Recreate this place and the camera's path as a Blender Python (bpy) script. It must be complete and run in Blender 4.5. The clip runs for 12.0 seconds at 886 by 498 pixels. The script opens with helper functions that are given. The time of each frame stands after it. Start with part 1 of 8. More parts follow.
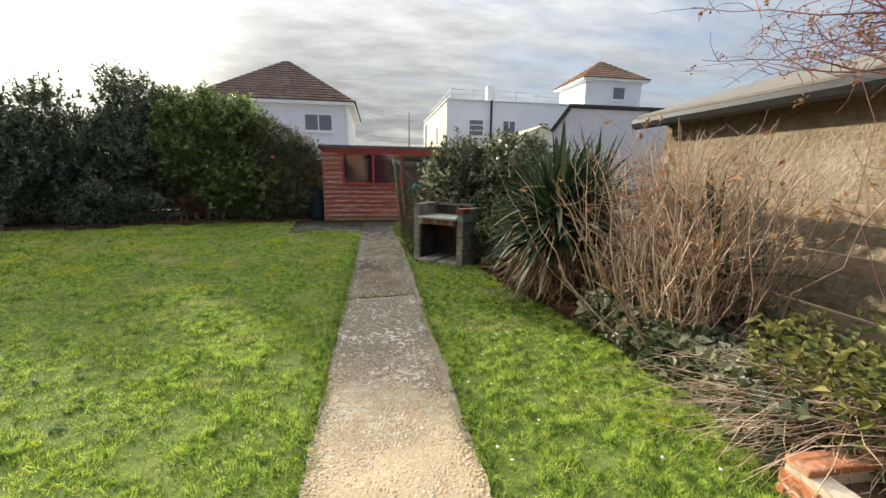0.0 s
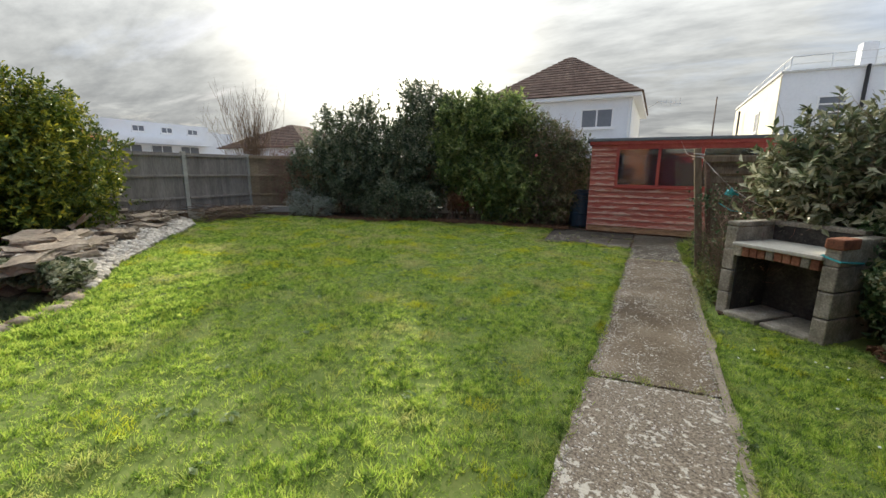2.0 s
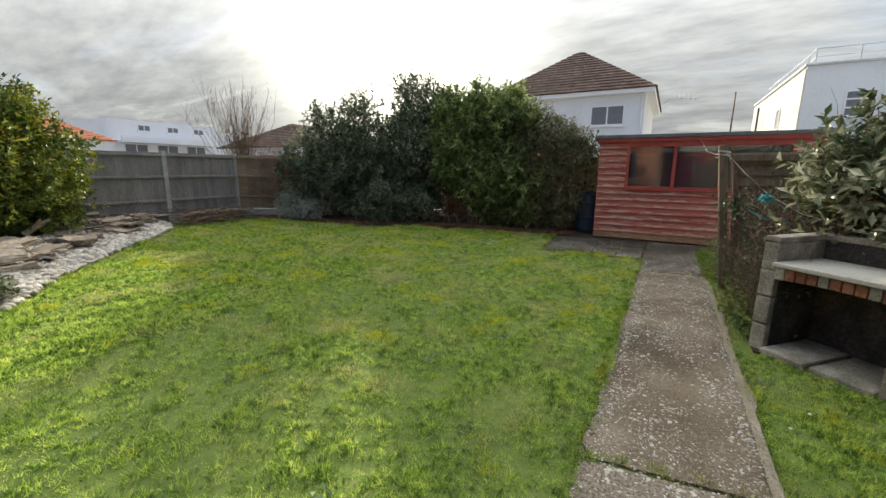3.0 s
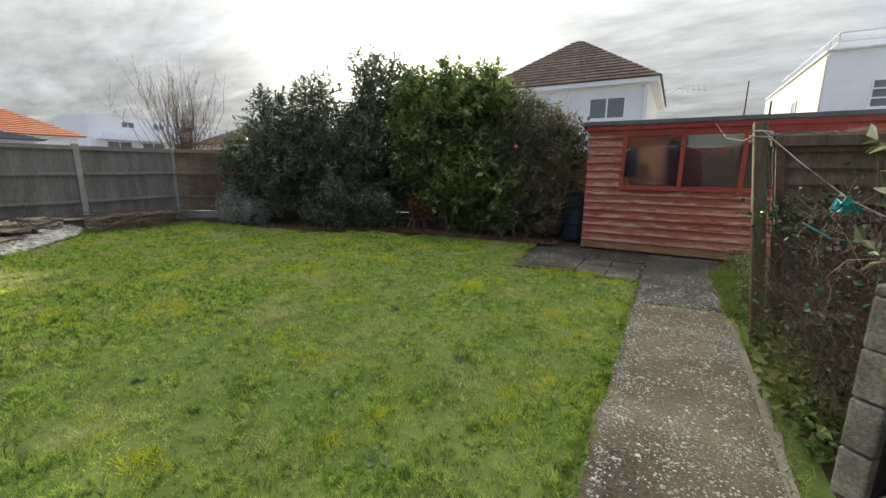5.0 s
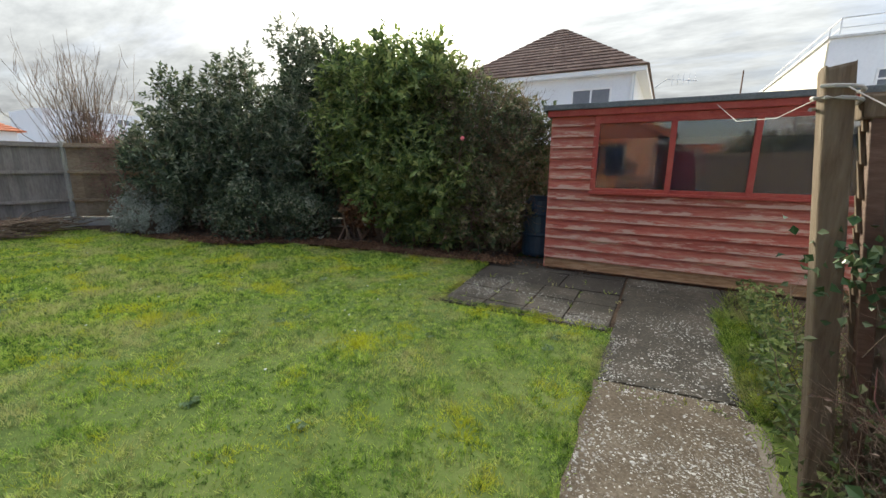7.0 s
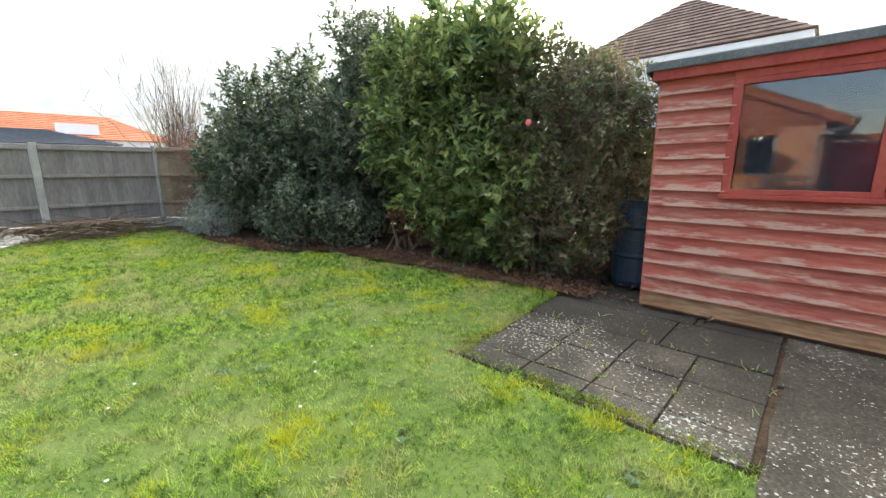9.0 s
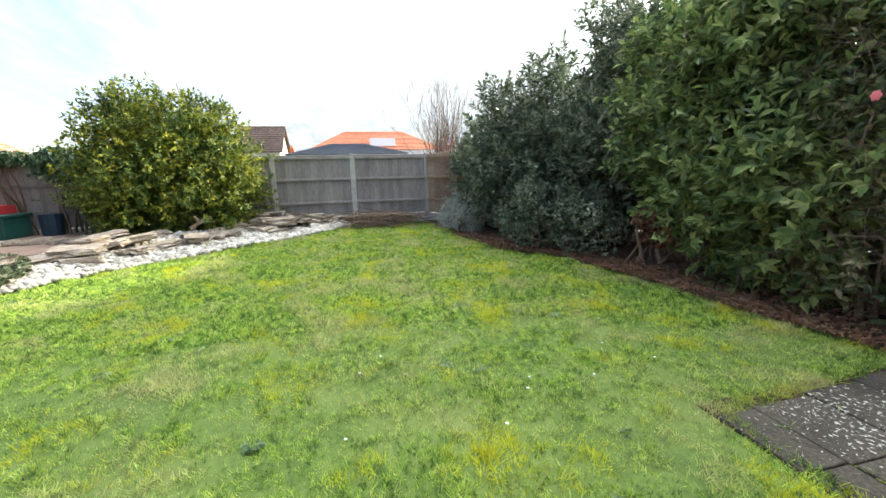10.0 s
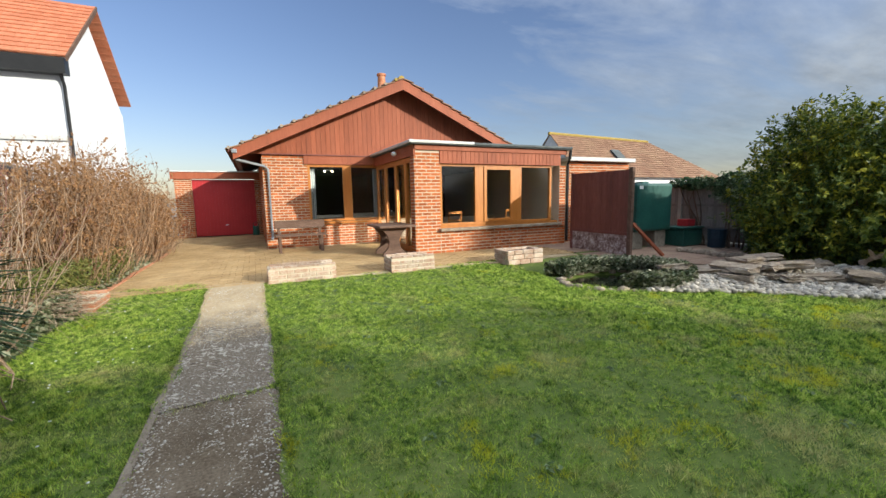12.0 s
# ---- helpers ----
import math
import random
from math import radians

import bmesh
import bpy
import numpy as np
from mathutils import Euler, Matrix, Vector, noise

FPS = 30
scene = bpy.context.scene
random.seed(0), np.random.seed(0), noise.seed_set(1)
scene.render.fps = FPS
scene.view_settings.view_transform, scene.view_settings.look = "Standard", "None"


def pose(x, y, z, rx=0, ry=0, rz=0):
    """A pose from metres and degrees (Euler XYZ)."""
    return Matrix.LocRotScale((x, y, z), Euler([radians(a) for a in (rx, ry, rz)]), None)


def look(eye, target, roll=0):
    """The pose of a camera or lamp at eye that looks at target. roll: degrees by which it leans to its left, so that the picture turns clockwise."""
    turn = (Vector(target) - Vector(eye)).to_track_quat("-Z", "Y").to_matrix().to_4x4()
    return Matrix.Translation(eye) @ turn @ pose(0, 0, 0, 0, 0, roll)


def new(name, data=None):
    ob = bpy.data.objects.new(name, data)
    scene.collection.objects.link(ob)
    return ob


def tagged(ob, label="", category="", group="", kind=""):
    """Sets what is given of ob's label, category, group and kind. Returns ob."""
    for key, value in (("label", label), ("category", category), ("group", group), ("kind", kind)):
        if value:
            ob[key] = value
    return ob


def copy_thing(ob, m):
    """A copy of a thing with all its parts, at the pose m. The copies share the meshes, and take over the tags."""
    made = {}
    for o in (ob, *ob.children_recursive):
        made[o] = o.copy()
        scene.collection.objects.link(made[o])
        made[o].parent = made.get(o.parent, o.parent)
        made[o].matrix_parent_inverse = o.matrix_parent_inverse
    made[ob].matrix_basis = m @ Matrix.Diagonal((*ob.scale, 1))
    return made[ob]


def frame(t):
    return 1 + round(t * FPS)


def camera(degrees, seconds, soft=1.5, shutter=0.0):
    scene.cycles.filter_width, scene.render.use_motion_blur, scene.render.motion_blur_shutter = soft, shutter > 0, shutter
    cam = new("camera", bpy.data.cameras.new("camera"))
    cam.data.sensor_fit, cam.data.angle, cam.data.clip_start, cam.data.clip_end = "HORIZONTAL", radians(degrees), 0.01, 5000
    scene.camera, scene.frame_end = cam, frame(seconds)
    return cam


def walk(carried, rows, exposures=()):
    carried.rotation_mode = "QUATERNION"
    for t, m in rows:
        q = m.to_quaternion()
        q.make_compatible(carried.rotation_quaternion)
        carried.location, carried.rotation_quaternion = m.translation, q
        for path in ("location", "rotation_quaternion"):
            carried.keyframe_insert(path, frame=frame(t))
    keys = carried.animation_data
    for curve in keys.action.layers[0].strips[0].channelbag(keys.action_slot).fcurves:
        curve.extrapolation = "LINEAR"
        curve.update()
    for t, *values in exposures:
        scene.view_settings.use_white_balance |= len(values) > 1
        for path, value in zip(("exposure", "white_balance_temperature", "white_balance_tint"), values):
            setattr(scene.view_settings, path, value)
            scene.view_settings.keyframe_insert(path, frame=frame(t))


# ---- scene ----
cam = camera(95.8, 12.0)
PATH = [
    (0, (-0.059, 0.583, 1.428), (0.267, 2.519, 1.049), 0.9),
    (0.5, (-0.058, 1.013, 1.399), (-0.169, 2.973, 1.019), 0.5),
    (1, (-0.074, 1.426, 1.394), (-0.56, 3.328, 1.012), 0.7),
    (1.5, (-0.136, 1.851, 1.385), (-0.929, 3.645, 0.996), 0.7),
    (2, (-0.113, 2.256, 1.39), (-1.025, 3.992, 1.0), 0.6),
    (2.5, (-0.119, 2.698, 1.431), (-1.039, 4.43, 1.039), 0.5),
    (3, (-0.157, 3.107, 1.41), (-1.112, 4.82, 1.017), 0.5),
    (5, (-0.175, 4.904, 1.35), (-1.145, 6.608, 0.952), 0.5),
    (5.5, (-0.178, 5.368, 1.372), (-1.134, 7.079, 0.972), 0.5),
    (6, (-0.192, 5.83, 1.385), (-1.139, 7.545, 0.981), 0.5),
    (6.5, (-0.156, 6.285, 1.377), (-1.087, 8.007, 0.969), 0.5),
    (8.5, (-0.255, 7.974, 1.272), (-1.384, 9.576, 0.872), -0.0),
    (9, (-0.371, 8.236, 1.266), (-1.718, 9.661, 0.871), -0.3),
    (9.5, (-0.473, 8.39, 1.275), (-2.1, 9.485, 0.884), -0.4),
    (10, (-0.555, 8.404, 1.278), (-2.468, 8.849, 0.899), -1.3),
    (10.5, (-0.568, 8.358, 1.308), (-2.507, 8.025, 0.947), -0.8),
    (11, (-0.477, 8.275, 1.359), (-2.122, 7.19, 1.015), -0.9),
    (11.5, (-0.395, 8.272, 1.431), (-1.614, 6.72, 1.102), -1.0),
    (12, (-0.344, 8.339, 1.495), (-1.183, 6.542, 1.239), -1.1),
]
EXPOSE = [(0, 0.52, 6850, 6), (3, 0.58, 6850, 5), (6.5, 0.78, 6700, 5), (8.5, 1.52, 6750, 3), (9.5, 1.8, 6500, 2), (10, 1.68, 6400, 3), (10.5, 1.15, 6350, 4), (11, 0.5, 6300, 4), (11.5, 0.3, 6200, 5), (12, 0.18, 6150, 5)]
walk(cam, [(t, look(e, g, r)) for t, e, g, r in PATH], EXPOSE)

# ---- world and sun ----
SUN_AZ, SUN_EL = radians(-35.5), radians(18.2)
SUN_DIR = Vector((math.sin(SUN_AZ) * math.cos(SUN_EL), math.cos(SUN_AZ) * math.cos(SUN_EL), math.sin(SUN_EL)))
sun_data = bpy.data.lights.new("sun", "SUN")
sun_data.energy, sun_data.angle, sun_data.color = 5.0, radians(0.9), (1.0, 0.9, 0.75)
sun = new("sun", sun_data)
sun.matrix_world = look(SUN_DIR * 60, (0, 0, 0))


def make_world():
    world = bpy.data.worlds.new("sky")
    scene.world = world
    world.use_nodes = True
    nt = world.node_tree
    nt.nodes.clear()
    add, link = nt.nodes.new, nt.links.new
    out, bg, sky = add("ShaderNodeOutputWorld"), add("ShaderNodeBackground"), add("ShaderNodeTexSky")
    sky.sky_type, sky.sun_disc = "NISHITA", False
    sky.sun_elevation, sky.sun_rotation = SUN_EL, SUN_AZ
    sky.dust_density, sky.air_density, sky.ozone_density = 0.8, 1.15, 1.1
    coord = add("ShaderNodeTexCoord")
    sep = add("ShaderNodeSeparateXYZ")
    link(coord.outputs["Generated"], sep.inputs[0])
    # the direction, spread out on a high flat layer of cloud
    lift = add("ShaderNodeMath")
    lift.operation = "ADD"
    lift.inputs[1].default_value = 0.16
    link(sep.outputs["Z"], lift.inputs[0])
    top = add("ShaderNodeMath")
    top.operation = "MAXIMUM"
    top.inputs[1].default_value = 0.05
    link(lift.outputs[0], top.inputs[0])
    comb = add("ShaderNodeCombineXYZ")
    for i, axis in enumerate("XY"):
        d = add("ShaderNodeMath")
        d.operation = "DIVIDE"
        link(sep.outputs[axis], d.inputs[0])
        link(top.outputs[0], d.inputs[1])
        link(d.outputs[0], comb.inputs[i])
    mapping = add("ShaderNodeMapping")
    mapping.inputs["Scale"].default_value = (0.8, 1.7, 1)
    mapping.inputs["Rotation"].default_value = (0, 0, 0.5)
    link(comb.outputs[0], mapping.inputs[0])
    n = add("ShaderNodeTexNoise")
    n.inputs["Scale"].default_value, n.inputs["Detail"].default_value = 1.1, 9
    n.inputs["Roughness"].default_value, n.inputs["Distortion"].default_value = 0.6, 0.5
    link(mapping.outputs[0], n.inputs["Vector"])
    dot = add("ShaderNodeVectorMath")
    dot.operation = "DOT_PRODUCT"
    dot.inputs[1].default_value = SUN_DIR
    link(coord.outputs["Generated"], dot.inputs[0])
    # more veil of cloud on the sunny side of the sky
    side = add("ShaderNodeMapRange")
    side.inputs["From Min"].default_value, side.inputs["From Max"].default_value = -0.9, 0.9
    side.inputs["To Min"].default_value, side.inputs["To Max"].default_value = -0.43, 0.5
    link(dot.outputs["Value"], side.inputs["Value"])
    total = add("ShaderNodeMath")
    total.operation = "ADD"
    link(n.outputs["Fac"], total.inputs[0])
    link(side.outputs[0], total.inputs[1])
    ramp = add("ShaderNodeValToRGB")
    ramp.color_ramp.elements[0].position, ramp.color_ramp.elements[1].position = 0.42, 0.95
    ramp.color_ramp.elements[0].color, ramp.color_ramp.elements[1].color = (0, 0, 0, 1), (1, 1, 1, 1)
    link(total.outputs[0], ramp.inputs[0])
    glow = add("ShaderNodeMapRange")
    glow.inputs["From Min"].default_value, glow.inputs["From Max"].default_value = 0.66, 1.0
    glow.inputs["To Min"].default_value, glow.inputs["To Max"].default_value = 0.0, 1.0
    link(dot.outputs["Value"], glow.inputs["Value"])
    power = add("ShaderNodeMath")
    power.operation = "POWER"
    power.inputs[1].default_value = 15.0
    link(glow.outputs[0], power.inputs[0])
    cloud = add("ShaderNodeMix")
    cloud.data_type = "RGBA"
    cloud.inputs["B"].default_value = (26, 24.5, 22, 1)
    folds = add("ShaderNodeTexNoise")
    folds.inputs["Scale"].default_value, folds.inputs["Detail"].default_value, folds.inputs["Roughness"].default_value = 3.4, 8, 0.62
    link(mapping.outputs[0], folds.inputs["Vector"])
    shade = add("ShaderNodeValToRGB")
    shade.color_ramp.elements[0].position, shade.color_ramp.elements[1].position = 0.36, 0.66
    shade.color_ramp.elements[0].color, shade.color_ramp.elements[1].color = (2.95, 3.05, 3.25, 1), (4.3, 4.4, 4.6, 1)
    link(folds.outputs["Fac"], shade.inputs[0])
    # a veiled sky is darkest at the horizon and brightest overhead
    dome = add("ShaderNodeMapRange")
    dome.inputs["From Min"].default_value, dome.inputs["From Max"].default_value = 0.0, 1.0
    dome.inputs["To Min"].default_value, dome.inputs["To Max"].default_value = 0.62, 7.4
    height = add("ShaderNodeMath")
    height.operation = "MULTIPLY"
    link(sep.outputs["Z"], height.inputs[0])
    link(sep.outputs["Z"], height.inputs[1])
    link(height.outputs[0], dome.inputs["Value"])
    lit = add("ShaderNodeVectorMath")
    lit.operation = "SCALE"
    link(shade.outputs[0], lit.inputs[0])
    link(dome.outputs[0], lit.inputs["Scale"])
    link(lit.outputs[0], cloud.inputs["A"])
    link(power.outputs[0], cloud.inputs["Factor"])
    mix = add("ShaderNodeMix")
    mix.data_type = "RGBA"
    link(ramp.outputs[0], mix.inputs["Factor"])
    cool = add("ShaderNodeVectorMath")
    cool.operation = "MULTIPLY"
    cool.inputs[1].default_value = (0.9, 0.87, 1.08)
    link(sky.outputs[0], cool.inputs[0])
    link(cool.outputs[0], mix.inputs["A"])
    link(cloud.outputs["Result"], mix.inputs["B"])
    link(mix.outputs["Result"], bg.inputs["Color"])
    bg.inputs["Strength"].default_value = 0.12
    link(bg.outputs[0], out.inputs["Surface"])


make_world()

# ---- materials ----


def mat(name, cols, scale=3.0, fine=40.0, rough=0.8, bump=0.3, metal=0.0, vary=0.0, island=False, stretch=(1, 1, 1), spec=0.4, dist=0.01):
    """A mottled surface: two noises in world metres through a ramp of colours, with bump and per-piece variation."""
    m = bpy.data.materials.new(name)
    m.use_nodes = True
    nt = m.node_tree
    add, link = nt.nodes.new, nt.links.new
    bsdf = nt.nodes["Principled BSDF"]
    geo = add("ShaderNodeNewGeometry")
    mapping = add("ShaderNodeMapping")
    mapping.inputs["Scale"].default_value = stretch
    link(geo.outputs["Position"], mapping.inputs[0])
    noises = []
    for s, detail in ((scale, 5), (fine, 4)):
        n = add("ShaderNodeTexNoise")
        n.inputs["Scale"].default_value, n.inputs["Detail"].default_value = s, detail
        n.inputs["Roughness"].default_value = 0.65
        link(mapping.outputs[0], n.inputs["Vector"])
        noises.append(n)
    mixf = add("ShaderNodeMix")
    mixf.inputs["Factor"].default_value = 0.45
    link(noises[0].outputs["Fac"], mixf.inputs["A"])
    link(noises[1].outputs["Fac"], mixf.inputs["B"])
    ramp = add("ShaderNodeValToRGB")
    els = ramp.color_ramp.elements
    while len(els) < len(cols):
        els.new(0.5)
    for i, c in enumerate(cols):
        els[i].position = 0.34 + 0.32 * i / max(1, len(cols) - 1)
        els[i].color = (*c, 1)
    link(mixf.outputs["Result"], ramp.inputs[0])
    colour = ramp.outputs[0]
    if vary:
        hsv = add("ShaderNodeHueSaturation")
        link(colour, hsv.inputs["Color"])
        r = geo.outputs["Random Per Island"] if island else add("ShaderNodeObjectInfo").outputs["Random"]
        rng = add("ShaderNodeMapRange")
        rng.inputs["To Min"].default_value, rng.inputs["To Max"].default_value = 1 - vary, 1 + vary
        link(r, rng.inputs["Value"])
        link(rng.outputs[0], hsv.inputs["Value"])
        colour = hsv.outputs[0]
    link(colour, bsdf.inputs["Base Color"])
    bsdf.inputs["Roughness"].default_value, bsdf.inputs["Metallic"].default_value = rough, metal
    bsdf.inputs["Specular IOR Level"].default_value = min(spec, 0.18) if rough >= 0.85 else spec
    if bump:
        b = add("ShaderNodeBump")
        b.inputs["Strength"].default_value, b.inputs["Distance"].default_value = bump, dist
        link(noises[1].outputs["Fac"], b.inputs["Height"])
        link(b.outputs[0], bsdf.inputs["Normal"])
    return m


def leaf_mat(name, cols, rough=0.45, through_light=0.35, patch=1.2, spread=0.26, drift=0.5):
    """Leaves and blades: a colour for each one, drifting over the plant, with light that shines through."""
    m = bpy.data.materials.new(name)
    m.use_nodes = True
    nt = m.node_tree
    add, link = nt.nodes.new, nt.links.new
    bsdf, out = nt.nodes["Principled BSDF"], nt.nodes["Material Output"]
    geo, ramp, n = add("ShaderNodeNewGeometry"), add("ShaderNodeValToRGB"), add("ShaderNodeTexNoise")
    n.inputs["Scale"].default_value, n.inputs["Detail"].default_value, n.inputs["Roughness"].default_value = patch, 6, 0.7
    link(geo.outputs["Position"], n.inputs["Vector"])
    wide = add("ShaderNodeMapRange")
    wide.inputs["From Min"].default_value, wide.inputs["From Max"].default_value = 0.5 - spread, 0.5 + spread
    link(n.outputs["Fac"], wide.inputs["Value"])
    els = ramp.color_ramp.elements
    while len(els) < len(cols):
        els.new(0.5)
    for i, c in enumerate(cols):
        els[i].position = 0.22 + 0.56 * i / max(1, len(cols) - 1)
        els[i].color = (*c, 1)
    mixf = add("ShaderNodeMix")
    mixf.inputs["Factor"].default_value = drift
    link(geo.outputs["Random Per Island"], mixf.inputs["A"])
    link(wide.outputs[0], mixf.inputs["B"])
    link(mixf.outputs["Result"], ramp.inputs[0])
    link(ramp.outputs[0], bsdf.inputs["Base Color"])
    bsdf.inputs["Roughness"].default_value, bsdf.inputs["Specular IOR Level"].default_value = rough, 0.28
    tr = add("ShaderNodeBsdfTranslucent")
    link(ramp.outputs[0], tr.inputs["Color"])
    mix = add("ShaderNodeMixShader")
    mix.inputs[0].default_value = through_light
    link(bsdf.outputs[0], mix.inputs[1])
    link(tr.outputs[0], mix.inputs[2])
    link(mix.outputs[0], out.inputs["Surface"])
    return m


def grass_mat(name):
    """Turf blades: each its own green, with dry straw patches, bright yellow moss and dull blue-green clover in patches of their own."""
    m = leaf_mat(name, [(0.065, 0.125, 0.025), (0.225, 0.35, 0.055), (0.37, 0.51, 0.08), (0.56, 0.64, 0.15)], 0.7, 0.48, 15.0, 0.11, 0.68)
    nt = m.node_tree
    add, link = nt.nodes.new, nt.links.new
    bsdf = nt.nodes["Principled BSDF"]
    tr = next(n for n in nt.nodes if n.bl_idname == "ShaderNodeBsdfTranslucent")
    colour = bsdf.inputs["Base Color"].links[0].from_socket
    geo, sep, worn = add("ShaderNodeNewGeometry"), add("ShaderNodeSeparateXYZ"), add("ShaderNodeMapRange")
    link(geo.outputs["Position"], sep.inputs[0])
    link(sep.outputs["Y"], worn.inputs["Value"])
    worn.inputs["From Min"].default_value, worn.inputs["From Max"].default_value = 2.5, 7.0
    worn.inputs["To Min"].default_value, worn.inputs["To Max"].default_value = -0.06, 0.03
    for tint, scale, lo, hi, most, shift in (((0.15, 0.29, 0.09), 2.3, 0.56, 0.66, 0.4, 3.0), ((0.60, 0.53, 0.26), 1.3, 0.51, 0.655, 0.72, 11.0), ((0.62, 0.60, 0.03), 1.7, 0.58, 0.64, 0.75, 27.0)):
        mapping, n, rng, blade, mix = add("ShaderNodeMapping"), add("ShaderNodeTexNoise"), add("ShaderNodeMapRange"), add("ShaderNodeMath"), add("ShaderNodeMix")
        mapping.inputs["Location"].default_value = (shift, shift * 0.7, 0)
        link(geo.outputs["Position"], mapping.inputs[0])
        n.inputs["Scale"].default_value, n.inputs["Detail"].default_value, n.inputs["Roughness"].default_value = scale, 7, 0.68
        link(mapping.outputs[0], n.inputs["Vector"])
        blade.operation = "MULTIPLY_ADD"
        blade.inputs[1].default_value = 0.10
        link(geo.outputs["Random Per Island"], blade.inputs[0])
        link(n.outputs["Fac"], blade.inputs[2])
        total = add("ShaderNodeMath")
        total.operation = "ADD"
        link(blade.outputs[0], total.inputs[0])
        link(worn.outputs[0], total.inputs[1])
        rng.inputs["From Min"].default_value, rng.inputs["From Max"].default_value = lo + 0.05, hi + 0.05
        rng.inputs["To Max"].default_value = most
        link(total.outputs[0], rng.inputs["Value"])
        mix.data_type = "RGBA"
        link(rng.outputs[0], mix.inputs["Factor"])
        link(colour, mix.inputs["A"])
        mix.inputs["B"].default_value = (*tint, 1)
        colour = mix.outputs["Result"]
    link(colour, bsdf.inputs["Base Color"])
    link(colour, tr.inputs["Color"])
    return m


def cast_path_mat(name):
    """The first long bay of the path: pale brushed concrete near the house, wearing into dark aggregate with flakes of white lichen."""
    m = mat(name, [(0.27, 0.205, 0.13), (0.42, 0.335, 0.22), (0.54, 0.45, 0.315)], 2.2, 60, 0.92, 0.9)
    nt = m.node_tree
    add, link = nt.nodes.new, nt.links.new
    bsdf = nt.nodes["Principled BSDF"]
    pale = bsdf.inputs["Base Color"].links[0].from_socket
    geo, sep = add("ShaderNodeNewGeometry"), add("ShaderNodeSeparateXYZ")
    link(geo.outputs["Position"], sep.inputs[0])

    def noise(scale, detail, rough):
        n = add("ShaderNodeTexNoise")
        n.inputs["Scale"].default_value, n.inputs["Detail"].default_value, n.inputs["Roughness"].default_value = scale, detail, rough
        link(geo.outputs["Position"], n.inputs["Vector"])
        return n.outputs["Fac"]

    def blend(fac, a, b):
        k = add("ShaderNodeMix")
        k.data_type = "RGBA"
        link(fac, k.inputs["Factor"])
        link(a, k.inputs["A"])
        if isinstance(b, tuple):
            k.inputs["B"].default_value = (*b, 1)
        else:
            link(b, k.inputs["B"])
        return k.outputs["Result"]

    def ranged(value, lo, hi, most=1.0):
        k = add("ShaderNodeMapRange")
        k.inputs["From Min"].default_value, k.inputs["From Max"].default_value, k.inputs["To Max"].default_value = lo, hi, most
        link(value, k.inputs["Value"])
        return k.outputs[0]

    wear = add("ShaderNodeMath")
    wear.operation = "MULTIPLY_ADD"
    wear.inputs[1].default_value = 3.4
    link(noise(1.9, 6, 0.7), wear.inputs[0])
    link(sep.outputs["Y"], wear.inputs[2])
    worn = ranged(wear.outputs[0], 3.9, 4.9)
    speck = add("ShaderNodeValToRGB")
    speck.color_ramp.elements[0].position, speck.color_ramp.elements[1].position = 0.36, 0.66
    speck.color_ramp.elements[0].color, speck.color_ramp.elements[1].color = (0.085, 0.066, 0.048, 1), (0.30, 0.25, 0.19, 1)
    link(noise(70, 3, 0.7), speck.inputs[0])
    colour = blend(worn, pale, speck.outputs[0])
    flake = add("ShaderNodeMath")
    flake.operation = "MULTIPLY_ADD"
    flake.inputs[1].default_value = 0.5
    link(noise(2.4, 3, 0.5), flake.inputs[0])
    link(noise(24, 4, 0.6), flake.inputs[2])
    part_worn = add("ShaderNodeMath")
    part_worn.operation = "MULTIPLY"
    link(ranged(flake.outputs[0], 0.825, 0.87, 0.8), part_worn.inputs[0])
    link(worn, part_worn.inputs[1])
    colour = blend(part_worn.outputs[0], colour, (0.54, 0.50, 0.42))
    link(colour, bsdf.inputs["Base Color"])
    return m


def glass_mat(name, tint=(0.9, 0.93, 0.92)):
    m = bpy.data.materials.new(name)
    m.use_nodes = True
    b = m.node_tree.nodes["Principled BSDF"]
    b.inputs["Base Color"].default_value = (*tint, 1)
    b.inputs["Transmission Weight"].default_value, b.inputs["Roughness"].default_value, b.inputs["IOR"].default_value = 1.0, 0.02, 1.5
    return m


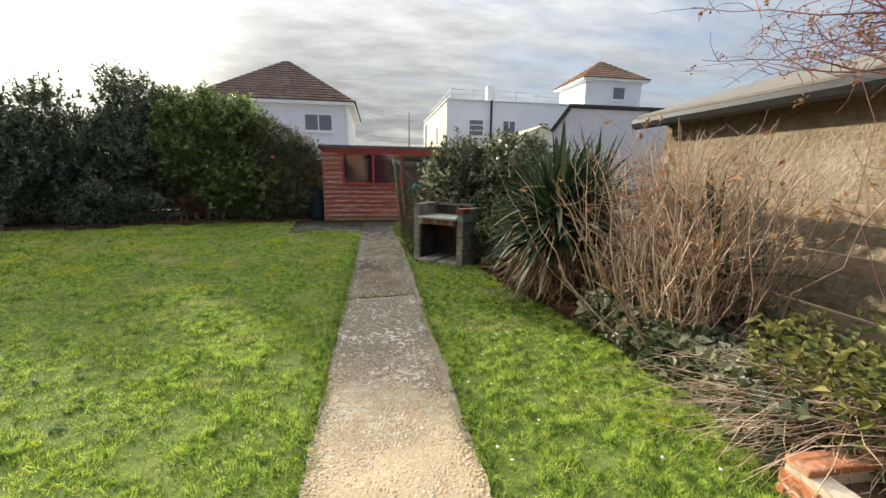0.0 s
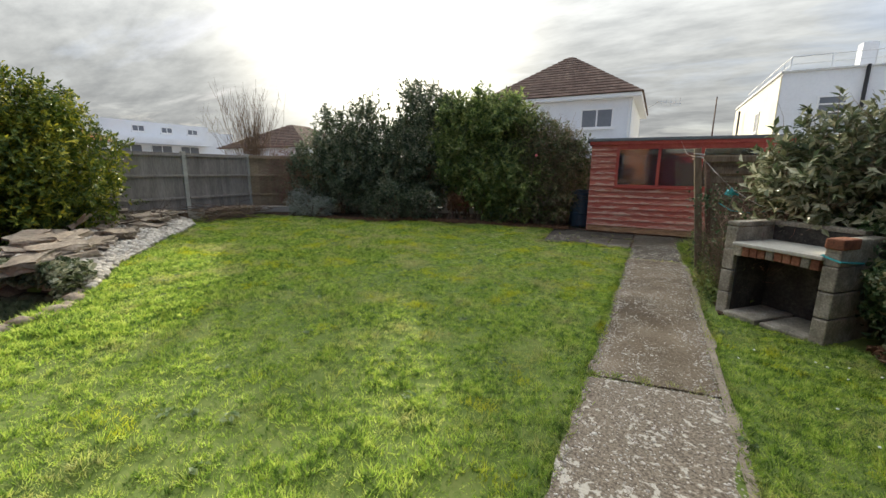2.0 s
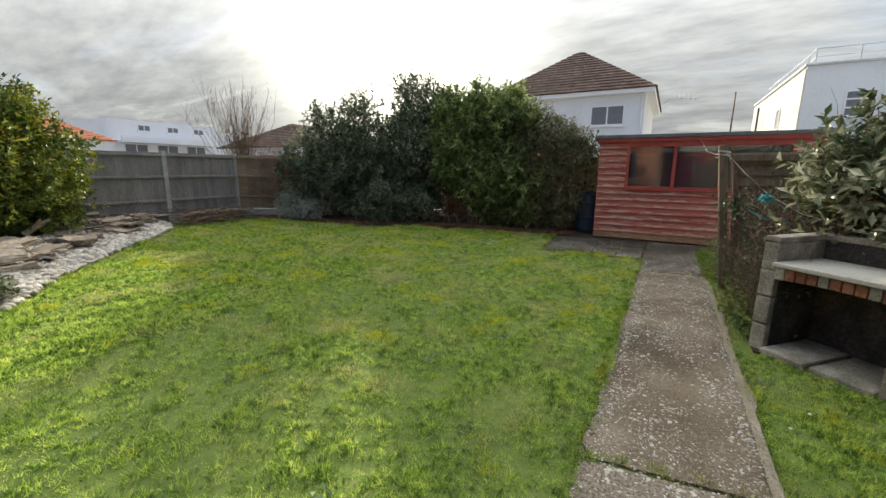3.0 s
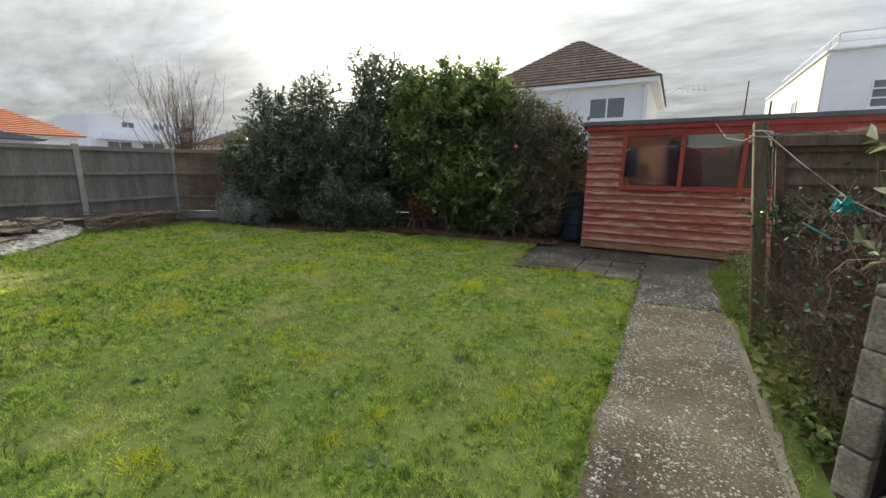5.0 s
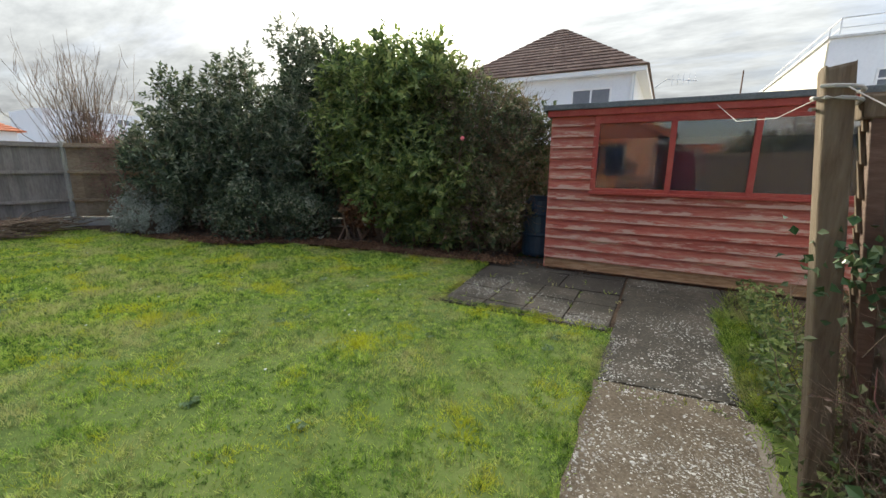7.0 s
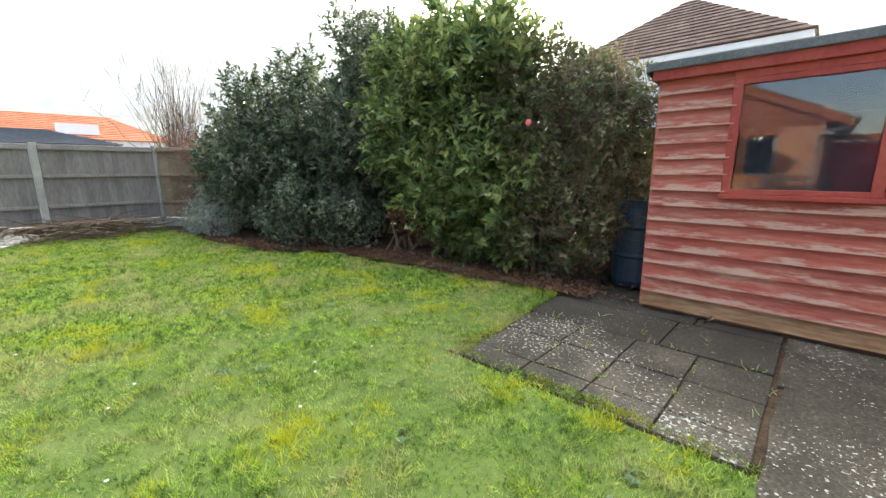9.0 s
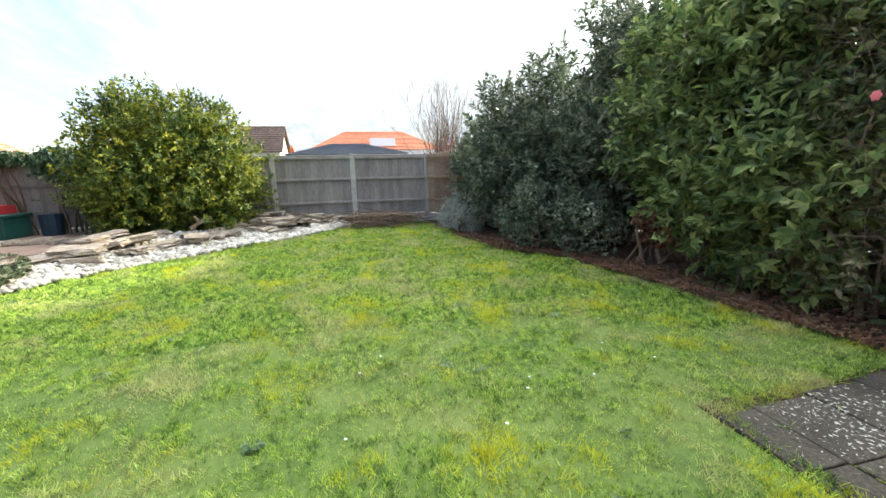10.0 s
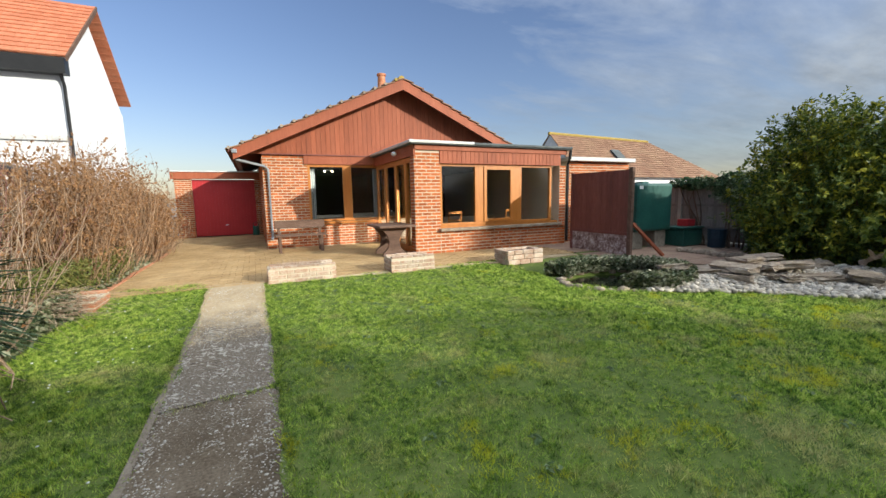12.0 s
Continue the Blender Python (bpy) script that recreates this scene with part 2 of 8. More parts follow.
def speckle_mat(name, base, spots, scale=14.0, amount=0.12, soft=0.04, rough=0.9, bump=0.5):
    """Weathered concrete or stone with pale patches of lichen that have edges of their own."""
    m = mat(name, base, 1.3, 55, rough, bump)
    nt = m.node_tree
    add, link = nt.nodes.new, nt.links.new
    bsdf = nt.nodes["Principled BSDF"]
    colour = bsdf.inputs["Base Color"].links[0].from_socket
    geo = add("ShaderNodeNewGeometry")
    n, big = add("ShaderNodeTexNoise"), add("ShaderNodeTexNoise")
    n.inputs["Scale"].default_value, n.inputs["Detail"].default_value, n.inputs["Roughness"].default_value = scale, 4, 0.6
    big.inputs["Scale"].default_value, big.inputs["Detail"].default_value = 0.9, 3
    for k in (n, big):
        link(geo.outputs["Position"], k.inputs["Vector"])
    add2 = add("ShaderNodeMath")
    add2.operation = "MULTIPLY_ADD"
    link(big.outputs["Fac"], add2.inputs[0])
    add2.inputs[1].default_value = 0.45
    link(n.outputs["Fac"], add2.inputs[2])
    rng = add("ShaderNodeMapRange")
    lo = 0.9 - amount
    rng.inputs["From Min"].default_value, rng.inputs["From Max"].default_value = lo, lo + soft
    link(add2.outputs[0], rng.inputs["Value"])
    mix = add("ShaderNodeMix")
    mix.data_type = "RGBA"
    link(rng.outputs[0], mix.inputs["Factor"])
    link(colour, mix.inputs["A"])
    mix.inputs["B"].default_value = (*spots, 1)
    link(mix.outputs["Result"], bsdf.inputs["Base Color"])
    return m


M = dict(
    soil=mat("lawn_soil", [(0.06, 0.09, 0.022), (0.105, 0.145, 0.032), (0.16, 0.18, 0.055)], 1.5, 30, 0.95, 0.6),
    # grey keeps green bounce off the white houses; what lies there is unseen
    far_ground=mat("neutral_unseen_ground", [(0.13, 0.12, 0.11), (0.19, 0.18, 0.165), (0.24, 0.23, 0.21)], 0.3, 9, 0.95, 0.3),
    earth=mat("bed_earth", [(0.035, 0.022, 0.014), (0.07, 0.045, 0.028), (0.12, 0.08, 0.05)], 4, 40, 0.95, 0.8, dist=0.03),
    grass=grass_mat("grass_blades"),
    path=speckle_mat("path_concrete", [(0.25, 0.185, 0.11), (0.41, 0.32, 0.2), (0.53, 0.435, 0.295)], (0.66, 0.64, 0.57), 42, 0.045, 0.03, 0.92, 1.0),
    path_cast=cast_path_mat("lichened_concrete"),
    path_dark=speckle_mat("dark_concrete", [(0.05, 0.038, 0.025), (0.135, 0.103, 0.068), (0.25, 0.2, 0.145)], (0.50, 0.47, 0.41), 100, 0.04, 0.05, 0.92, 1.0),
    haunch=mat("cement_haunch", [(0.15, 0.12, 0.085), (0.24, 0.2, 0.15), (0.34, 0.29, 0.22)], 4, 50, 0.92, 0.7),
    chip=mat("flint_chips", [(0.255, 0.221, 0.17), (0.425, 0.391, 0.34), (0.578, 0.561, 0.51)], 9, 90, 0.8, 0.2, vary=0.35, island=True),
    slab_lichen=speckle_mat("lichened_slab", [(0.02, 0.018, 0.014), (0.064, 0.054, 0.04), (0.145, 0.12, 0.09)], (0.45, 0.43, 0.38), 46, 0.033, 0.035, 0.88, 0.8),
    slab=speckle_mat("paving_slab", [(0.03, 0.025, 0.02), (0.05, 0.043, 0.034), (0.088, 0.075, 0.06)], (0.42, 0.4, 0.35), 48, 0.018, 0.04, 0.92, 0.8),
    paver=mat("block_paving", [(0.26, 0.17, 0.08), (0.4, 0.27, 0.13), (0.5, 0.36, 0.19)], 1.2, 30, 0.85, 0.4, vary=0.12, island=True),
    paver_one=mat("block_paving_single", [(0.26, 0.17, 0.08), (0.4, 0.27, 0.13), (0.5, 0.36, 0.19)], 1.2, 30, 0.85, 0.4, vary=0.12),
    gravel=mat("brown_gravel", [(0.19, 0.12, 0.085), (0.28, 0.19, 0.14), (0.36, 0.27, 0.2)], 2, 60, 0.95, 0.6),
    brick=mat("red_brick", [(0.26, 0.065, 0.024), (0.42, 0.12, 0.04), (0.52, 0.2, 0.075)], 4, 50, 0.85, 0.4, vary=0.28, island=True),
    brick_one=mat("red_brick_single", [(0.26, 0.065, 0.024), (0.42, 0.12, 0.04), (0.52, 0.2, 0.075)], 4, 50, 0.85, 0.4, vary=0.28),
    brick_white=mat("limewashed_brick", [(0.344, 0.18, 0.115), (0.459, 0.344, 0.262), (0.574, 0.508, 0.426)], 5, 40, 0.9, 0.5, vary=0.18),
    brick_old=mat("scorched_brick", [(0.09, 0.04, 0.026), (0.17, 0.07, 0.042), (0.26, 0.135, 0.085)], 8, 50, 0.9, 0.5, vary=0.25),
    mortar=mat("mortar", [(0.5, 0.42, 0.32), (0.62, 0.54, 0.43)], 8, 80, 0.95, 0.4),
    red_wood=mat("red_boarding", [(0.21, 0.055, 0.024), (0.3, 0.08, 0.034), (0.35, 0.105, 0.05)], 3, 30, 0.65, 0.25, vary=0.08, stretch=(1, 1, 0.15)),
    shed_wood=mat("weathered_red_paint", [(0.21, 0.042, 0.03), (0.30, 0.07, 0.047), (0.35, 0.115, 0.08), (0.38, 0.27, 0.19)], 2.2, 14, 0.75, 0.4, vary=0.12, stretch=(0.35, 1, 3.0)),
    shed_bare=mat("bare_weatherboard", [(0.17, 0.09, 0.045), (0.28, 0.165, 0.09), (0.38, 0.27, 0.17)], 2.5, 20, 0.85, 0.4, vary=0.1, stretch=(0.35, 1, 3)),
    shed_trim=mat("shed_red_trim", [(0.22, 0.026, 0.022), (0.299, 0.048, 0.035), (0.334, 0.079, 0.053)], 4, 30, 0.6, 0.25),
    oak=mat("golden_oak_frame", [(0.34, 0.112, 0.02), (0.45, 0.165, 0.03), (0.5, 0.21, 0.048)], 3, 30, 0.4, 0.15, stretch=(4, 4, 0.4)),
    fence=mat("grey_fence_board", [(0.17, 0.145, 0.13), (0.25, 0.22, 0.195), (0.33, 0.295, 0.26)], 2, 22, 0.9, 0.5, vary=0.14, stretch=(1.5, 1.5, 0.35)),
    fence_brown=mat("brown_fence_board", [(0.16, 0.115, 0.075), (0.25, 0.19, 0.125), (0.33, 0.26, 0.18)], 2, 22, 0.9, 0.5, vary=0.14, stretch=(0.5, 0.5, 1.5)),
    concrete=mat("post_concrete", [(0.30, 0.28, 0.24), (0.40, 0.38, 0.33), (0.48, 0.46, 0.40)], 3, 50, 0.92, 0.5),
    post=mat("grey_timber_post", [(0.093, 0.065, 0.043), (0.155, 0.118, 0.081), (0.211, 0.174, 0.124)], 3, 26, 0.9, 0.7, stretch=(2, 2, 0.3)),
    block=mat("bbq_block", [(0.11, 0.10, 0.08), (0.23, 0.205, 0.165), (0.42, 0.39, 0.33)], 6, 60, 0.95, 0.8, vary=0.12),
    soot=mat("sooty_block", [(0.02, 0.019, 0.018), (0.045, 0.042, 0.038), (0.10, 0.09, 0.08)], 4, 40, 0.95, 0.4),
    felt=mat("roof_felt", [(0.07, 0.078, 0.082), (0.115, 0.128, 0.133), (0.17, 0.185, 0.19)], 3, 60, 0.9, 0.4),
    lead=mat("grey_flashing", [(0.42, 0.42, 0.42), (0.55, 0.55, 0.54), (0.66, 0.66, 0.64)], 4, 30, 0.5, 0.1),
    white=mat("white_render", [(0.68, 0.69, 0.71), (0.74, 0.755, 0.785), (0.78, 0.795, 0.82)], 0.7, 12, 0.85, 0.1),
    cream=mat("cream_render", [(0.60, 0.56, 0.44), (0.68, 0.64, 0.52), (0.72, 0.69, 0.58)], 0.7, 12, 0.85, 0.1),
    upvc=mat("white_plastic", [(0.76, 0.76, 0.76), (0.80, 0.80, 0.80)], 2, 20, 0.35, 0.0),
    tile_brown=mat("brown_roof_tile", [(0.085, 0.055, 0.045), (0.13, 0.085, 0.068), (0.18, 0.13, 0.10)], 0.8, 9, 0.85, 0.3, vary=0.2, island=True),
    tile_red=mat("orange_roof_tile", [(0.42, 0.14, 0.07), (0.50, 0.185, 0.10), (0.55, 0.24, 0.14)], 0.5, 8, 0.85, 0.2, vary=0.1, island=True),
    tile_tan=mat("tan_roof_tile", [(0.187, 0.101, 0.066), (0.25, 0.148, 0.098), (0.312, 0.211, 0.133)], 0.6, 8, 0.85, 0.3, vary=0.15, island=True),
    tile_pale=mat("weathered_verge_tile", [(0.2, 0.16, 0.125), (0.28, 0.23, 0.185), (0.36, 0.3, 0.25)], 2, 20, 0.9, 0.4, vary=0.2),
    tile_grey=mat("slate_roof", [(0.13, 0.14, 0.16), (0.18, 0.19, 0.21)], 1, 10, 0.8, 0.2, vary=0.1, island=True),
    lichen=mat("lichened_ridge", [(0.22, 0.16, 0.08), (0.36, 0.26, 0.07), (0.42, 0.33, 0.12)], 6, 30, 0.95, 0.5),
    garage_red=mat("garage_door_red", [(0.42, 0.028, 0.035), (0.50, 0.04, 0.045)], 2, 20, 0.4, 0.05),
    tank=mat("green_tank_plastic", [(0.012, 0.055, 0.045), (0.018, 0.085, 0.07), (0.03, 0.11, 0.09)], 2, 20, 0.4, 0.1),
    bin_blue=mat("blue_black_plastic", [(0.012, 0.028, 0.045), (0.022, 0.05, 0.078)], 3, 20, 0.5, 0.1),
    pipe=mat("grey_downpipe", [(0.20, 0.22, 0.25), (0.28, 0.30, 0.33)], 3, 20, 0.4, 0.05),
    black=mat("black_pipe", [(0.012, 0.012, 0.013), (0.025, 0.025, 0.026)], 3, 20, 0.45, 0.05),
    steel=mat("galvanised_rail", [(0.55, 0.56, 0.57), (0.66, 0.67, 0.68)], 3, 20, 0.45, 0.05, metal=0.3),
    bench=mat("old_bench_wood", [(0.07, 0.037, 0.025), (0.12, 0.068, 0.046), (0.18, 0.115, 0.085)], 3, 25, 0.75, 0.4, stretch=(0.5, 2, 2)),
    peeling=mat("peeling_white_brick", [(0.06, 0.028, 0.022), (0.28, 0.2, 0.18), (0.7, 0.68, 0.66)], 7, 24, 0.9, 0.4),
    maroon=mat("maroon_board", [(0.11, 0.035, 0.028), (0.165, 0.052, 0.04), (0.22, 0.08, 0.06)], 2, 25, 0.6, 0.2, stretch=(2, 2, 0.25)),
    pebble=mat("pale_pebble", [(0.25, 0.21, 0.165), (0.42, 0.375, 0.31), (0.6, 0.56, 0.49)], 6, 60, 0.8, 0.3, vary=0.4, island=True),
    stone=mat("rockery_stone", [(0.16, 0.125, 0.095), (0.30, 0.24, 0.18), (0.45, 0.385, 0.30)], 4, 26, 0.9, 0.9, vary=0.2, dist=0.02),
    bark=mat("twig_bark", [(0.10, 0.07, 0.05), (0.17, 0.12, 0.085), (0.24, 0.18, 0.13)], 6, 60, 0.9, 0.4, vary=0.25, island=True),
    straw=mat("dead_stems", [(0.27, 0.185, 0.125), (0.41, 0.30, 0.215), (0.54, 0.42, 0.32)], 5, 50, 0.8, 0.3, vary=0.3, island=True),
    plum=mat("plum_twigs", [(0.13, 0.045, 0.045), (0.22, 0.09, 0.08), (0.28, 0.15, 0.12)], 5, 50, 0.8, 0.3, vary=0.25, island=True),
    rust=mat("rust_brown_stems", [(0.21, 0.125, 0.075), (0.33, 0.215, 0.135), (0.45, 0.32, 0.215)], 5, 50, 0.85, 0.3, vary=0.35, island=True),
    rope=mat("pale_rope", [(0.36, 0.35, 0.32), (0.45, 0.43, 0.40)], 20, 200, 0.9, 0.2),
    teal=mat("teal_twine", [(0.03, 0.25, 0.27), (0.05, 0.36, 0.38)], 20, 100, 0.6, 0.2),
    # near-black tone that stands in for the shade of unlit rooms
    dark=mat("painted_interior_shade", [(0.05, 0.043, 0.036), (0.08, 0.069, 0.057)], 2, 20, 0.9, 0.1),
    cloth=mat("pale_upholstery", [(0.52, 0.47, 0.40), (0.62, 0.57, 0.50)], 6, 80, 0.95, 0.3),
    curtain=mat("grey_curtain", [(0.40, 0.42, 0.44), (0.52, 0.54, 0.55)], 3, 40, 0.9, 0.2),
    rough_wall=mat("stained_roughcast", [(0.169, 0.131, 0.088), (0.278, 0.227, 0.16), (0.387, 0.337, 0.261)], 2.2, 16, 0.95, 0.9, dist=0.03),
    tan_felt=mat("tan_felt_roof", [(0.173, 0.156, 0.135), (0.227, 0.21, 0.184)], 2, 30, 0.9, 0.3),
    water=mat("pond_water", [(0.012, 0.016, 0.010), (0.02, 0.025, 0.015)], 3, 18, 0.06, 0.08, spec=0.5),
    terracotta=mat("terracotta", [(0.40, 0.14, 0.07), (0.50, 0.21, 0.11), (0.58, 0.36, 0.25)], 5, 40, 0.85, 0.4),
    sky_sheen=glass_mat("sky_sheen_glass", (0.55, 0.57, 0.58)),
    glass=glass_mat("window_glass"),
    litter=mat("leaf_litter", [(0.07, 0.035, 0.02), (0.15, 0.08, 0.045), (0.27, 0.17, 0.10)], 8, 50, 0.9, 0.6, vary=0.35, island=True),
    laurel=leaf_mat("laurel_leaves", [(0.058, 0.09, 0.036), (0.12, 0.178, 0.056), (0.21, 0.268, 0.08), (0.34, 0.37, 0.145)], 0.38, 0.45),
    holm=leaf_mat("dark_evergreen_leaves", [(0.04, 0.06, 0.034), (0.075, 0.105, 0.058), (0.14, 0.17, 0.1), (0.28, 0.29, 0.21)], 0.4, 0.3),
    twigleaf=leaf_mat("brown_green_leaves", [(0.045, 0.065, 0.028), (0.085, 0.11, 0.045), (0.14, 0.15, 0.065), (0.24, 0.19, 0.11)], 0.5, 0.35),
    euonymus=leaf_mat("golden_evergreen_leaves", [(0.04, 0.072, 0.014), (0.082, 0.125, 0.02), (0.18, 0.21, 0.027), (0.46, 0.43, 0.04)], 0.5, 0.2),
    ivy=leaf_mat("ivy_leaves", [(0.024, 0.056, 0.022), (0.048, 0.096, 0.035), (0.112, 0.16, 0.072), (0.272, 0.304, 0.192)], 0.35, 0.2),
    silver=leaf_mat("silver_leaves", [(0.216, 0.243, 0.203), (0.324, 0.351, 0.297), (0.459, 0.486, 0.432)], 0.7, 0.2),
    variegated=leaf_mat("viburnum_leaves", [(0.04, 0.065, 0.03), (0.085, 0.11, 0.05), (0.19, 0.2, 0.115), (0.42, 0.42, 0.3)], 0.35, 0.25),
    hebe=leaf_mat("small_grey_green_leaves", [(0.06, 0.072, 0.03), (0.12, 0.126, 0.054), (0.204, 0.192, 0.108)], 0.5, 0.25),
    pale_sword=leaf_mat("bleached_sword_leaves", [(0.22, 0.24, 0.17), (0.34, 0.35, 0.27), (0.46, 0.44, 0.36)], 0.5, 0.2),
    dead_strap=mat("dead_strap_leaves", [(0.12, 0.075, 0.045), (0.24, 0.165, 0.105), (0.40, 0.31, 0.22)], 5, 50, 0.8, 0.3, vary=0.4, island=True),
    sword=leaf_mat("sword_leaves", [(0.014, 0.03, 0.015), (0.026, 0.05, 0.024), (0.046, 0.075, 0.036), (0.1, 0.13, 0.07)], 0.5, 0.2),
    dryleaf=leaf_mat("dry_leaves", [(0.2, 0.095, 0.04), (0.36, 0.19, 0.085), (0.5, 0.31, 0.16)], 0.8, 0.3),
    petal=mat("pink_petal", [(0.6, 0.12, 0.14), (0.72, 0.2, 0.2)], 20, 90, 0.6, 0.1),
    rosette=leaf_mat("rosette_weed_leaves", [(0.12, 0.19, 0.08), (0.2, 0.27, 0.13), (0.3, 0.36, 0.2)], 0.6, 0.3),
    withered=leaf_mat("withered_leaves", [(0.08, 0.05, 0.04), (0.16, 0.105, 0.08), (0.30, 0.24, 0.19)], 0.8, 0.2),
    lime=leaf_mat("yellow_green_leaves", [(0.09, 0.11, 0.03), (0.17, 0.19, 0.05), (0.3, 0.27, 0.09)], 0.5, 0.35),
)

def wear_lips(m, base, run, pale):
    """Paint worn to pale wood along the lower lip of each lapped board."""
    nt = m.node_tree
    add, link = nt.nodes.new, nt.links.new
    bsdf = nt.nodes["Principled BSDF"]
    colour = bsdf.inputs["Base Color"].links[0].from_socket
    geo, sep = add("ShaderNodeNewGeometry"), add("ShaderNodeSeparateXYZ")
    link(geo.outputs["Position"], sep.inputs[0])
    up = add("ShaderNodeMath")
    up.operation = "SUBTRACT"
    up.inputs[1].default_value = base
    link(sep.outputs["Z"], up.inputs[0])
    turn = add("ShaderNodeMath")
    turn.operation = "DIVIDE"
    turn.inputs[1].default_value = run
    link(up.outputs[0], turn.inputs[0])
    part_of = add("ShaderNodeMath")
    part_of.operation = "FRACT"
    link(turn.outputs[0], part_of.inputs[0])
    mapping, n = add("ShaderNodeMapping"), add("ShaderNodeTexNoise")
    mapping.inputs["Scale"].default_value = (2.2, 1, 14)
    n.inputs["Scale"].default_value, n.inputs["Detail"].default_value, n.inputs["Roughness"].default_value = 1.6, 6, 0.7
    link(geo.outputs["Position"], mapping.inputs[0])
    link(mapping.outputs[0], n.inputs["Vector"])
    less = add("ShaderNodeMath")
    less.operation = "MULTIPLY_ADD"
    less.inputs[1].default_value = -0.32
    link(part_of.outputs[0], less.inputs[0])
    link(n.outputs["Fac"], less.inputs[2])
    rng = add("ShaderNodeMapRange")
    rng.inputs["From Min"].default_value, rng.inputs["From Max"].default_value = 0.395, 0.5
    rng.inputs["To Max"].default_value = 0.78
    link(less.outputs[0], rng.inputs["Value"])
    mix = add("ShaderNodeMix")
    mix.data_type = "RGBA"
    link(rng.outputs[0], mix.inputs["Factor"])
    link(colour, mix.inputs["A"])
    mix.inputs["B"].default_value = (*pale, 1)
    link(mix.outputs["Result"], bsdf.inputs["Base Color"])


# Mixes a flat tone over the glass in place of reflected sky.
def sky_sheen_film(m, amount, tint):
    nt = m.node_tree
    out, bsdf = nt.nodes["Material Output"], nt.nodes["Principled BSDF"]
    film, mix = nt.nodes.new("ShaderNodeBsdfDiffuse"), nt.nodes.new("ShaderNodeMixShader")
    film.inputs["Color"].default_value = (*tint, 1)
    mix.inputs[0].default_value = amount
    nt.links.new(bsdf.outputs[0], mix.inputs[1])
    nt.links.new(film.outputs[0], mix.inputs[2])
    nt.links.new(mix.outputs[0], out.inputs["Surface"])


# bluish tint paints the sky's reflection onto the shed panes
sky_sheen_film(M["sky_sheen"], 0.06, (0.26, 0.31, 0.40))
M["sky_sheen"].node_tree.nodes["Principled BSDF"].inputs["IOR"].default_value = 1.7
wear_lips(M["shed_wood"], 0.05, 0.128, (0.46, 0.32, 0.25))

# ---- building helpers ----


def thing(name, label, category, at=(0, 0, 0), turn=0, group="", kind=""):
    """A top-level empty at the base of a thing."""
    e = new(name)
    e.matrix_basis = pose(*at, 0, 0, turn)
    return tagged(e, label, category, group, kind)


def hang(ob, parent):
    """Makes ob, built in world metres, a part of parent."""
    ob.parent = parent
    if parent.type == "EMPTY":
        ob.matrix_parent_inverse = parent.matrix_basis.inverted()
    return ob


def part(name, bm, material, parent=None, label="", kind=""):
    me = bpy.data.meshes.new(name)
    bm.to_mesh(me)
    bm.free()
    me.materials.append(material)
    ob = new(name, me)
    if parent:
        hang(ob, parent)
    return tagged(ob, label, kind=kind)


def arrays(name, verts, faces, material, parent=None, label="", smooth=False, kind=""):
    """A mesh from numpy arrays; faces all have the same number of corners."""
    verts, faces = np.asarray(verts, dtype=np.float32), np.asarray(faces, dtype=np.int32)
    me = bpy.data.meshes.new(name)
    n, k = faces.shape
    me.vertices.add(len(verts))
    me.vertices.foreach_set("co", verts.ravel())
    me.loops.add(n * k)
    me.loops.foreach_set("vertex_index", faces.ravel())
    me.polygons.add(n)
    me.polygons.foreach_set("loop_start", np.arange(0, n * k, k, dtype=np.int32))
    me.polygons.foreach_set("use_smooth", np.full(n, smooth))
    me.update(calc_edges=True)
    me.materials.append(material)
    ob = new(name, me)
    if parent:
        hang(ob, parent)
    return tagged(ob, label, kind=kind)


def box(bm, lo, hi, bevel=0.0, m=None):
    """A box from corner to corner, with rounded edges where bevel is given."""
    made = bmesh.ops.create_cube(bm, size=1)["verts"]
    size = [hi[i] - lo[i] for i in range(3)]
    mid = [(hi[i] + lo[i]) / 2 for i in range(3)]
    mm = Matrix.Translation(mid) @ Matrix.Diagonal((*size, 1))
    if m is not None:
        mm = m @ mm
    bmesh.ops.transform(bm, matrix=mm, verts=made)
    if bevel:
        edges = list({e for v in made for e in v.link_edges})
        bmesh.ops.bevel(bm, geom=edges, offset=bevel, segments=2, affect="EDGES", profile=0.5)
    return bm


def boxes(*items, bevel=0.0, m=None):
    bm = bmesh.new()
    for lo, hi in items:
        box(bm, lo, hi, bevel, m)
    return bm


def prism(outline, axis, a, b):
    """A solid from an outline in the plane across axis ('x' or 'y'), from a to b along it."""
    bm = bmesh.new()
    put = (lambda u, v, w: (w, u, v)) if axis == "x" else (lambda u, v, w: (u, w, v))
    ends = [[bm.verts.new(put(u, v, w)) for u, v in outline] for w in (a, b)]
    bm.faces.new(ends[0])
    bm.faces.new(ends[1][::-1])
    k = len(outline)
    for i in range(k):
        j = (i + 1) % k
        bm.faces.new((ends[0][j], ends[0][i], ends[1][i], ends[1][j]))
    bmesh.ops.recalc_face_normals(bm, faces=bm.faces)
    return bm


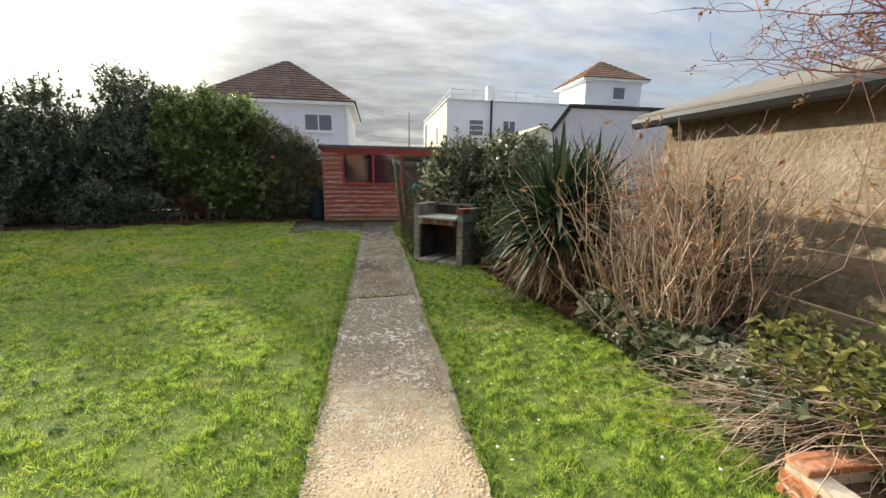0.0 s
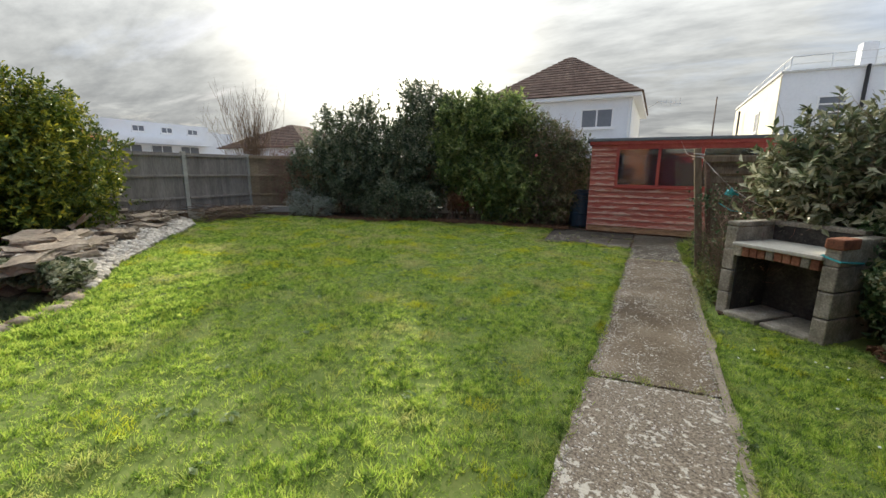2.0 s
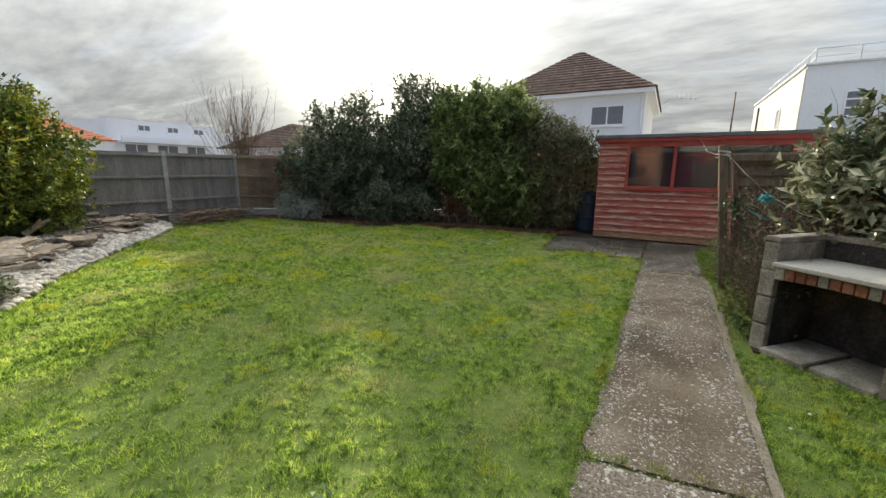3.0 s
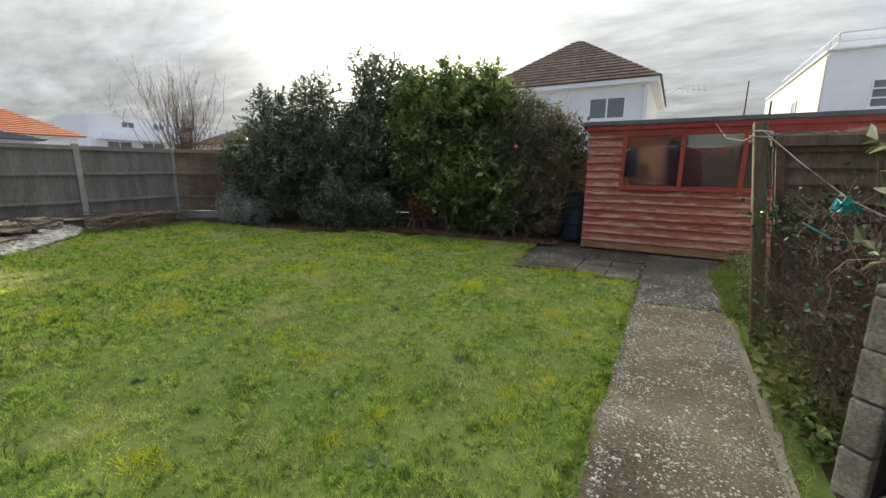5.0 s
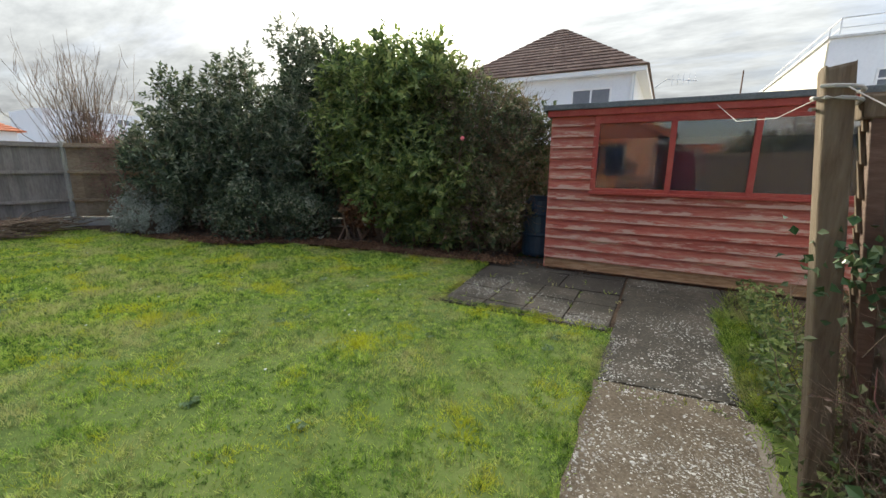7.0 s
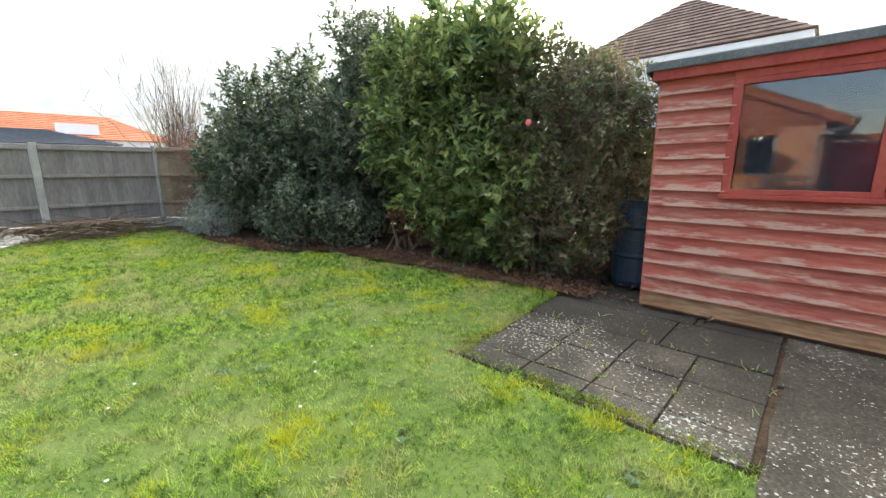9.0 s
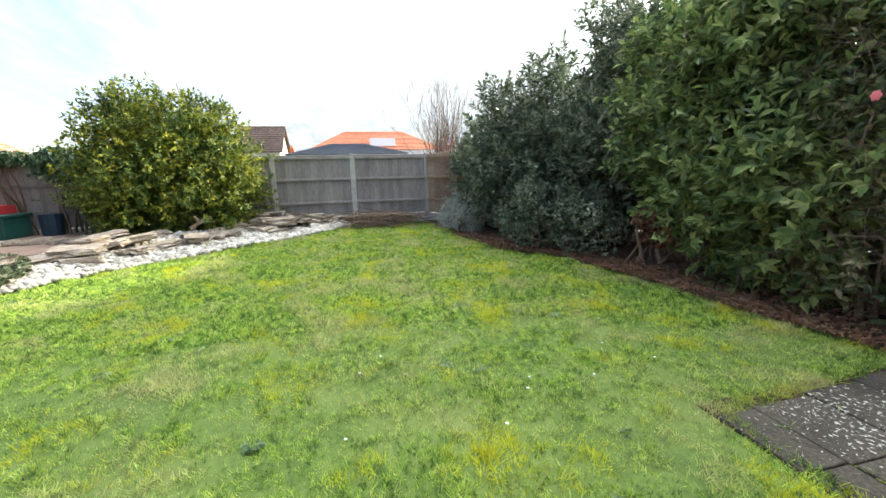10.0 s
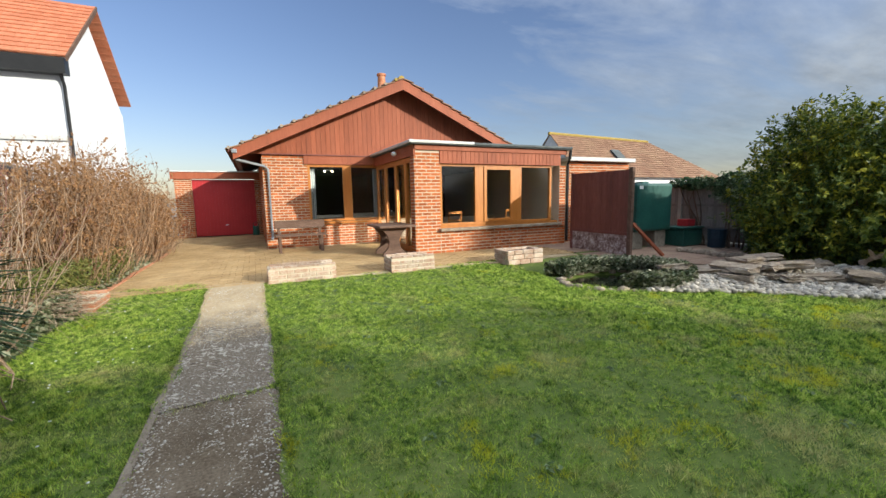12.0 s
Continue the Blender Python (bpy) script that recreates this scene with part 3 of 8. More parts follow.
def tube(bm, points, radius, sides=8, taper=1.0):
    """A round bar along points."""
    rings = []
    pts = [Vector(p) for p in points]
    for i, p in enumerate(pts):
        d = (pts[min(i + 1, len(pts) - 1)] - pts[max(i - 1, 0)]).normalized()
        u = d.orthogonal().normalized()
        v = d.cross(u)
        r = radius * (1 + (taper - 1) * i / max(1, len(pts) - 1))
        rings.append([bm.verts.new(p + r * (math.cos(a) * u + math.sin(a) * v)) for a in [2 * math.pi * k / sides for k in range(sides)]])
    for a, b in zip(rings, rings[1:]):
        ref = min(range(sides), key=lambda s: (b[s].co - a[0].co).length)
        for k in range(sides):
            bm.faces.new((a[k], a[(k + 1) % sides], b[(ref + k + 1) % sides], b[(ref + k) % sides]))
    bm.faces.new(rings[0][::-1])
    bm.faces.new(rings[-1])
    bmesh.ops.recalc_face_normals(bm, faces=bm.faces)
    return bm


RNG = np.random.default_rng(7)


def smooth_noise(x, y, scale, seed):
    """A soft bumpy field in numpy: a few turned sine waves."""
    r = np.random.default_rng(seed)
    total = np.zeros_like(np.asarray(x, dtype=float))
    for i in range(9):
        a, f, p = r.uniform(0, 2 * math.pi), r.uniform(0.5, 2.2) / scale, r.uniform(0, 6.3)
        total += np.sin((np.cos(a) * x + np.sin(a) * y) * 2 * math.pi * f + p)
    return total / 4.5


def ground_z(x, y):
    """The lawn: level, with a soft rise towards the house and small lumps."""
    x, y = np.asarray(x, dtype=float), np.asarray(y, dtype=float)
    t = np.clip((3.2 - y) / 2.2, 0, 1)
    rise = 0.13 * t * t * (3 - 2 * t)
    lumps = 0.012 * smooth_noise(x, y, 1.5, 3) * np.clip((y - 1.2) / 0.6, 0, 1)
    # worm casts and old tufts make the turf uneven away from the path
    turf = np.clip((np.abs(x) - 0.45) / 0.3, 0, 1) * np.clip((y - 1.4) / 0.5, 0, 1) * np.clip((12 - y) / 0.5, 0, 1)
    return rise + lumps + 0.009 * smooth_noise(x, y, 0.42, 8) * turf


def scatter(name, points, normals, size, material, parent=None, shape="leaf", jitter=0.45, up=0.0, kind="stuff", label="", droop=0.25):
    """Many small leaves: each a pointed blade folded along its middle, turned about its own normal."""
    p = np.asarray(points, dtype=float)
    n = len(p)
    nn = np.asarray(normals, dtype=float) + RNG.normal(0, jitter, (n, 3)) + np.array([0, 0, up])
    nn /= np.linalg.norm(nn, axis=1)[:, None] + 1e-9
    t = np.cross(nn, RNG.normal(0, 1, (n, 3)))
    t /= np.linalg.norm(t, axis=1)[:, None] + 1e-9
    b = np.cross(nn, t)
    s = (np.asarray(size) * RNG.uniform(0.65, 1.3, n))[:, None]
    w = {"leaf": 0.28, "round": 0.42, "narrow": 0.16}[shape]
    base, tip = p - t * s * 0.5, p + t * s * 0.5 - nn * s * droop
    mid = p + nn * s * 0.05
    v = np.stack([base, mid + b * s * w + nn * s * 0.1, tip, mid - b * s * w + nn * s * 0.1], 1).reshape(-1, 3)
    k = np.arange(n)[:, None] * 4
    f = np.concatenate([k + [0, 1, 2], k + [0, 2, 3]], 1).reshape(-1, 3)
    return arrays(name, v, f, material, parent, label, kind=kind)


def shoots(name, starts, ways, per, length, size, material, parent, width=0.24, label="", seed=3):
    """Leafy shoots: leaves set round a stem from start along way, opening outwards, each folded along its midrib."""
    r = np.random.default_rng(seed)
    p, d = np.repeat(np.asarray(starts, dtype=float), per, 0), np.repeat(np.asarray(ways, dtype=float), per, 0)
    n = len(p)
    long = np.repeat(np.broadcast_to(np.asarray(length, dtype=float), (len(starts),)), per)[:, None]
    t = ((np.tile(np.arange(per), len(starts)) + r.random(n)) / per)[:, None]
    out = np.cross(d, r.normal(0, 1, (n, 3)))
    out /= np.linalg.norm(out, axis=1)[:, None] + 1e-9
    axis = d * (0.3 + 0.75 * t) + out * (1.05 - 0.45 * t) + r.normal(0, 0.18, (n, 3)) - [0, 0, 0.12]
    axis /= np.linalg.norm(axis, axis=1)[:, None] + 1e-9
    face = d - axis * (d * axis).sum(1)[:, None] + r.normal(0, 0.22, (n, 3)) + [0, 0, 0.25]
    b = np.cross(face, axis)
    b /= np.linalg.norm(b, axis=1)[:, None] + 1e-9
    face = np.cross(axis, b)
    s = (size * r.uniform(0.6, 1.25, n))[:, None]
    base = p + d * long * t
    mid = base + axis * s * 0.48
    tip = base + axis * s - face * s * 0.16
    v = np.stack([base, mid + b * s * width + face * s * 0.07, tip, mid - b * s * width + face * s * 0.07], 1).reshape(-1, 3)
    k = np.arange(n)[:, None] * 4
    f = np.concatenate([k + [0, 1, 2], k + [0, 2, 3]], 1).reshape(-1, 3)
    return arrays(name, v, f, material, parent, label)


def lobes(blobs, count, depth=0.28, seed=1, gaps=-0.45):
    """Points and outward normals on a lumpy crown made of ellipsoids (x, y, z, rx, ry, rz), thinned by noise so that gaps show."""
    r = np.random.default_rng(seed)
    area = np.array([b[3] * b[4] + b[4] * b[5] + b[3] * b[5] for b in blobs])
    P, N = [], []
    for b, share in zip(blobs, area / area.sum()):
        c, q = np.array(b[:3]), np.array(b[3:6])
        k = int(count * share * 1.5)
        d = r.normal(0, 1, (k, 3))
        d /= np.linalg.norm(d, axis=1)[:, None]
        lump = 1 + 0.16 * np.sin(d[:, 0] * 5 + c[0] * 3) * np.sin(d[:, 1] * 6 + c[1]) + 0.12 * np.sin(d[:, 2] * 9 + d[:, 0] * 7)
        rad = lump * (1 - depth * r.random(k) ** 1.6 + 0.07 * r.normal(0, 1, k))
        pts = c + d * q * rad[:, None]
        keep = (pts[:, 2] > 0.03) & (smooth_noise(pts[:, 0] + pts[:, 2] * 0.7, pts[:, 1] - pts[:, 2] * 0.6, 0.5, 5) > gaps + 0.5 * (rad < 0.8))
        P.append(pts[keep])
        N.append(d[keep] / q)
    P, N = np.concatenate(P), np.concatenate(N)
    return P, N / (np.linalg.norm(N, axis=1)[:, None] + 1e-9)


def sticks(name, starts, ends, radius, material, parent=None, bend=0.15, steps=4, label="", kind="stuff", taper=0.3, wander=0.05, seed=2):
    """Many thin bent stems, each a tapered three-sided tube."""
    r = np.random.default_rng(seed)
    a, b = np.asarray(starts, dtype=float), np.asarray(ends, dtype=float)
    n = len(a)
    length = np.linalg.norm(b - a, axis=1)[:, None]
    sag = r.normal(0, 1, (n, 3)) * bend * length
    V = []
    d = (b - a) / (length + 1e-9)
    u = np.cross(d, r.normal(0, 1, (n, 3)))
    u /= np.linalg.norm(u, axis=1)[:, None] + 1e-9
    w = np.cross(d, u)
    rad = np.broadcast_to(np.asarray(radius, dtype=float), (n,))[:, None]
    for i in range(steps + 1):
        t = i / steps
        c = a + (b - a) * t + sag * (t * (1 - t) * 4) * 0.5 + r.normal(0, 1, (n, 3)) * wander * length * (t > 0) * 0.3
        for k in range(3):
            ang = 2 * math.pi * k / 3
            V.append(c + (u * math.cos(ang) + w * math.sin(ang)) * rad * (1 - (1 - taper) * t))
    V = np.stack(V, 1).reshape(-1, 3)
    per = (steps + 1) * 3
    F = []
    for i in range(steps):
        for k in range(3):
            F.append([i * 3 + k, i * 3 + (k + 1) % 3, (i + 1) * 3 + (k + 1) % 3, (i + 1) * 3 + k])
    F = (np.arange(n)[:, None, None] * per + np.array(F)[None]).reshape(-1, 4)
    return arrays(name, V, F, material, parent, label, smooth=True, kind=kind)


def stones(name, pos, size, material, parent=None, label="", kind="stuff", flat=0.6, seed=4):
    """Rounded lumps, each an octahedron cut once more and pushed about."""
    bm = bmesh.new()
    bmesh.ops.create_icosphere(bm, subdivisions=1, radius=1)
    base = np.array([v.co[:] for v in bm.verts])
    tri = np.array([[v.index for v in f.verts] for f in bm.faces])
    bm.free()
    r = np.random.default_rng(seed)
    n = len(pos)
    s = np.asarray(size)[:, None, None] * r.uniform(0.75, 1.3, (n, 1, 3)) * np.array([1, 1, flat])
    v = base[None] * (1 + r.normal(0, 0.10, (n, len(base), 1))) * s
    ang = r.uniform(0, 6.3, n)
    c, sn = np.cos(ang)[:, None], np.sin(ang)[:, None]
    x, y = v[..., 0] * c - v[..., 1] * sn, v[..., 0] * sn + v[..., 1] * c
    v = np.stack([x, y, v[..., 2]], -1) + np.asarray(pos)[:, None, :]
    f = (np.arange(n)[:, None, None] * len(base) + tri[None]).reshape(-1, 3)
    return arrays(name, v.reshape(-1, 3), f, material, parent, label, smooth=True, kind=kind)


def brick_field(name, u0, u1, z0, z1, at, axis, out, parent, holes=(), material=None, course=0.078, length=0.235, singles=0, label=""):
    """Bricks proud of a wall face at `at` across axis, facing out (+1 or -1), leaving holes (u0, u1, z0, z1) free. The first
    `singles` are objects of their own, the rest one mesh."""
    joint, depth = 0.017, 0.009
    cells = []
    row = 0
    z = z0
    while z + course * 0.6 < z1:
        top = min(z + course - joint, z1)
        u = u0 - (row % 2) * length / 2
        while u < u1 - 0.02:
            a, b = max(u, u0), min(u + length - joint, u1)
            if b - a > 0.03 and not any(a < h[1] - 0.01 and b > h[0] + 0.01 and z < h[3] - 0.01 and top > h[2] + 0.01 for h in holes):
                cells.append((a, b, z, top))
            u += length
        z += course
        row += 1
    shared = {}
    V, F = [], []
    cube = [(0, 1, 3, 2), (4, 6, 7, 5), (0, 4, 5, 1), (2, 3, 7, 6), (0, 2, 6, 4), (1, 5, 7, 3)]
    for i, (a, b, lo, hi) in enumerate(cells):
        e = 0.004
        near, far = at - out * 0.004, at + out * (depth + random.uniform(-0.002, 0.002))
        ring = [(a, lo, near), (b, lo, near), (a, hi, near), (b, hi, near), (a + e, lo + e, far), (b - e, lo + e, far), (a + e, hi - e, far), (b - e, hi - e, far)]
        pts = [(u, w, z) if axis == "y" else (w, u, z) for u, z, w in ring]
        if i < singles:
            key = (round(b - a, 3), round(hi - lo, 3))
            if key not in shared:
                me = bpy.data.meshes.new("brick")
                me.from_pydata([Vector(p) - Vector(pts[0]) for p in pts], [], cube)
                me.materials.append(M["brick_one"] if material is None else material)
                shared[key] = me
            ob = new("brick", shared[key])
            ob.matrix_basis = Matrix.Translation(pts[0])
            hang(ob, parent)
        else:
            F += [tuple(len(V) + k for k in f) for f in cube]
            V += pts
    if V:
        arrays("brickwork", V, F, material or M["brick"], parent, label, kind="stuff")

# ---- ground ----
POND = (-6.05, 3.35, 0.95, 0.75)
EDGE = [(-4.9, 1.5), (-5.1, 2.4), (-5.1, 3.4), (-5.7, 4.3), (-6.9, 5.1), (-8.1, 6.2), (-9.8, 7.9), (-10.9, 8.4)]


def rockery_edge(y):
    """x of the lawn's edge towards the pond and rockery."""
    return np.interp(y, [p[1] for p in EDGE], [p[0] for p in EDGE])


def border_x(y):
    """x of the lawn's edge towards the planted border beside the path."""
    return np.interp(y, [1.0, 2.0, 2.6, 3.4, 4.4, 5.6, 6.4, 6.8], [1.7, 1.8, 1.95, 1.92, 1.78, 1.55, 1.5, 1.05])


def hedge_y(x):
    """y of the lawn's far edge, under the shrubs."""
    return np.interp(x, [-11, -9.6, -7.8, -6.5, -5.7, -4.2, -3.2, -2.3], [10.35, 10.5, 10.6, 10.9, 11.5, 11.75, 11.8, 11.95])


def on_lawn(x, y):
    ok = (x > -11.0) & (x < border_x(y)) & (y < hedge_y(x)) & (y > np.where(x < 0.45, 1.15, 0.7))
    ok &= ~((np.abs(x) < 0.425 + 0.02 * np.sin(y * 9)) & (y > 0.9))
    ok &= ~((y < 8.4) & (x < rockery_edge(y)))
    left = -2.07 - (y - 10.26) * 0.1
    ok &= ~((y > 10.2) & (x > left + 0.03 * np.sin(y * 7)))
    ok &= ~((x > 0.4) & (y > 6.9))
    return ok


def make_ground():
    xs = np.concatenate([[-900, -400, -150, -70, -40, -25, -18], np.arange(-14, 6.01, 0.1), [9, 15, 30, 60, 150, 400, 900]])
    ys = np.concatenate([[-900, -400, -150, -60, -35, -22], np.arange(-14, 16.01, 0.1), [20, 28, 45, 80, 160, 400, 900]])
    X, Y = np.meshgrid(xs, ys)
    Z = ground_z(X, Y)
    # the pond is a hollow, the rockery a low mound, the far beds lie a little low
    d = ((X - POND[0]) / POND[2]) ** 2 + ((Y - POND[1]) / POND[3]) ** 2
    Z = np.where(d < 1.3, Z - 0.28 * np.clip((1.3 - d) * 1.6, 0, 1), Z)
    Z = Z - 0.03 * ((X < -12) | (X > 5) | (Y > 14.2) | (Y < 1))
    Z = np.where((X > -2.25) & (X < 1.7) & (Y > 10.1) & (Y < 12.7), np.minimum(Z, -0.02), Z)
    v = np.stack([X, Y, Z], -1).reshape(-1, 3)
    nx, ny = len(xs), len(ys)
    i, j = np.meshgrid(np.arange(nx - 1), np.arange(ny - 1))
    k = (j * nx + i).ravel()
    f = np.stack([k, k + 1, k + nx + 1, k + nx], 1)
    ob = arrays("ground", v, f, M["soil"], smooth=True)
    # unseen ground past the garden is neutral grey, to cut green bounce light
    ob.data.materials.append(M["far_ground"])
    for poly in ob.data.polygons:
        c = poly.center
        poly.material_index = int(c.x < -12 or c.x > 4.4 or c.y > 15 or c.y < -10)
    return tagged(ob, "mossy garden ground of thin soil under a lawn", "ground", kind="structure")


make_ground()


def make_lawn():
    """Mown grass in tufts, thicker and taller in lumps, thin and yellow in worn places."""
    tufts, per = 108000, 12
    # more tufts near the line walked
    cx = 2.0 - 13.0 * RNG.random(tufts) ** 1.5
    cy = RNG.uniform(0.7, 12.0, tufts)
    lush = 0.7 * smooth_noise(cx, cy, 0.42, 8) + 0.6 * smooth_noise(cx, cy, 0.2, 14) + 0.5 * smooth_noise(cx, cy, 1.3, 12)
    far = np.hypot(cx + 0.2, np.maximum(0, np.abs(cy - 5) - 4)) > 3.6
    size = RNG.uniform(0.7, 1.4, tufts) * np.where(far, 1.3, 1.0)
    heading = RNG.uniform(0, 2 * math.pi, tufts)
    which = np.repeat(np.arange(tufts), per)
    n = len(which)
    b = RNG.uniform(0, 2 * math.pi, n)
    off = 0.038 * np.sqrt(RNG.random(n)) * size[which]
    x, y = cx[which] + np.cos(b) * off, cy[which] + np.sin(b) * off
    keep = on_lawn(x, y)
    which, b, off, x, y = which[keep], b[keep], off[keep], x[keep], y[keep]
    n = len(x)
    h = (0.0205 + 0.016 * np.clip(lush[which], -0.6, 1.6)) * RNG.uniform(0.6, 1.45, n) * size[which]
    w = np.where(far[which], 0.0065, 0.0032) * RNG.uniform(0.7, 1.4, n)
    a = RNG.uniform(0, 2 * math.pi, n)
    # blades splay out of their tuft, and each tuft lies over to one side
    splay = h * RNG.uniform(0.2, 0.9, n)
    z = ground_z(x, y) - 0.002
    root = np.stack([x, y, z], 1)
    side = np.stack([np.cos(a), np.sin(a), 0 * a], 1) * w[:, None]
    lean_x, lean_y = np.cos(b) * splay + np.cos(heading[which]) * h * 0.45, np.sin(b) * splay + np.sin(heading[which]) * h * 0.45
    tip = root + np.stack([lean_x, lean_y, h], 1)
    v = np.stack([root - side, root + side, tip], 1).reshape(-1, 3)
    f = np.arange(n * 3).reshape(-1, 3)
    ob = arrays("lawn_grass", v, f, M["grass"], kind="stuff")
    tagged(ob, "short patchy mossy green lawn grass with yellow patches", "grass", kind="stuff")
    # broad-leaved weeds and daisies in the turf
    m = 80
    wx, wy = RNG.uniform(-6, 1.6, m), RNG.uniform(1.3, 10.5, m)
    ok = on_lawn(wx, wy)
    wx, wy = wx[ok], wy[ok]
    P, N = [], []
    for px, py in zip(wx, wy):
        k = RNG.integers(5, 11)
        ang = RNG.uniform(0, 6.3, k)
        P.append(np.stack([px + np.cos(ang) * 0.035, py + np.sin(ang) * 0.035, np.full(k, float(ground_z(px, py)) + 0.02)], 1))
        N.append(np.stack([np.cos(ang) * 0.3, np.sin(ang) * 0.3, np.ones(k)], 1))
    weeds = scatter("lawn_weeds", np.concatenate(P), np.concatenate(N), 0.05, M["rosette"], None, "leaf", 0.25)
    tagged(weeds, "small grey-green rosette weeds scattered in the lawn", "weeds", kind="stuff")
    m = 70
    dx, dy = np.concatenate([RNG.uniform(0.5, 1.7, 40), RNG.uniform(-9, -2, 30)]), np.concatenate([RNG.uniform(1.5, 6.5, 40), RNG.uniform(8, 11, 30)])
    ok = on_lawn(dx, dy)
    P = np.stack([dx, dy, ground_z(dx, dy) + 0.035], 1)[ok]
    tagged(stones("lawn_daisies", P, np.full(len(P), 0.009), M["upvc"], flat=0.5), "tiny white daisies dotted over the lawn", "flowers", kind="stuff")


make_lawn()


def make_path():
    """The straight concrete path: three cast bays with broken edges and open joints."""
    p = thing("path", "worn exposed-aggregate concrete path with pale lichen", "path", (0, 5, 0), kind="structure")
    cuts = [(0.95, 0.95), (4.97, 5.07), (9.3, 9.38), (11.12, 11.12)]
    for (l0, r0), (l1, r1) in zip(cuts, cuts[1:]):
        g = 0.014
        bm = bmesh.new()
        steps = max(6, int((l1 - l0) / 0.16))
        rows = []
        for i in range(steps + 1):
            t = i / steps
            yl, yr = l0 + g + (l1 - l0 - 2 * g) * t, r0 + g + (r1 - r0 - 2 * g) * t
            wl = -0.41 + 0.006 * math.sin(yl * 7) + random.uniform(-0.02, 0.02)
            wr = 0.41 + 0.008 * math.sin(yr * 5 + 1) + random.uniform(-0.024, 0.02)
            row = []
            for k in range(9):
                s = k / 8
                x, y = wl + (wr - wl) * s, yl + (yr - yl) * s
                edge = 0.004 if k in (0, 8) else 0
                z = float(ground_z(0, y)) + 0.016 - edge + random.uniform(-0.0012, 0.0012)
                row.append(bm.verts.new((x, y, z)))
            rows.append(row)
        for a, b in zip(rows, rows[1:]):
            for k in range(8):
                bm.faces.new((a[k], a[k + 1], b[k + 1], b[k]))
        rim = [e for e in bm.edges if e.is_boundary]
        made = bmesh.ops.extrude_edge_only(bm, edges=rim)["geom"]
        bmesh.ops.translate(bm, vec=(0, 0, -0.09), verts=[v for v in made if isinstance(v, bmesh.types.BMVert)])
        bmesh.ops.recalc_face_normals(bm, faces=bm.faces)
        part("path_bay", bm, M["path_cast" if l0 < 2.5 else "path_dark" if l0 < 9 else "slab_lichen"], p)
    # pale cement haunch along one edge
    bm = bmesh.new()
    rows = []
    for i in range(64):
        y = 2.4 + i * 0.108
        reach = 0.43 + 0.016 * math.sin(y * 4.3) + random.uniform(-0.014, 0.014)
        z = float(ground_z(0, y))
        rows.append([bm.verts.new(p) for p in ((0.375, y, z + 0.0205), (0.42, y, z + 0.0195), (reach, y, z + 0.012), (reach + 0.01, y, z - 0.05))])
    for a, b in zip(rows, rows[1:]):
        for k in range(3):
            bm.faces.new((a[k], a[k + 1], b[k + 1], b[k]))
    bmesh.ops.recalc_face_normals(bm, faces=bm.faces)
    part("haunch", bm, M["haunch"], p, "pale cement edge")
    # flint chips showing in the worn surface
    n = 26000
    x, y = RNG.uniform(-0.4, 0.4, n), RNG.uniform(1.0, 10.1, n)
    size = RNG.uniform(0.003, 0.0075, n) * np.where(RNG.random(n) < 0.06, 1.8, 1)
    keep = RNG.random(n) < np.clip(0.55 + 0.5 * smooth_noise(x, y, 0.5, 17), 0.1, 1)
    z = ground_z(0 * x, y) + 0.0145
    stones("aggregate", np.stack([x, y, z], 1)[keep], size[keep], M["chip"], p, flat=0.45)
    # grass growing in the open joints and over the edges
    n = 12000
    x, y = RNG.uniform(-0.4, 0.4, n), 1.0 + 2.6 * RNG.random(n) ** 1.5
    stones("pebble_face", np.stack([x, y, ground_z(0 * x, y) + 0.0135], 1), RNG.uniform(0.005, 0.011, n), M["path"], p, flat=0.5)
    n = 5000
    e = RNG.random(n)
    y = RNG.uniform(1.2, 10, n)
    x = np.where(e < 0.5, -0.425, 0.425) + RNG.normal(0, 0.026, n)
    x, y = np.concatenate([x, RNG.uniform(-2.1, -0.4, 700)]), np.concatenate([y, 10.235 + RNG.normal(0, 0.016, 700)])
    ly = RNG.uniform(10.2, 11.9, 600)
    x, y = np.concatenate([x, -2.075 - (ly - 10.26) * 0.1 + RNG.normal(0, 0.02, 600)]), np.concatenate([y, ly])
    jx = RNG.uniform(-0.4, 0.4, 700)
    jy = np.where(RNG.random(700) < 0.75, 5.05 + jx * 0.12, 9.24) + RNG.normal(0, 0.018, 700)
    keep = smooth_noise(jx, jy, 0.25, 4) > -0.1
    x, y = np.concatenate([x, jx[keep]]), np.concatenate([y, jy[keep]])
    z = ground_z(x, y)
    a = np.stack([x, y, z], 1)
    b = a + np.stack([RNG.normal(0, 0.025, len(x)), RNG.normal(0, 0.025, len(x)), RNG.uniform(0.015, 0.045, len(x))], 1)
    ob = sticks("path_edge_grass", a, b, 0.0028, M["grass"], None, 0.2, 2)
    tagged(ob, "grass creeping over the edges and joints of the path", "grass", kind="stuff")


make_path()


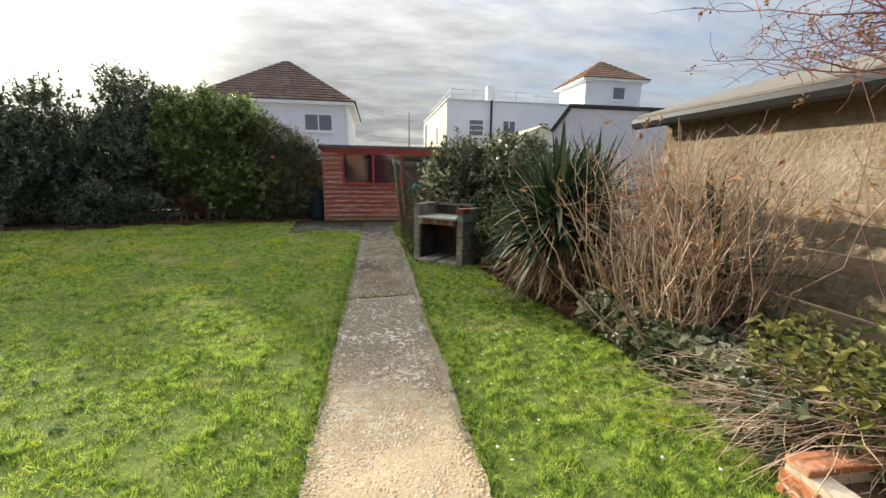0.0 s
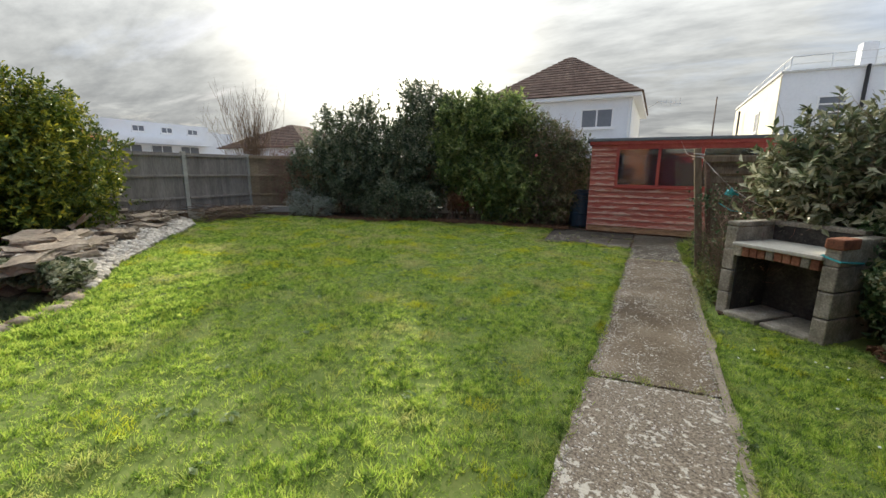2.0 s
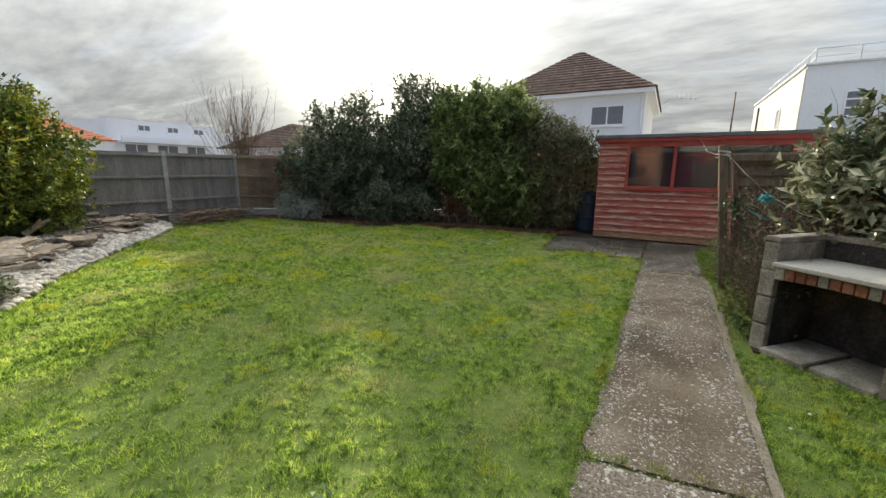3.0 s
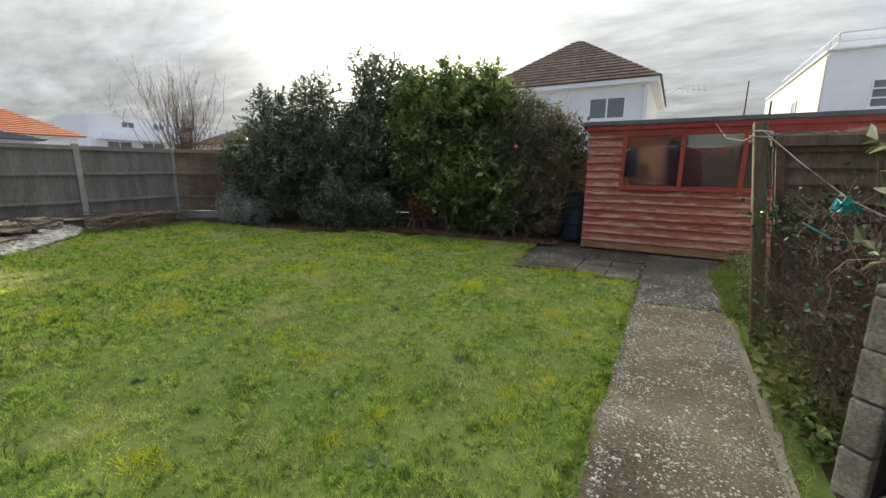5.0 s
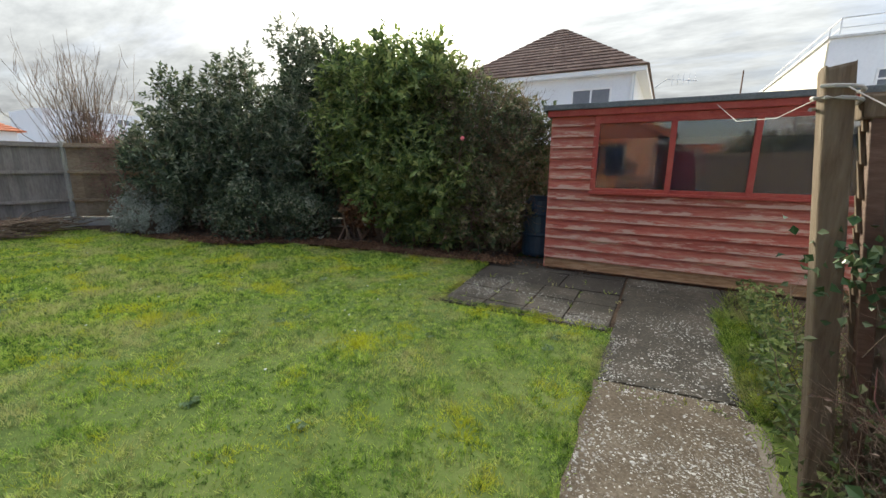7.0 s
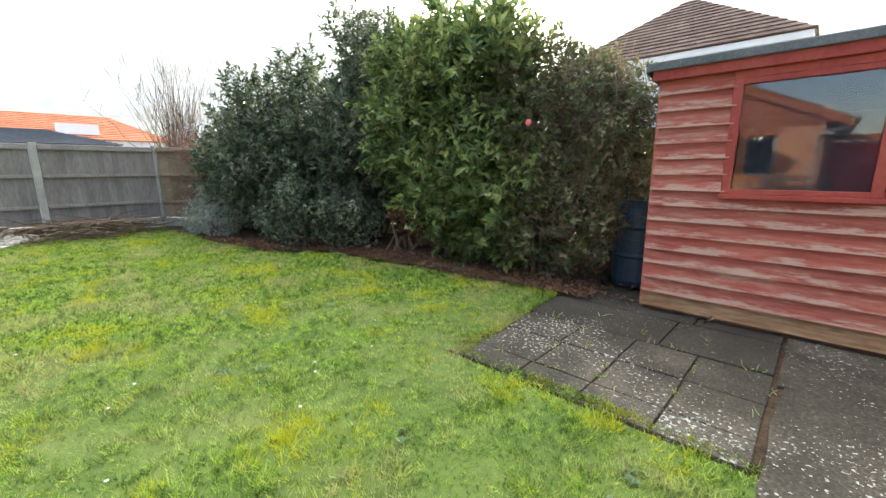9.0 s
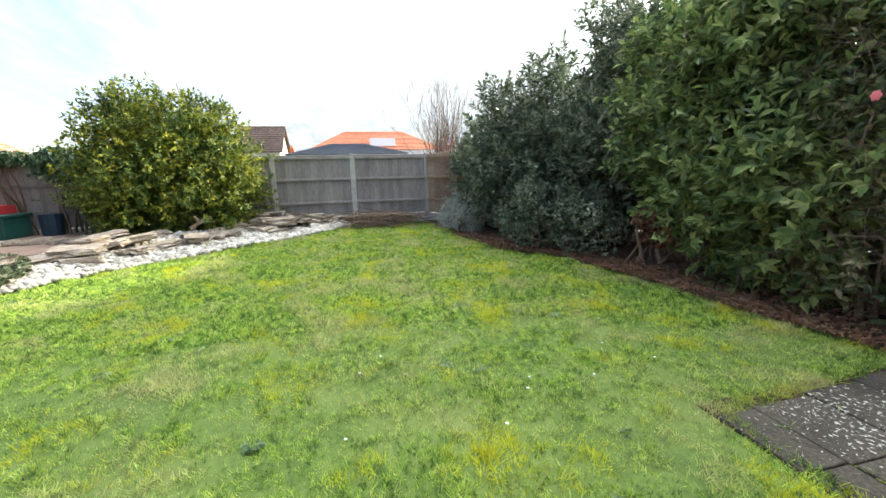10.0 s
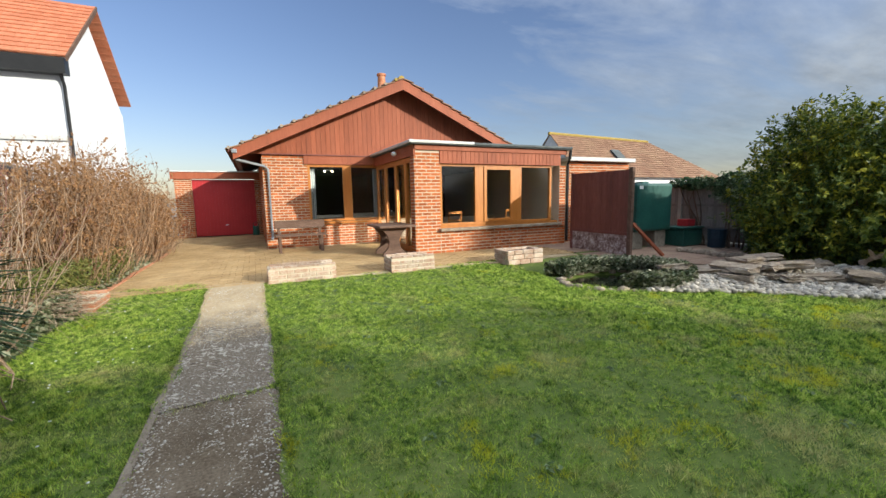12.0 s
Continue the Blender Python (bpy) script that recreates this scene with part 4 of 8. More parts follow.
def make_slab_patio():
    p = thing("pavement", "dark stained paving slabs with white lichen beside the shed", "paving", (-1, 11, 0), kind="structure")
    part("bed", boxes(((-2.2, 10.2, -0.12), (1.6, 12.6, -0.012))), M["earth"], p)
    ys = [10.19, 10.44, 10.85, 11.27, 11.87, 12.6]
    for r, (y0, y1) in enumerate(zip(ys, ys[1:])):
        left = -2.07 - (y0 - 10.26) * 0.1
        shift = (0.03, 0.04, 0.02, 0.2, 0.3)[r]
        if r < 3:
            xs = [left, -1.67 + shift, -1.25 + shift * 0.4, -0.85 + shift * 0.3, -0.44]
        else:
            xs = [left, -1.3 + shift, -0.44]
        for x0, x1 in zip(xs, xs[1:]):
            g = random.uniform(0.004, 0.008)
            tilt = random.uniform(-0.004, 0.004)
            bm = boxes(((x0 + g, y0 + g, -0.05), (x1 - g, y1 - g, 0.004 + random.uniform(-0.004, 0.004))), bevel=0.007)
            for v in bm.verts:
                if v.co.z > -0.02:
                    v.co.z += tilt * (v.co.x - x0) / (x1 - x0)
            part("slab", bm, M["slab_lichen" if r < 3 else "slab"], p)
    for x0, x1, y0, y1, lichened in ((-0.43, 0.52, 11.14, 12.06, True), (0.52, 1.6, 11.1, 12.06, False)):
        part("slab", boxes(((x0 + 0.008, y0 + 0.002, -0.05), (x1 - 0.004, y1 - 0.002, 0.008)), bevel=0.006), M["slab_lichen" if lichened else "slab"], p)
    n = 900
    jx, jy = np.array([-1.64, -1.24, -0.84, -0.44]), np.array([10.44, 10.85, 11.27])
    along = RNG.random(n) < 0.55
    x = np.where(along, jx[RNG.integers(0, 4, n)] + RNG.normal(0, 0.014, n), RNG.uniform(-2.0, -0.4, n))
    y = np.where(along, RNG.uniform(10.25, 11.6, n), jy[RNG.integers(0, 3, n)] + RNG.normal(0, 0.012, n))
    keep = smooth_noise(x, y, 0.3, 9) > 0.62
    a = np.stack([x, y, 0 * x + 0.005], 1)[keep]
    b = a + np.stack([RNG.normal(0, 0.03, len(a)), RNG.normal(0, 0.03, len(a)), RNG.uniform(0.015, 0.05, len(a))], 1)
    tagged(sticks("joint_weeds", a, b, 0.003, M["grass"], None, 0.2, 2), "weeds in the joints between paving slabs", "weeds", kind="stuff")


make_slab_patio()


def make_house_patio():
    p = thing("patio", "brown block-paved patio before the house", "patio", (-2, -1, 0.15), kind="structure")
    part("bed", boxes(((-7.2, -9.6, -0.1), (2.35, 1.15, 0.138))), M["earth"], p)
    paver_me = None
    V, F = [], []
    cube = [(0, 2, 3, 1), (4, 5, 7, 6), (0, 1, 5, 4), (2, 6, 7, 3), (0, 4, 6, 2), (1, 3, 7, 5)]
    y = -9.5
    row = 0
    while y < 1.1:
        x = -7.1 - (row % 2) * 0.1
        while x < 2.3:
            a, b = x + 0.006, min(x + 0.214, 2.32)
            if y < -3.85 and -9 < b < -0.62:
                x += 0.22
                continue
            t = 0.148 + random.uniform(-0.003, 0.003)
            if y > -0.25 and -2.4 < a and b < 2.1:
                if paver_me is None:
                    paver_me = bpy.data.meshes.new("paver")
                    paver_me.from_pydata([(u, w, z) for z in (-0.028, 0.0) for w in (0, 0.098) for u in (0, 0.208)], [], cube)
                    paver_me.materials.append(M["paver_one"])
                ob = new("paver", paver_me)
                ob.matrix_basis = Matrix.Translation((a, y + 0.006, t))
                hang(ob, p)
                x += 0.22
                continue
            F += [tuple(len(V) + k for k in f) for f in cube]
            V += [(u, w, z) for z in (0.12, t) for w in (y + 0.006, y + 0.104) for u in (a, b)]
            x += 0.22
        y += 0.11
        row += 1
    arrays("paver", V, F, M["paver"], p, kind="stuff")
    # a broken concrete strip between patio and lawn
    for x0, x1, y1 in ((-7.0, -4.6, 1.42), (-4.6, -2.2, 1.32), (-2.2, -0.42, 1.25), (0.42, 1.7, 0.72)):
        part("edging", boxes(((x0 + 0.01, y1 - 0.35, -0.05), (x1 - 0.01, y1, 0.142)), bevel=0.008), M["path"], p)
    part("edging", boxes(((1.78, -4.4, 0.0), (1.95, 0.95, 0.162)), bevel=0.01), M["terracotta"], p, "red-brown edging along the bed")
    g = thing("gravel_yard", "brown gravel yard between house and pond", "gravel", (-9, 1.5, 0.1), kind="structure")
    part("surface", boxes(((-11.1, -2.2, -0.1), (-7.15, 3.1, 0.125)), ((-11.1, 3.1, -0.1), (-8.0, 4.0, 0.12)), bevel=0.01), M["gravel"], g)


make_house_patio()

# ---- fences ----


def fence_run(name, x0, y0, x1, y1, count, side, material, label, height=1.72):
    """Concrete posts, boards on rails, gravel boards. side: the face that carries the rails."""
    d = Vector((x1 - x0, y1 - y0, 0)) / count
    turn = math.degrees(math.atan2(d.y, d.x))
    w = d.length
    f = thing(name, label, "fence", (x0, y0, 0))

    def shared(called, bm, stuff):
        me = bpy.data.meshes.new(called)
        bm.to_mesh(me)
        bm.free()
        me.materials.append(stuff)
        return me

    n = 15
    bw = (w - 0.12) / n
    post_me = shared("fence_post", boxes(((-0.055, -0.055, -0.1), (0.055, 0.055, height + 0.06)), bevel=0.012), M["concrete"])
    rails = [((0.06, min(side * 0.012, side * 0.06), z), (w - 0.06, max(side * 0.012, side * 0.06), z + 0.06)) for z in (0.55, 1.13, height - 0.07)]
    rail_me = shared("fence_panel", boxes(*rails, bevel=0.006), material)
    gravel_me = shared("gravel_board", boxes(((0.06, -0.025, -0.05), (w - 0.06, 0.025, 0.22)), bevel=0.006), M["concrete"])
    cap_me = shared("capping", boxes(((0.06, -0.035, height - 0.008), (w - 0.06, 0.035, height + 0.022)), bevel=0.006), material)
    bm = prism([(0, -0.011), (bw * 1.08, -0.004), (bw * 1.08, 0.004), (0, 0.006)], "y", 0, 1)
    bmesh.ops.transform(bm, matrix=Matrix(((1, 0, 0, 0), (0, 0, 1, 0), (0, height - 0.24, 0, 0), (0, 0, 0, 1))), verts=bm.verts)
    board_me = shared("board", bm, material)
    for i in range(count + 1):
        m = pose(x0 + d.x * i, y0 + d.y * i, 0, 0, 0, turn)
        ob = new("fence_post", post_me)
        ob.matrix_basis = m
        hang(ob, f)
        if i == count:
            break
        p = new("fence_panel", rail_me)
        p.matrix_basis = m
        hang(p, f)
        for called, me in (("gravel_board", gravel_me), ("capping", cap_me)):
            new(called, me).parent = p
        for k in range(n):
            ob = new("board", board_me)
            ob.matrix_basis = pose(0.06 + k * bw, random.uniform(-0.003, 0.003), 0.23 + random.uniform(-0.006, 0.006))
            ob.parent = p


fence_run("boundary_fence", -11.15, 10.47, -11.15, -8.53, 10, 1, M["fence"], "weathered grey close-board timber fence between concrete posts")
fence_run("back_fence", -11.15, 10.47, -4.18, 14.4, 4, -1, M["fence_brown"], "brown close-board timber fence behind the shrubs")
fence_run("rear_fence", -4.1, 14.43, 3.9, 14.4, 5, -1, M["fence_brown"], "brown close-board timber fence behind the shed")

# ---- the shed ----


def make_shed():
    x0, x1, y0, y1 = -1.46, 2.06, 12.05, 13.9
    s = thing("shed", "red-painted weatherboard garden shed with peeling boards and a row of windows", "shed", (0.3, 12.9, 0.016))
    wx0, wx1, wz0, wz1 = -0.93, 1.62, 1.06, 1.90
    # board cladding: tapered boards lapped upwards
    def board(a, b, z, material, run=0.128):
        bm = prism([(y0 + 0.004, z), (y0 - 0.036, z), (y0 - 0.006, z + run + 0.012), (y0 + 0.004, z + run + 0.012)], "x", a, b)
        for v in bm.verts:
            v.co.z += 0.004 * math.sin(v.co.x * 2.1 + z * 40)
        part("board", bm, material, s)
    z = 0.05
    i = 0
    while z < 1.94:
        material = M["shed_bare"] if i == 0 else M["shed_wood"]
        if z + 0.128 > wz0 + 0.03 and z < wz1:
            board(x0, wx0, z, material)
            board(wx1, x1, z, material)
        else:
            board(x0, x1, z, material)
        z += 0.128
        i += 1
    part("side_wall", boxes(((x0, y0 + 0.02, 0.05), (x0 + 0.03, y1, 1.80)), ((x0, y0 + 0.02, 1.80), (x0 + 0.03, y0 + 1.2, 1.95))), M["shed_wood"], s)
    part("side_wall", boxes(((x1 - 0.03, y0 + 0.02, 0.05), (x1, y1, 1.92))), M["shed_wood"], s)
    # back wall and ceiling painted near-black in place of the shed's inner shade
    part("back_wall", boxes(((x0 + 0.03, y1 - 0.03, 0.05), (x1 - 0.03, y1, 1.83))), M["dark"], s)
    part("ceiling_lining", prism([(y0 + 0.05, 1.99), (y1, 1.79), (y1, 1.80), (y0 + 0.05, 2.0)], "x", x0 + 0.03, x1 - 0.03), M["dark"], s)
    part("shed_floor", boxes(((x0, y0 + 0.02, -0.02), (x1, y1, 0.045))), M["bench"], s)
    part("corner_batten", boxes(((x0 - 0.02, y0 - 0.012, 0.03), (x0 + 0.012, y0 + 0.03, 1.98)), bevel=0.004), M["shed_wood"], s)
    part("fascia", boxes(((x0 - 0.06, y0 - 0.075, 1.955), (x1 + 0.06, y0 - 0.045, 2.075)), bevel=0.006), M["shed_trim"], s)
    part("soffit", boxes(((x0 - 0.05, y0 - 0.045, 1.955), (x1 + 0.05, y0 + 0.02, 1.975))), M["shed_trim"], s)
    bm = prism([(y0 - 0.10, 2.075), (y1 + 0.08, 1.80), (y1 + 0.08, 1.83), (y0 - 0.10, 2.092)], "x", x0 - 0.09, x1 + 0.09)
    part("roof", bm, M["felt"], s, "grey mineral felt roof")
    part("felt_edge", boxes(((x0 - 0.095, y0 - 0.112, 2.028), (x1 + 0.095, y0 - 0.078, 2.094)), bevel=0.01), M["felt"], s, "blue-grey felt turned down over the fascia")
    part("felt_edge", prism([(y0 - 0.078, 2.028), (y1 + 0.08, 1.755), (y1 + 0.08, 1.832), (y0 - 0.078, 2.094)], "x", x0 - 0.112, x0 - 0.094), M["felt"], s)
    # window band
    cuts = [wx0, -0.12, 0.64, wx1]
    t = 0.04
    part("window_frame", boxes(((wx0, y0 - 0.03, wz0), (wx1, y0 + 0.03, wz0 + t)), ((wx0, y0 - 0.03, wz1 - t), (wx1, y0 + 0.03, wz1)), bevel=0.004), M["shed_trim"], s)
    for c in cuts:
        part("mullion", boxes(((c - 0.03, y0 - 0.034, wz0), (c + 0.03, y0 + 0.03, wz1)), bevel=0.004), M["shed_trim"], s)
    part("window_head", boxes(((wx0 - 0.03, y0 - 0.03, wz1), (wx1 + 0.03, y0 + 0.03, 1.958)), bevel=0.004), M["shed_trim"], s)
    part("window_sill", boxes(((wx0 - 0.04, y0 - 0.06, wz0 - 0.035), (wx1 + 0.04, y0, wz0)), bevel=0.006), M["shed_trim"], s)
    for a, b in zip(cuts, cuts[1:]):
        g = part("pane", boxes(((a + 0.03, y0 - 0.002, wz0 + t), (b - 0.03, y0 + 0.002, wz1 - t))), M["sky_sheen"], s, "window pane with a bluish sky reflection mixed in")
        g.visible_shadow = False
    # added dark panels that keep the view through the windows shaded
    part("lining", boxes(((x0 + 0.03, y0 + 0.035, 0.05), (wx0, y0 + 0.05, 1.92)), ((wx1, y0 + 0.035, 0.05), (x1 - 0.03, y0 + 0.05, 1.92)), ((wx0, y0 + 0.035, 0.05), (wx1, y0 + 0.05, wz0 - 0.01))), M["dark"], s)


make_shed()

# ---- the house ----
HX0, HX1, HY = -9.1, 0.0, -3.8


def window_unit(house, lights, y, z0, z1, frame, name, sill=True, depth=0.08):
    """A timber window in a wall facing +y. lights: x pairs of the glazed openings, in order."""
    w = None
    a0, a1 = min(min(l) for l in lights), max(max(l) for l in lights)
    f = 0.07
    w = part(name, boxes(((a0 - f, y - depth, z0 - f), (a1 + f, y, z0)), bevel=0.006), frame, house)
    part("head_rail", boxes(((a0 - f, y - depth, z1), (a1 + f, y, z1 + f)), bevel=0.006), frame, w)
    xs = sorted(lights)
    gaps = [(a0 - f, a0)] + [(p[1], q[0]) for p, q in zip(xs, xs[1:])] + [(a1, a1 + f)]
    for g0, g1 in gaps:
        part("mullion", boxes(((g0, y - depth, z0), (g1, y + 0.004, z1)), bevel=0.006), frame, w)
    for g0, g1 in xs:
        p = part("pane", boxes(((g0, y - depth * 0.6, z0), (g1, y - depth * 0.6 + 0.008, z1))), M["glass"], w)
        p.visible_shadow = False
    return w


def make_house():
    h = thing("house", "single-storey red-brick bungalow with a red-boarded gable and a flat-roofed extension", "house", (-4.5, -8, 0.15))
    # main gabled block
    apex, eave = 4.95, 2.84
    part("wall", boxes(((-1.79, -4.1, 0.1), (-0.62, HY, 2.75)), ((-8.9, -14, 0.1), (-8.6, -3.9, 2.75)), ((-0.9, -14, 0.1), (-0.62, -4.1, 2.75)), ((-8.9, -14.2, 0.1), (-0.62, -14, 4.4))), M["mortar"], h)
    part("wall", boxes(((-8.6, -4.1, 0.1), (-1.79, HY, 0.84))), M["mortar"], h, "low brick wall under the windows")
    brick_field("b", -1.79, -0.62, 0.16, 2.74, HY, "y", 1, h, singles=150)
    brick_field("b", -3.95, -1.80, 0.16, 0.83, HY, "y", 1, h, singles=90)
    brick_field("b", -13.9, -3.82, 0.16, 2.74, -0.62, "x", 1, h)
    # boarded gable: upright boards with joints, clipped under the slope
    x = -8.95
    slope = (apex - eave) / 4.55
    while x < -0.15:
        zt = lambda u: apex - 0.085 - abs(u + 4.55) * slope
        a, b = x, x + 0.128
        lo = 2.76
        if min(zt(a), zt(b)) > lo + 0.03:
            bm = bmesh.new()
            ring = [(a, lo), (b, lo), (b, zt(b)), (a, zt(a))]
            lo_v = [bm.verts.new((u, HY + 0.0, w)) for u, w in ring]
            hi_v = [bm.verts.new((u, HY + 0.032 + random.uniform(0, 0.003), w)) for u, w in ring]
            bm.faces.new(hi_v)
            for k in range(4):
                bm.faces.new((lo_v[k], lo_v[(k + 1) % 4], hi_v[(k + 1) % 4], hi_v[k]))
            bmesh.ops.recalc_face_normals(bm, faces=bm.faces)
            part("gable_board", bm, M["red_wood"], h)
        x += 0.135
    bm = prism([(-8.9, 2.7), (-0.62, 2.7), (-0.62, 2.98), (-4.55, 4.82), (-8.9, 2.80)], "y", -4.05, HY)
    part("gable_backing", bm, M["red_wood"], h)
    part("fascia_board", boxes(((-8.9, HY + 0.002, 2.50), (-1.7, HY + 0.045, 2.74)), bevel=0.005), M["red_wood"], h)
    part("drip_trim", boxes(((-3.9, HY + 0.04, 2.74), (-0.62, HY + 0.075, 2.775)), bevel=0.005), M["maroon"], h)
    # bargeboards and roof planes
    for sx in (1, -1):
        ex = -4.55 + sx * 4.6
        bm = prism([(-4.55, apex), (ex, eave - 0.02), (ex, eave - 0.30), (-4.55, apex - 0.30)], "y", -3.24, -3.2)
        part("bargeboard", bm, M["red_wood"], h)
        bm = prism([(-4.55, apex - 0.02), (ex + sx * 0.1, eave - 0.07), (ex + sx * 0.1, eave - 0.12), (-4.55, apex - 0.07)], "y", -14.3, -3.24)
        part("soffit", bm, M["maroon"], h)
        # tiles: long courses stepping up the slope
        V, F = [], []
        n = 15
        cube = [(0, 1, 3, 2), (4, 6, 7, 5), (0, 4, 5, 1), (2, 3, 7, 6), (0, 2, 6, 4), (1, 5, 7, 3)]
        for i in range(n):
            t0, t1 = i / n, (i + 1.18) / n
            for k in range(34):
                ya, yb = -3.16 - k * 0.33, -3.16 - k * 0.33 - 0.325
                pts = []
                for t, dz in ((t0, 0.075), (min(t1, 1.0), 0.015)):
                    px, pz = ex + sx * 0.16 + (-4.55 - ex - sx * 0.16) * t, eave - 0.10 + (apex + 0.0 - eave + 0.10) * t
                    for yy in (ya, yb):
                        pts += [(px, yy, pz + dz), (px, yy, pz + dz - 0.03)]
                base = len(V)
                V += pts
                F += [tuple(base + q for q in f) for f in cube]
        arrays("roof_tiles", V, F, M["tile_tan"], h, kind="stuff")
        for i in range(n if sx > 0 else 0):
            t = (i + 0.25) / n
            px, pz = ex + sx * 0.16 + (-4.55 - ex - sx * 0.16) * t, eave - 0.10 + (apex - eave + 0.10) * t
            part("verge_tile", tube(bmesh.new(), [(px, -3.3, pz + 0.055), (px, -3.12, pz + 0.05)], 0.044, 7), M["lichen"] if i == n - 1 else M["tile_pale"], h)
    bm = tube(bmesh.new(), [(-4.55, -3.3, apex + 0.02), (-4.55, -14.3, apex + 0.02)], 0.10, 8)
    part("ridge_tiles", bm, M["lichen"], h)
    # chimney pot behind the ridge
    part("chimney", boxes(((-5.3, -7.2, 4.5), (-4.8, -6.7, 5.6)), bevel=0.01), M["brick_one"], h)
    bm = tube(bmesh.new(), [(-5.05, -6.95, 5.6), (-5.05, -6.95, 5.85), (-5.05, -6.95, 6.15)], 0.16, 12, 0.85)
    tube(bm, [(-5.05, -6.95, 6.08), (-5.05, -6.95, 6.15)], 0.175, 12)
    part("chimney_pot", bm, M["terracotta"], h)
    # gutter and downpipe at the corner
    part("gutter", boxes(((-0.05, -14.3, 2.70), (0.08, -3.15, 2.80)), bevel=0.02), M["pipe"], h)
    bm = tube(bmesh.new(), [(0.02, -3.35, 2.72), (0.0, -3.4, 2.56), (-0.68, -3.7, 2.42), (-0.76, -3.72, 2.34), (-0.76, -3.72, 0.5), (-0.74, -3.66, 0.42)], 0.036, 8)
    part("downpipe", bm, M["pipe"], h, "grey plastic downpipe")
    # picture window of the main block
    w = window_unit(h, [(-3.98, -3.04), (-2.78, -1.86)], HY, 0.93, 2.43, M["oak"], "window")
    part("window_sill", boxes(((-3.8, HY + 0.0, 0.78), (-1.68, HY + 0.1, 0.85)), bevel=0.01), M["oak"], w)
    # extension: piers, low wall, glazing on two sides
    ey, ex0, ex1, top = -0.5, -8.3, -3.77, 2.62
    part("wall", boxes(((-4.42, -0.75, 0.1), (ex1, ey, 2.60)), ((ex0, ey - 0.28, 0.1), (-8.08, ey, 2.3)), ((ex0, ey - 0.28, 0.1), (-4.42, ey, 0.68)), ((ex0, -3.8, 0.1), (ex0 + 0.25, ey - 0.28, 2.5))), M["mortar"], h)
    brick_field("b", -4.42, ex1, 0.14, 2.60, ey, "y", 1, h, singles=190)
    brick_field("b", -0.75, ey, 0.14, 2.45, ex1, "x", 1, h, singles=60)
    brick_field("b", ex0, -4.43, 0.14, 0.67, ey, "y", 1, h, singles=180)
    brick_field("b", ex0, -8.08, 0.68, 2.3, ey, "y", 1, h, singles=40)
    w = window_unit(h, [(-7.78, -6.84), (-6.5, -5.72), (-5.42, -4.5)], ey - 0.05, 0.86, 2.24, M["oak"], "window")
    part("casement", boxes(((-6.55, ey - 0.05, 0.86), (-6.47, ey - 0.02, 2.24)), ((-5.75, ey - 0.05, 0.86), (-5.67, ey - 0.02, 2.24)), ((-6.47, ey - 0.05, 0.86), (-5.75, ey - 0.02, 0.93)), ((-6.47, ey - 0.05, 2.17), (-5.75, ey - 0.02, 2.24)), bevel=0.005), M["oak"], w)
    part("window_sill", boxes(((ex0 + 0.2, ey - 0.06, 0.67), (-4.38, ey + 0.12, 0.74)), bevel=0.012), M["stone"], w, "tiled stone window sill")
    part("apron", boxes(((ex0 + 0.22, ey - 0.14, 0.735), (-4.42, ey - 0.06, 0.80))), M["oak"], w)
    x = ex0 + 0.2
    while x < -4.43:
        part("fascia_board", boxes(((x, ey - 0.02, 2.30), (min(x + 0.118, -4.42), ey + 0.02 + random.uniform(0, 0.004), 2.60)), bevel=0.004), M["red_wood"], h)
        x += 0.124
    part("fascia_board", boxes(((ex1 - 0.02, -3.75, 2.46), (ex1 + 0.035, ey + 0.05, 2.72)), ((ex0, ey - 0.02, 2.60), (ex1 + 0.035, ey + 0.05, 2.72)), bevel=0.006), M["red_wood"], h)
    part("flat_roof", boxes(((ex0 - 0.1, -3.75, 2.72), (ex1 + 0.12, ey + 0.13, 2.77)), bevel=0.01), M["felt"], h)
    part("roof_edge", boxes(((-8.4, ey + 0.1, 2.745), (-5.3, ey + 0.16, 2.80)), bevel=0.012), M["felt"], h, "dark felt roof edge")
    part("roof_edge", boxes(((-5.3, ey + 0.1, 2.745), (ex1 + 0.16, ey + 0.16, 2.81)), ((ex1 + 0.1, -3.75, 2.745), (ex1 + 0.16, ey + 0.1, 2.81)), bevel=0.012), M["lead"], h, "pale metal roof edge")
    part("upstand", boxes(((-7.6, -1.6, 2.77), (-5.6, -1.5, 2.90)), bevel=0.01), M["lead"], h, "pale flashing upstand")
    bm = bmesh.new()
    bmesh.ops.create_uvsphere(bm, u_segments=12, v_segments=8, radius=0.06, matrix=Matrix.Translation((-3.62, -1.5, 2.6)) @ Matrix.Diagonal((1, 1.6, 1, 1)))
    part("bulkhead_lamp", bm, M["upvc"], h, "small white wall lamp")
    # glazed side with the door, facing +x
    dx = ex1 - 0.02
    for y0, y1 in ((-3.74, -3.66), (-2.95, -2.80), (-2.02, -1.88), (-1.25, -1.1), (-0.84, -0.76)):
        part("door_post", boxes(((dx - 0.08, y0, 0.16), (dx + 0.005, y1, 2.46)), bevel=0.006), M["oak"], h)
    for z0, z1 in ((0.16, 0.32), (2.34, 2.46)):
        part("door_rail", boxes(((dx - 0.08, -3.66, z0), (dx, -0.84, z1)), bevel=0.006), M["oak"], h)
    p = part("door_pane", boxes(((dx - 0.045, -3.66, 0.32), (dx - 0.037, -0.84, 2.34))), M["glass"], h)
    p.visible_shadow = False
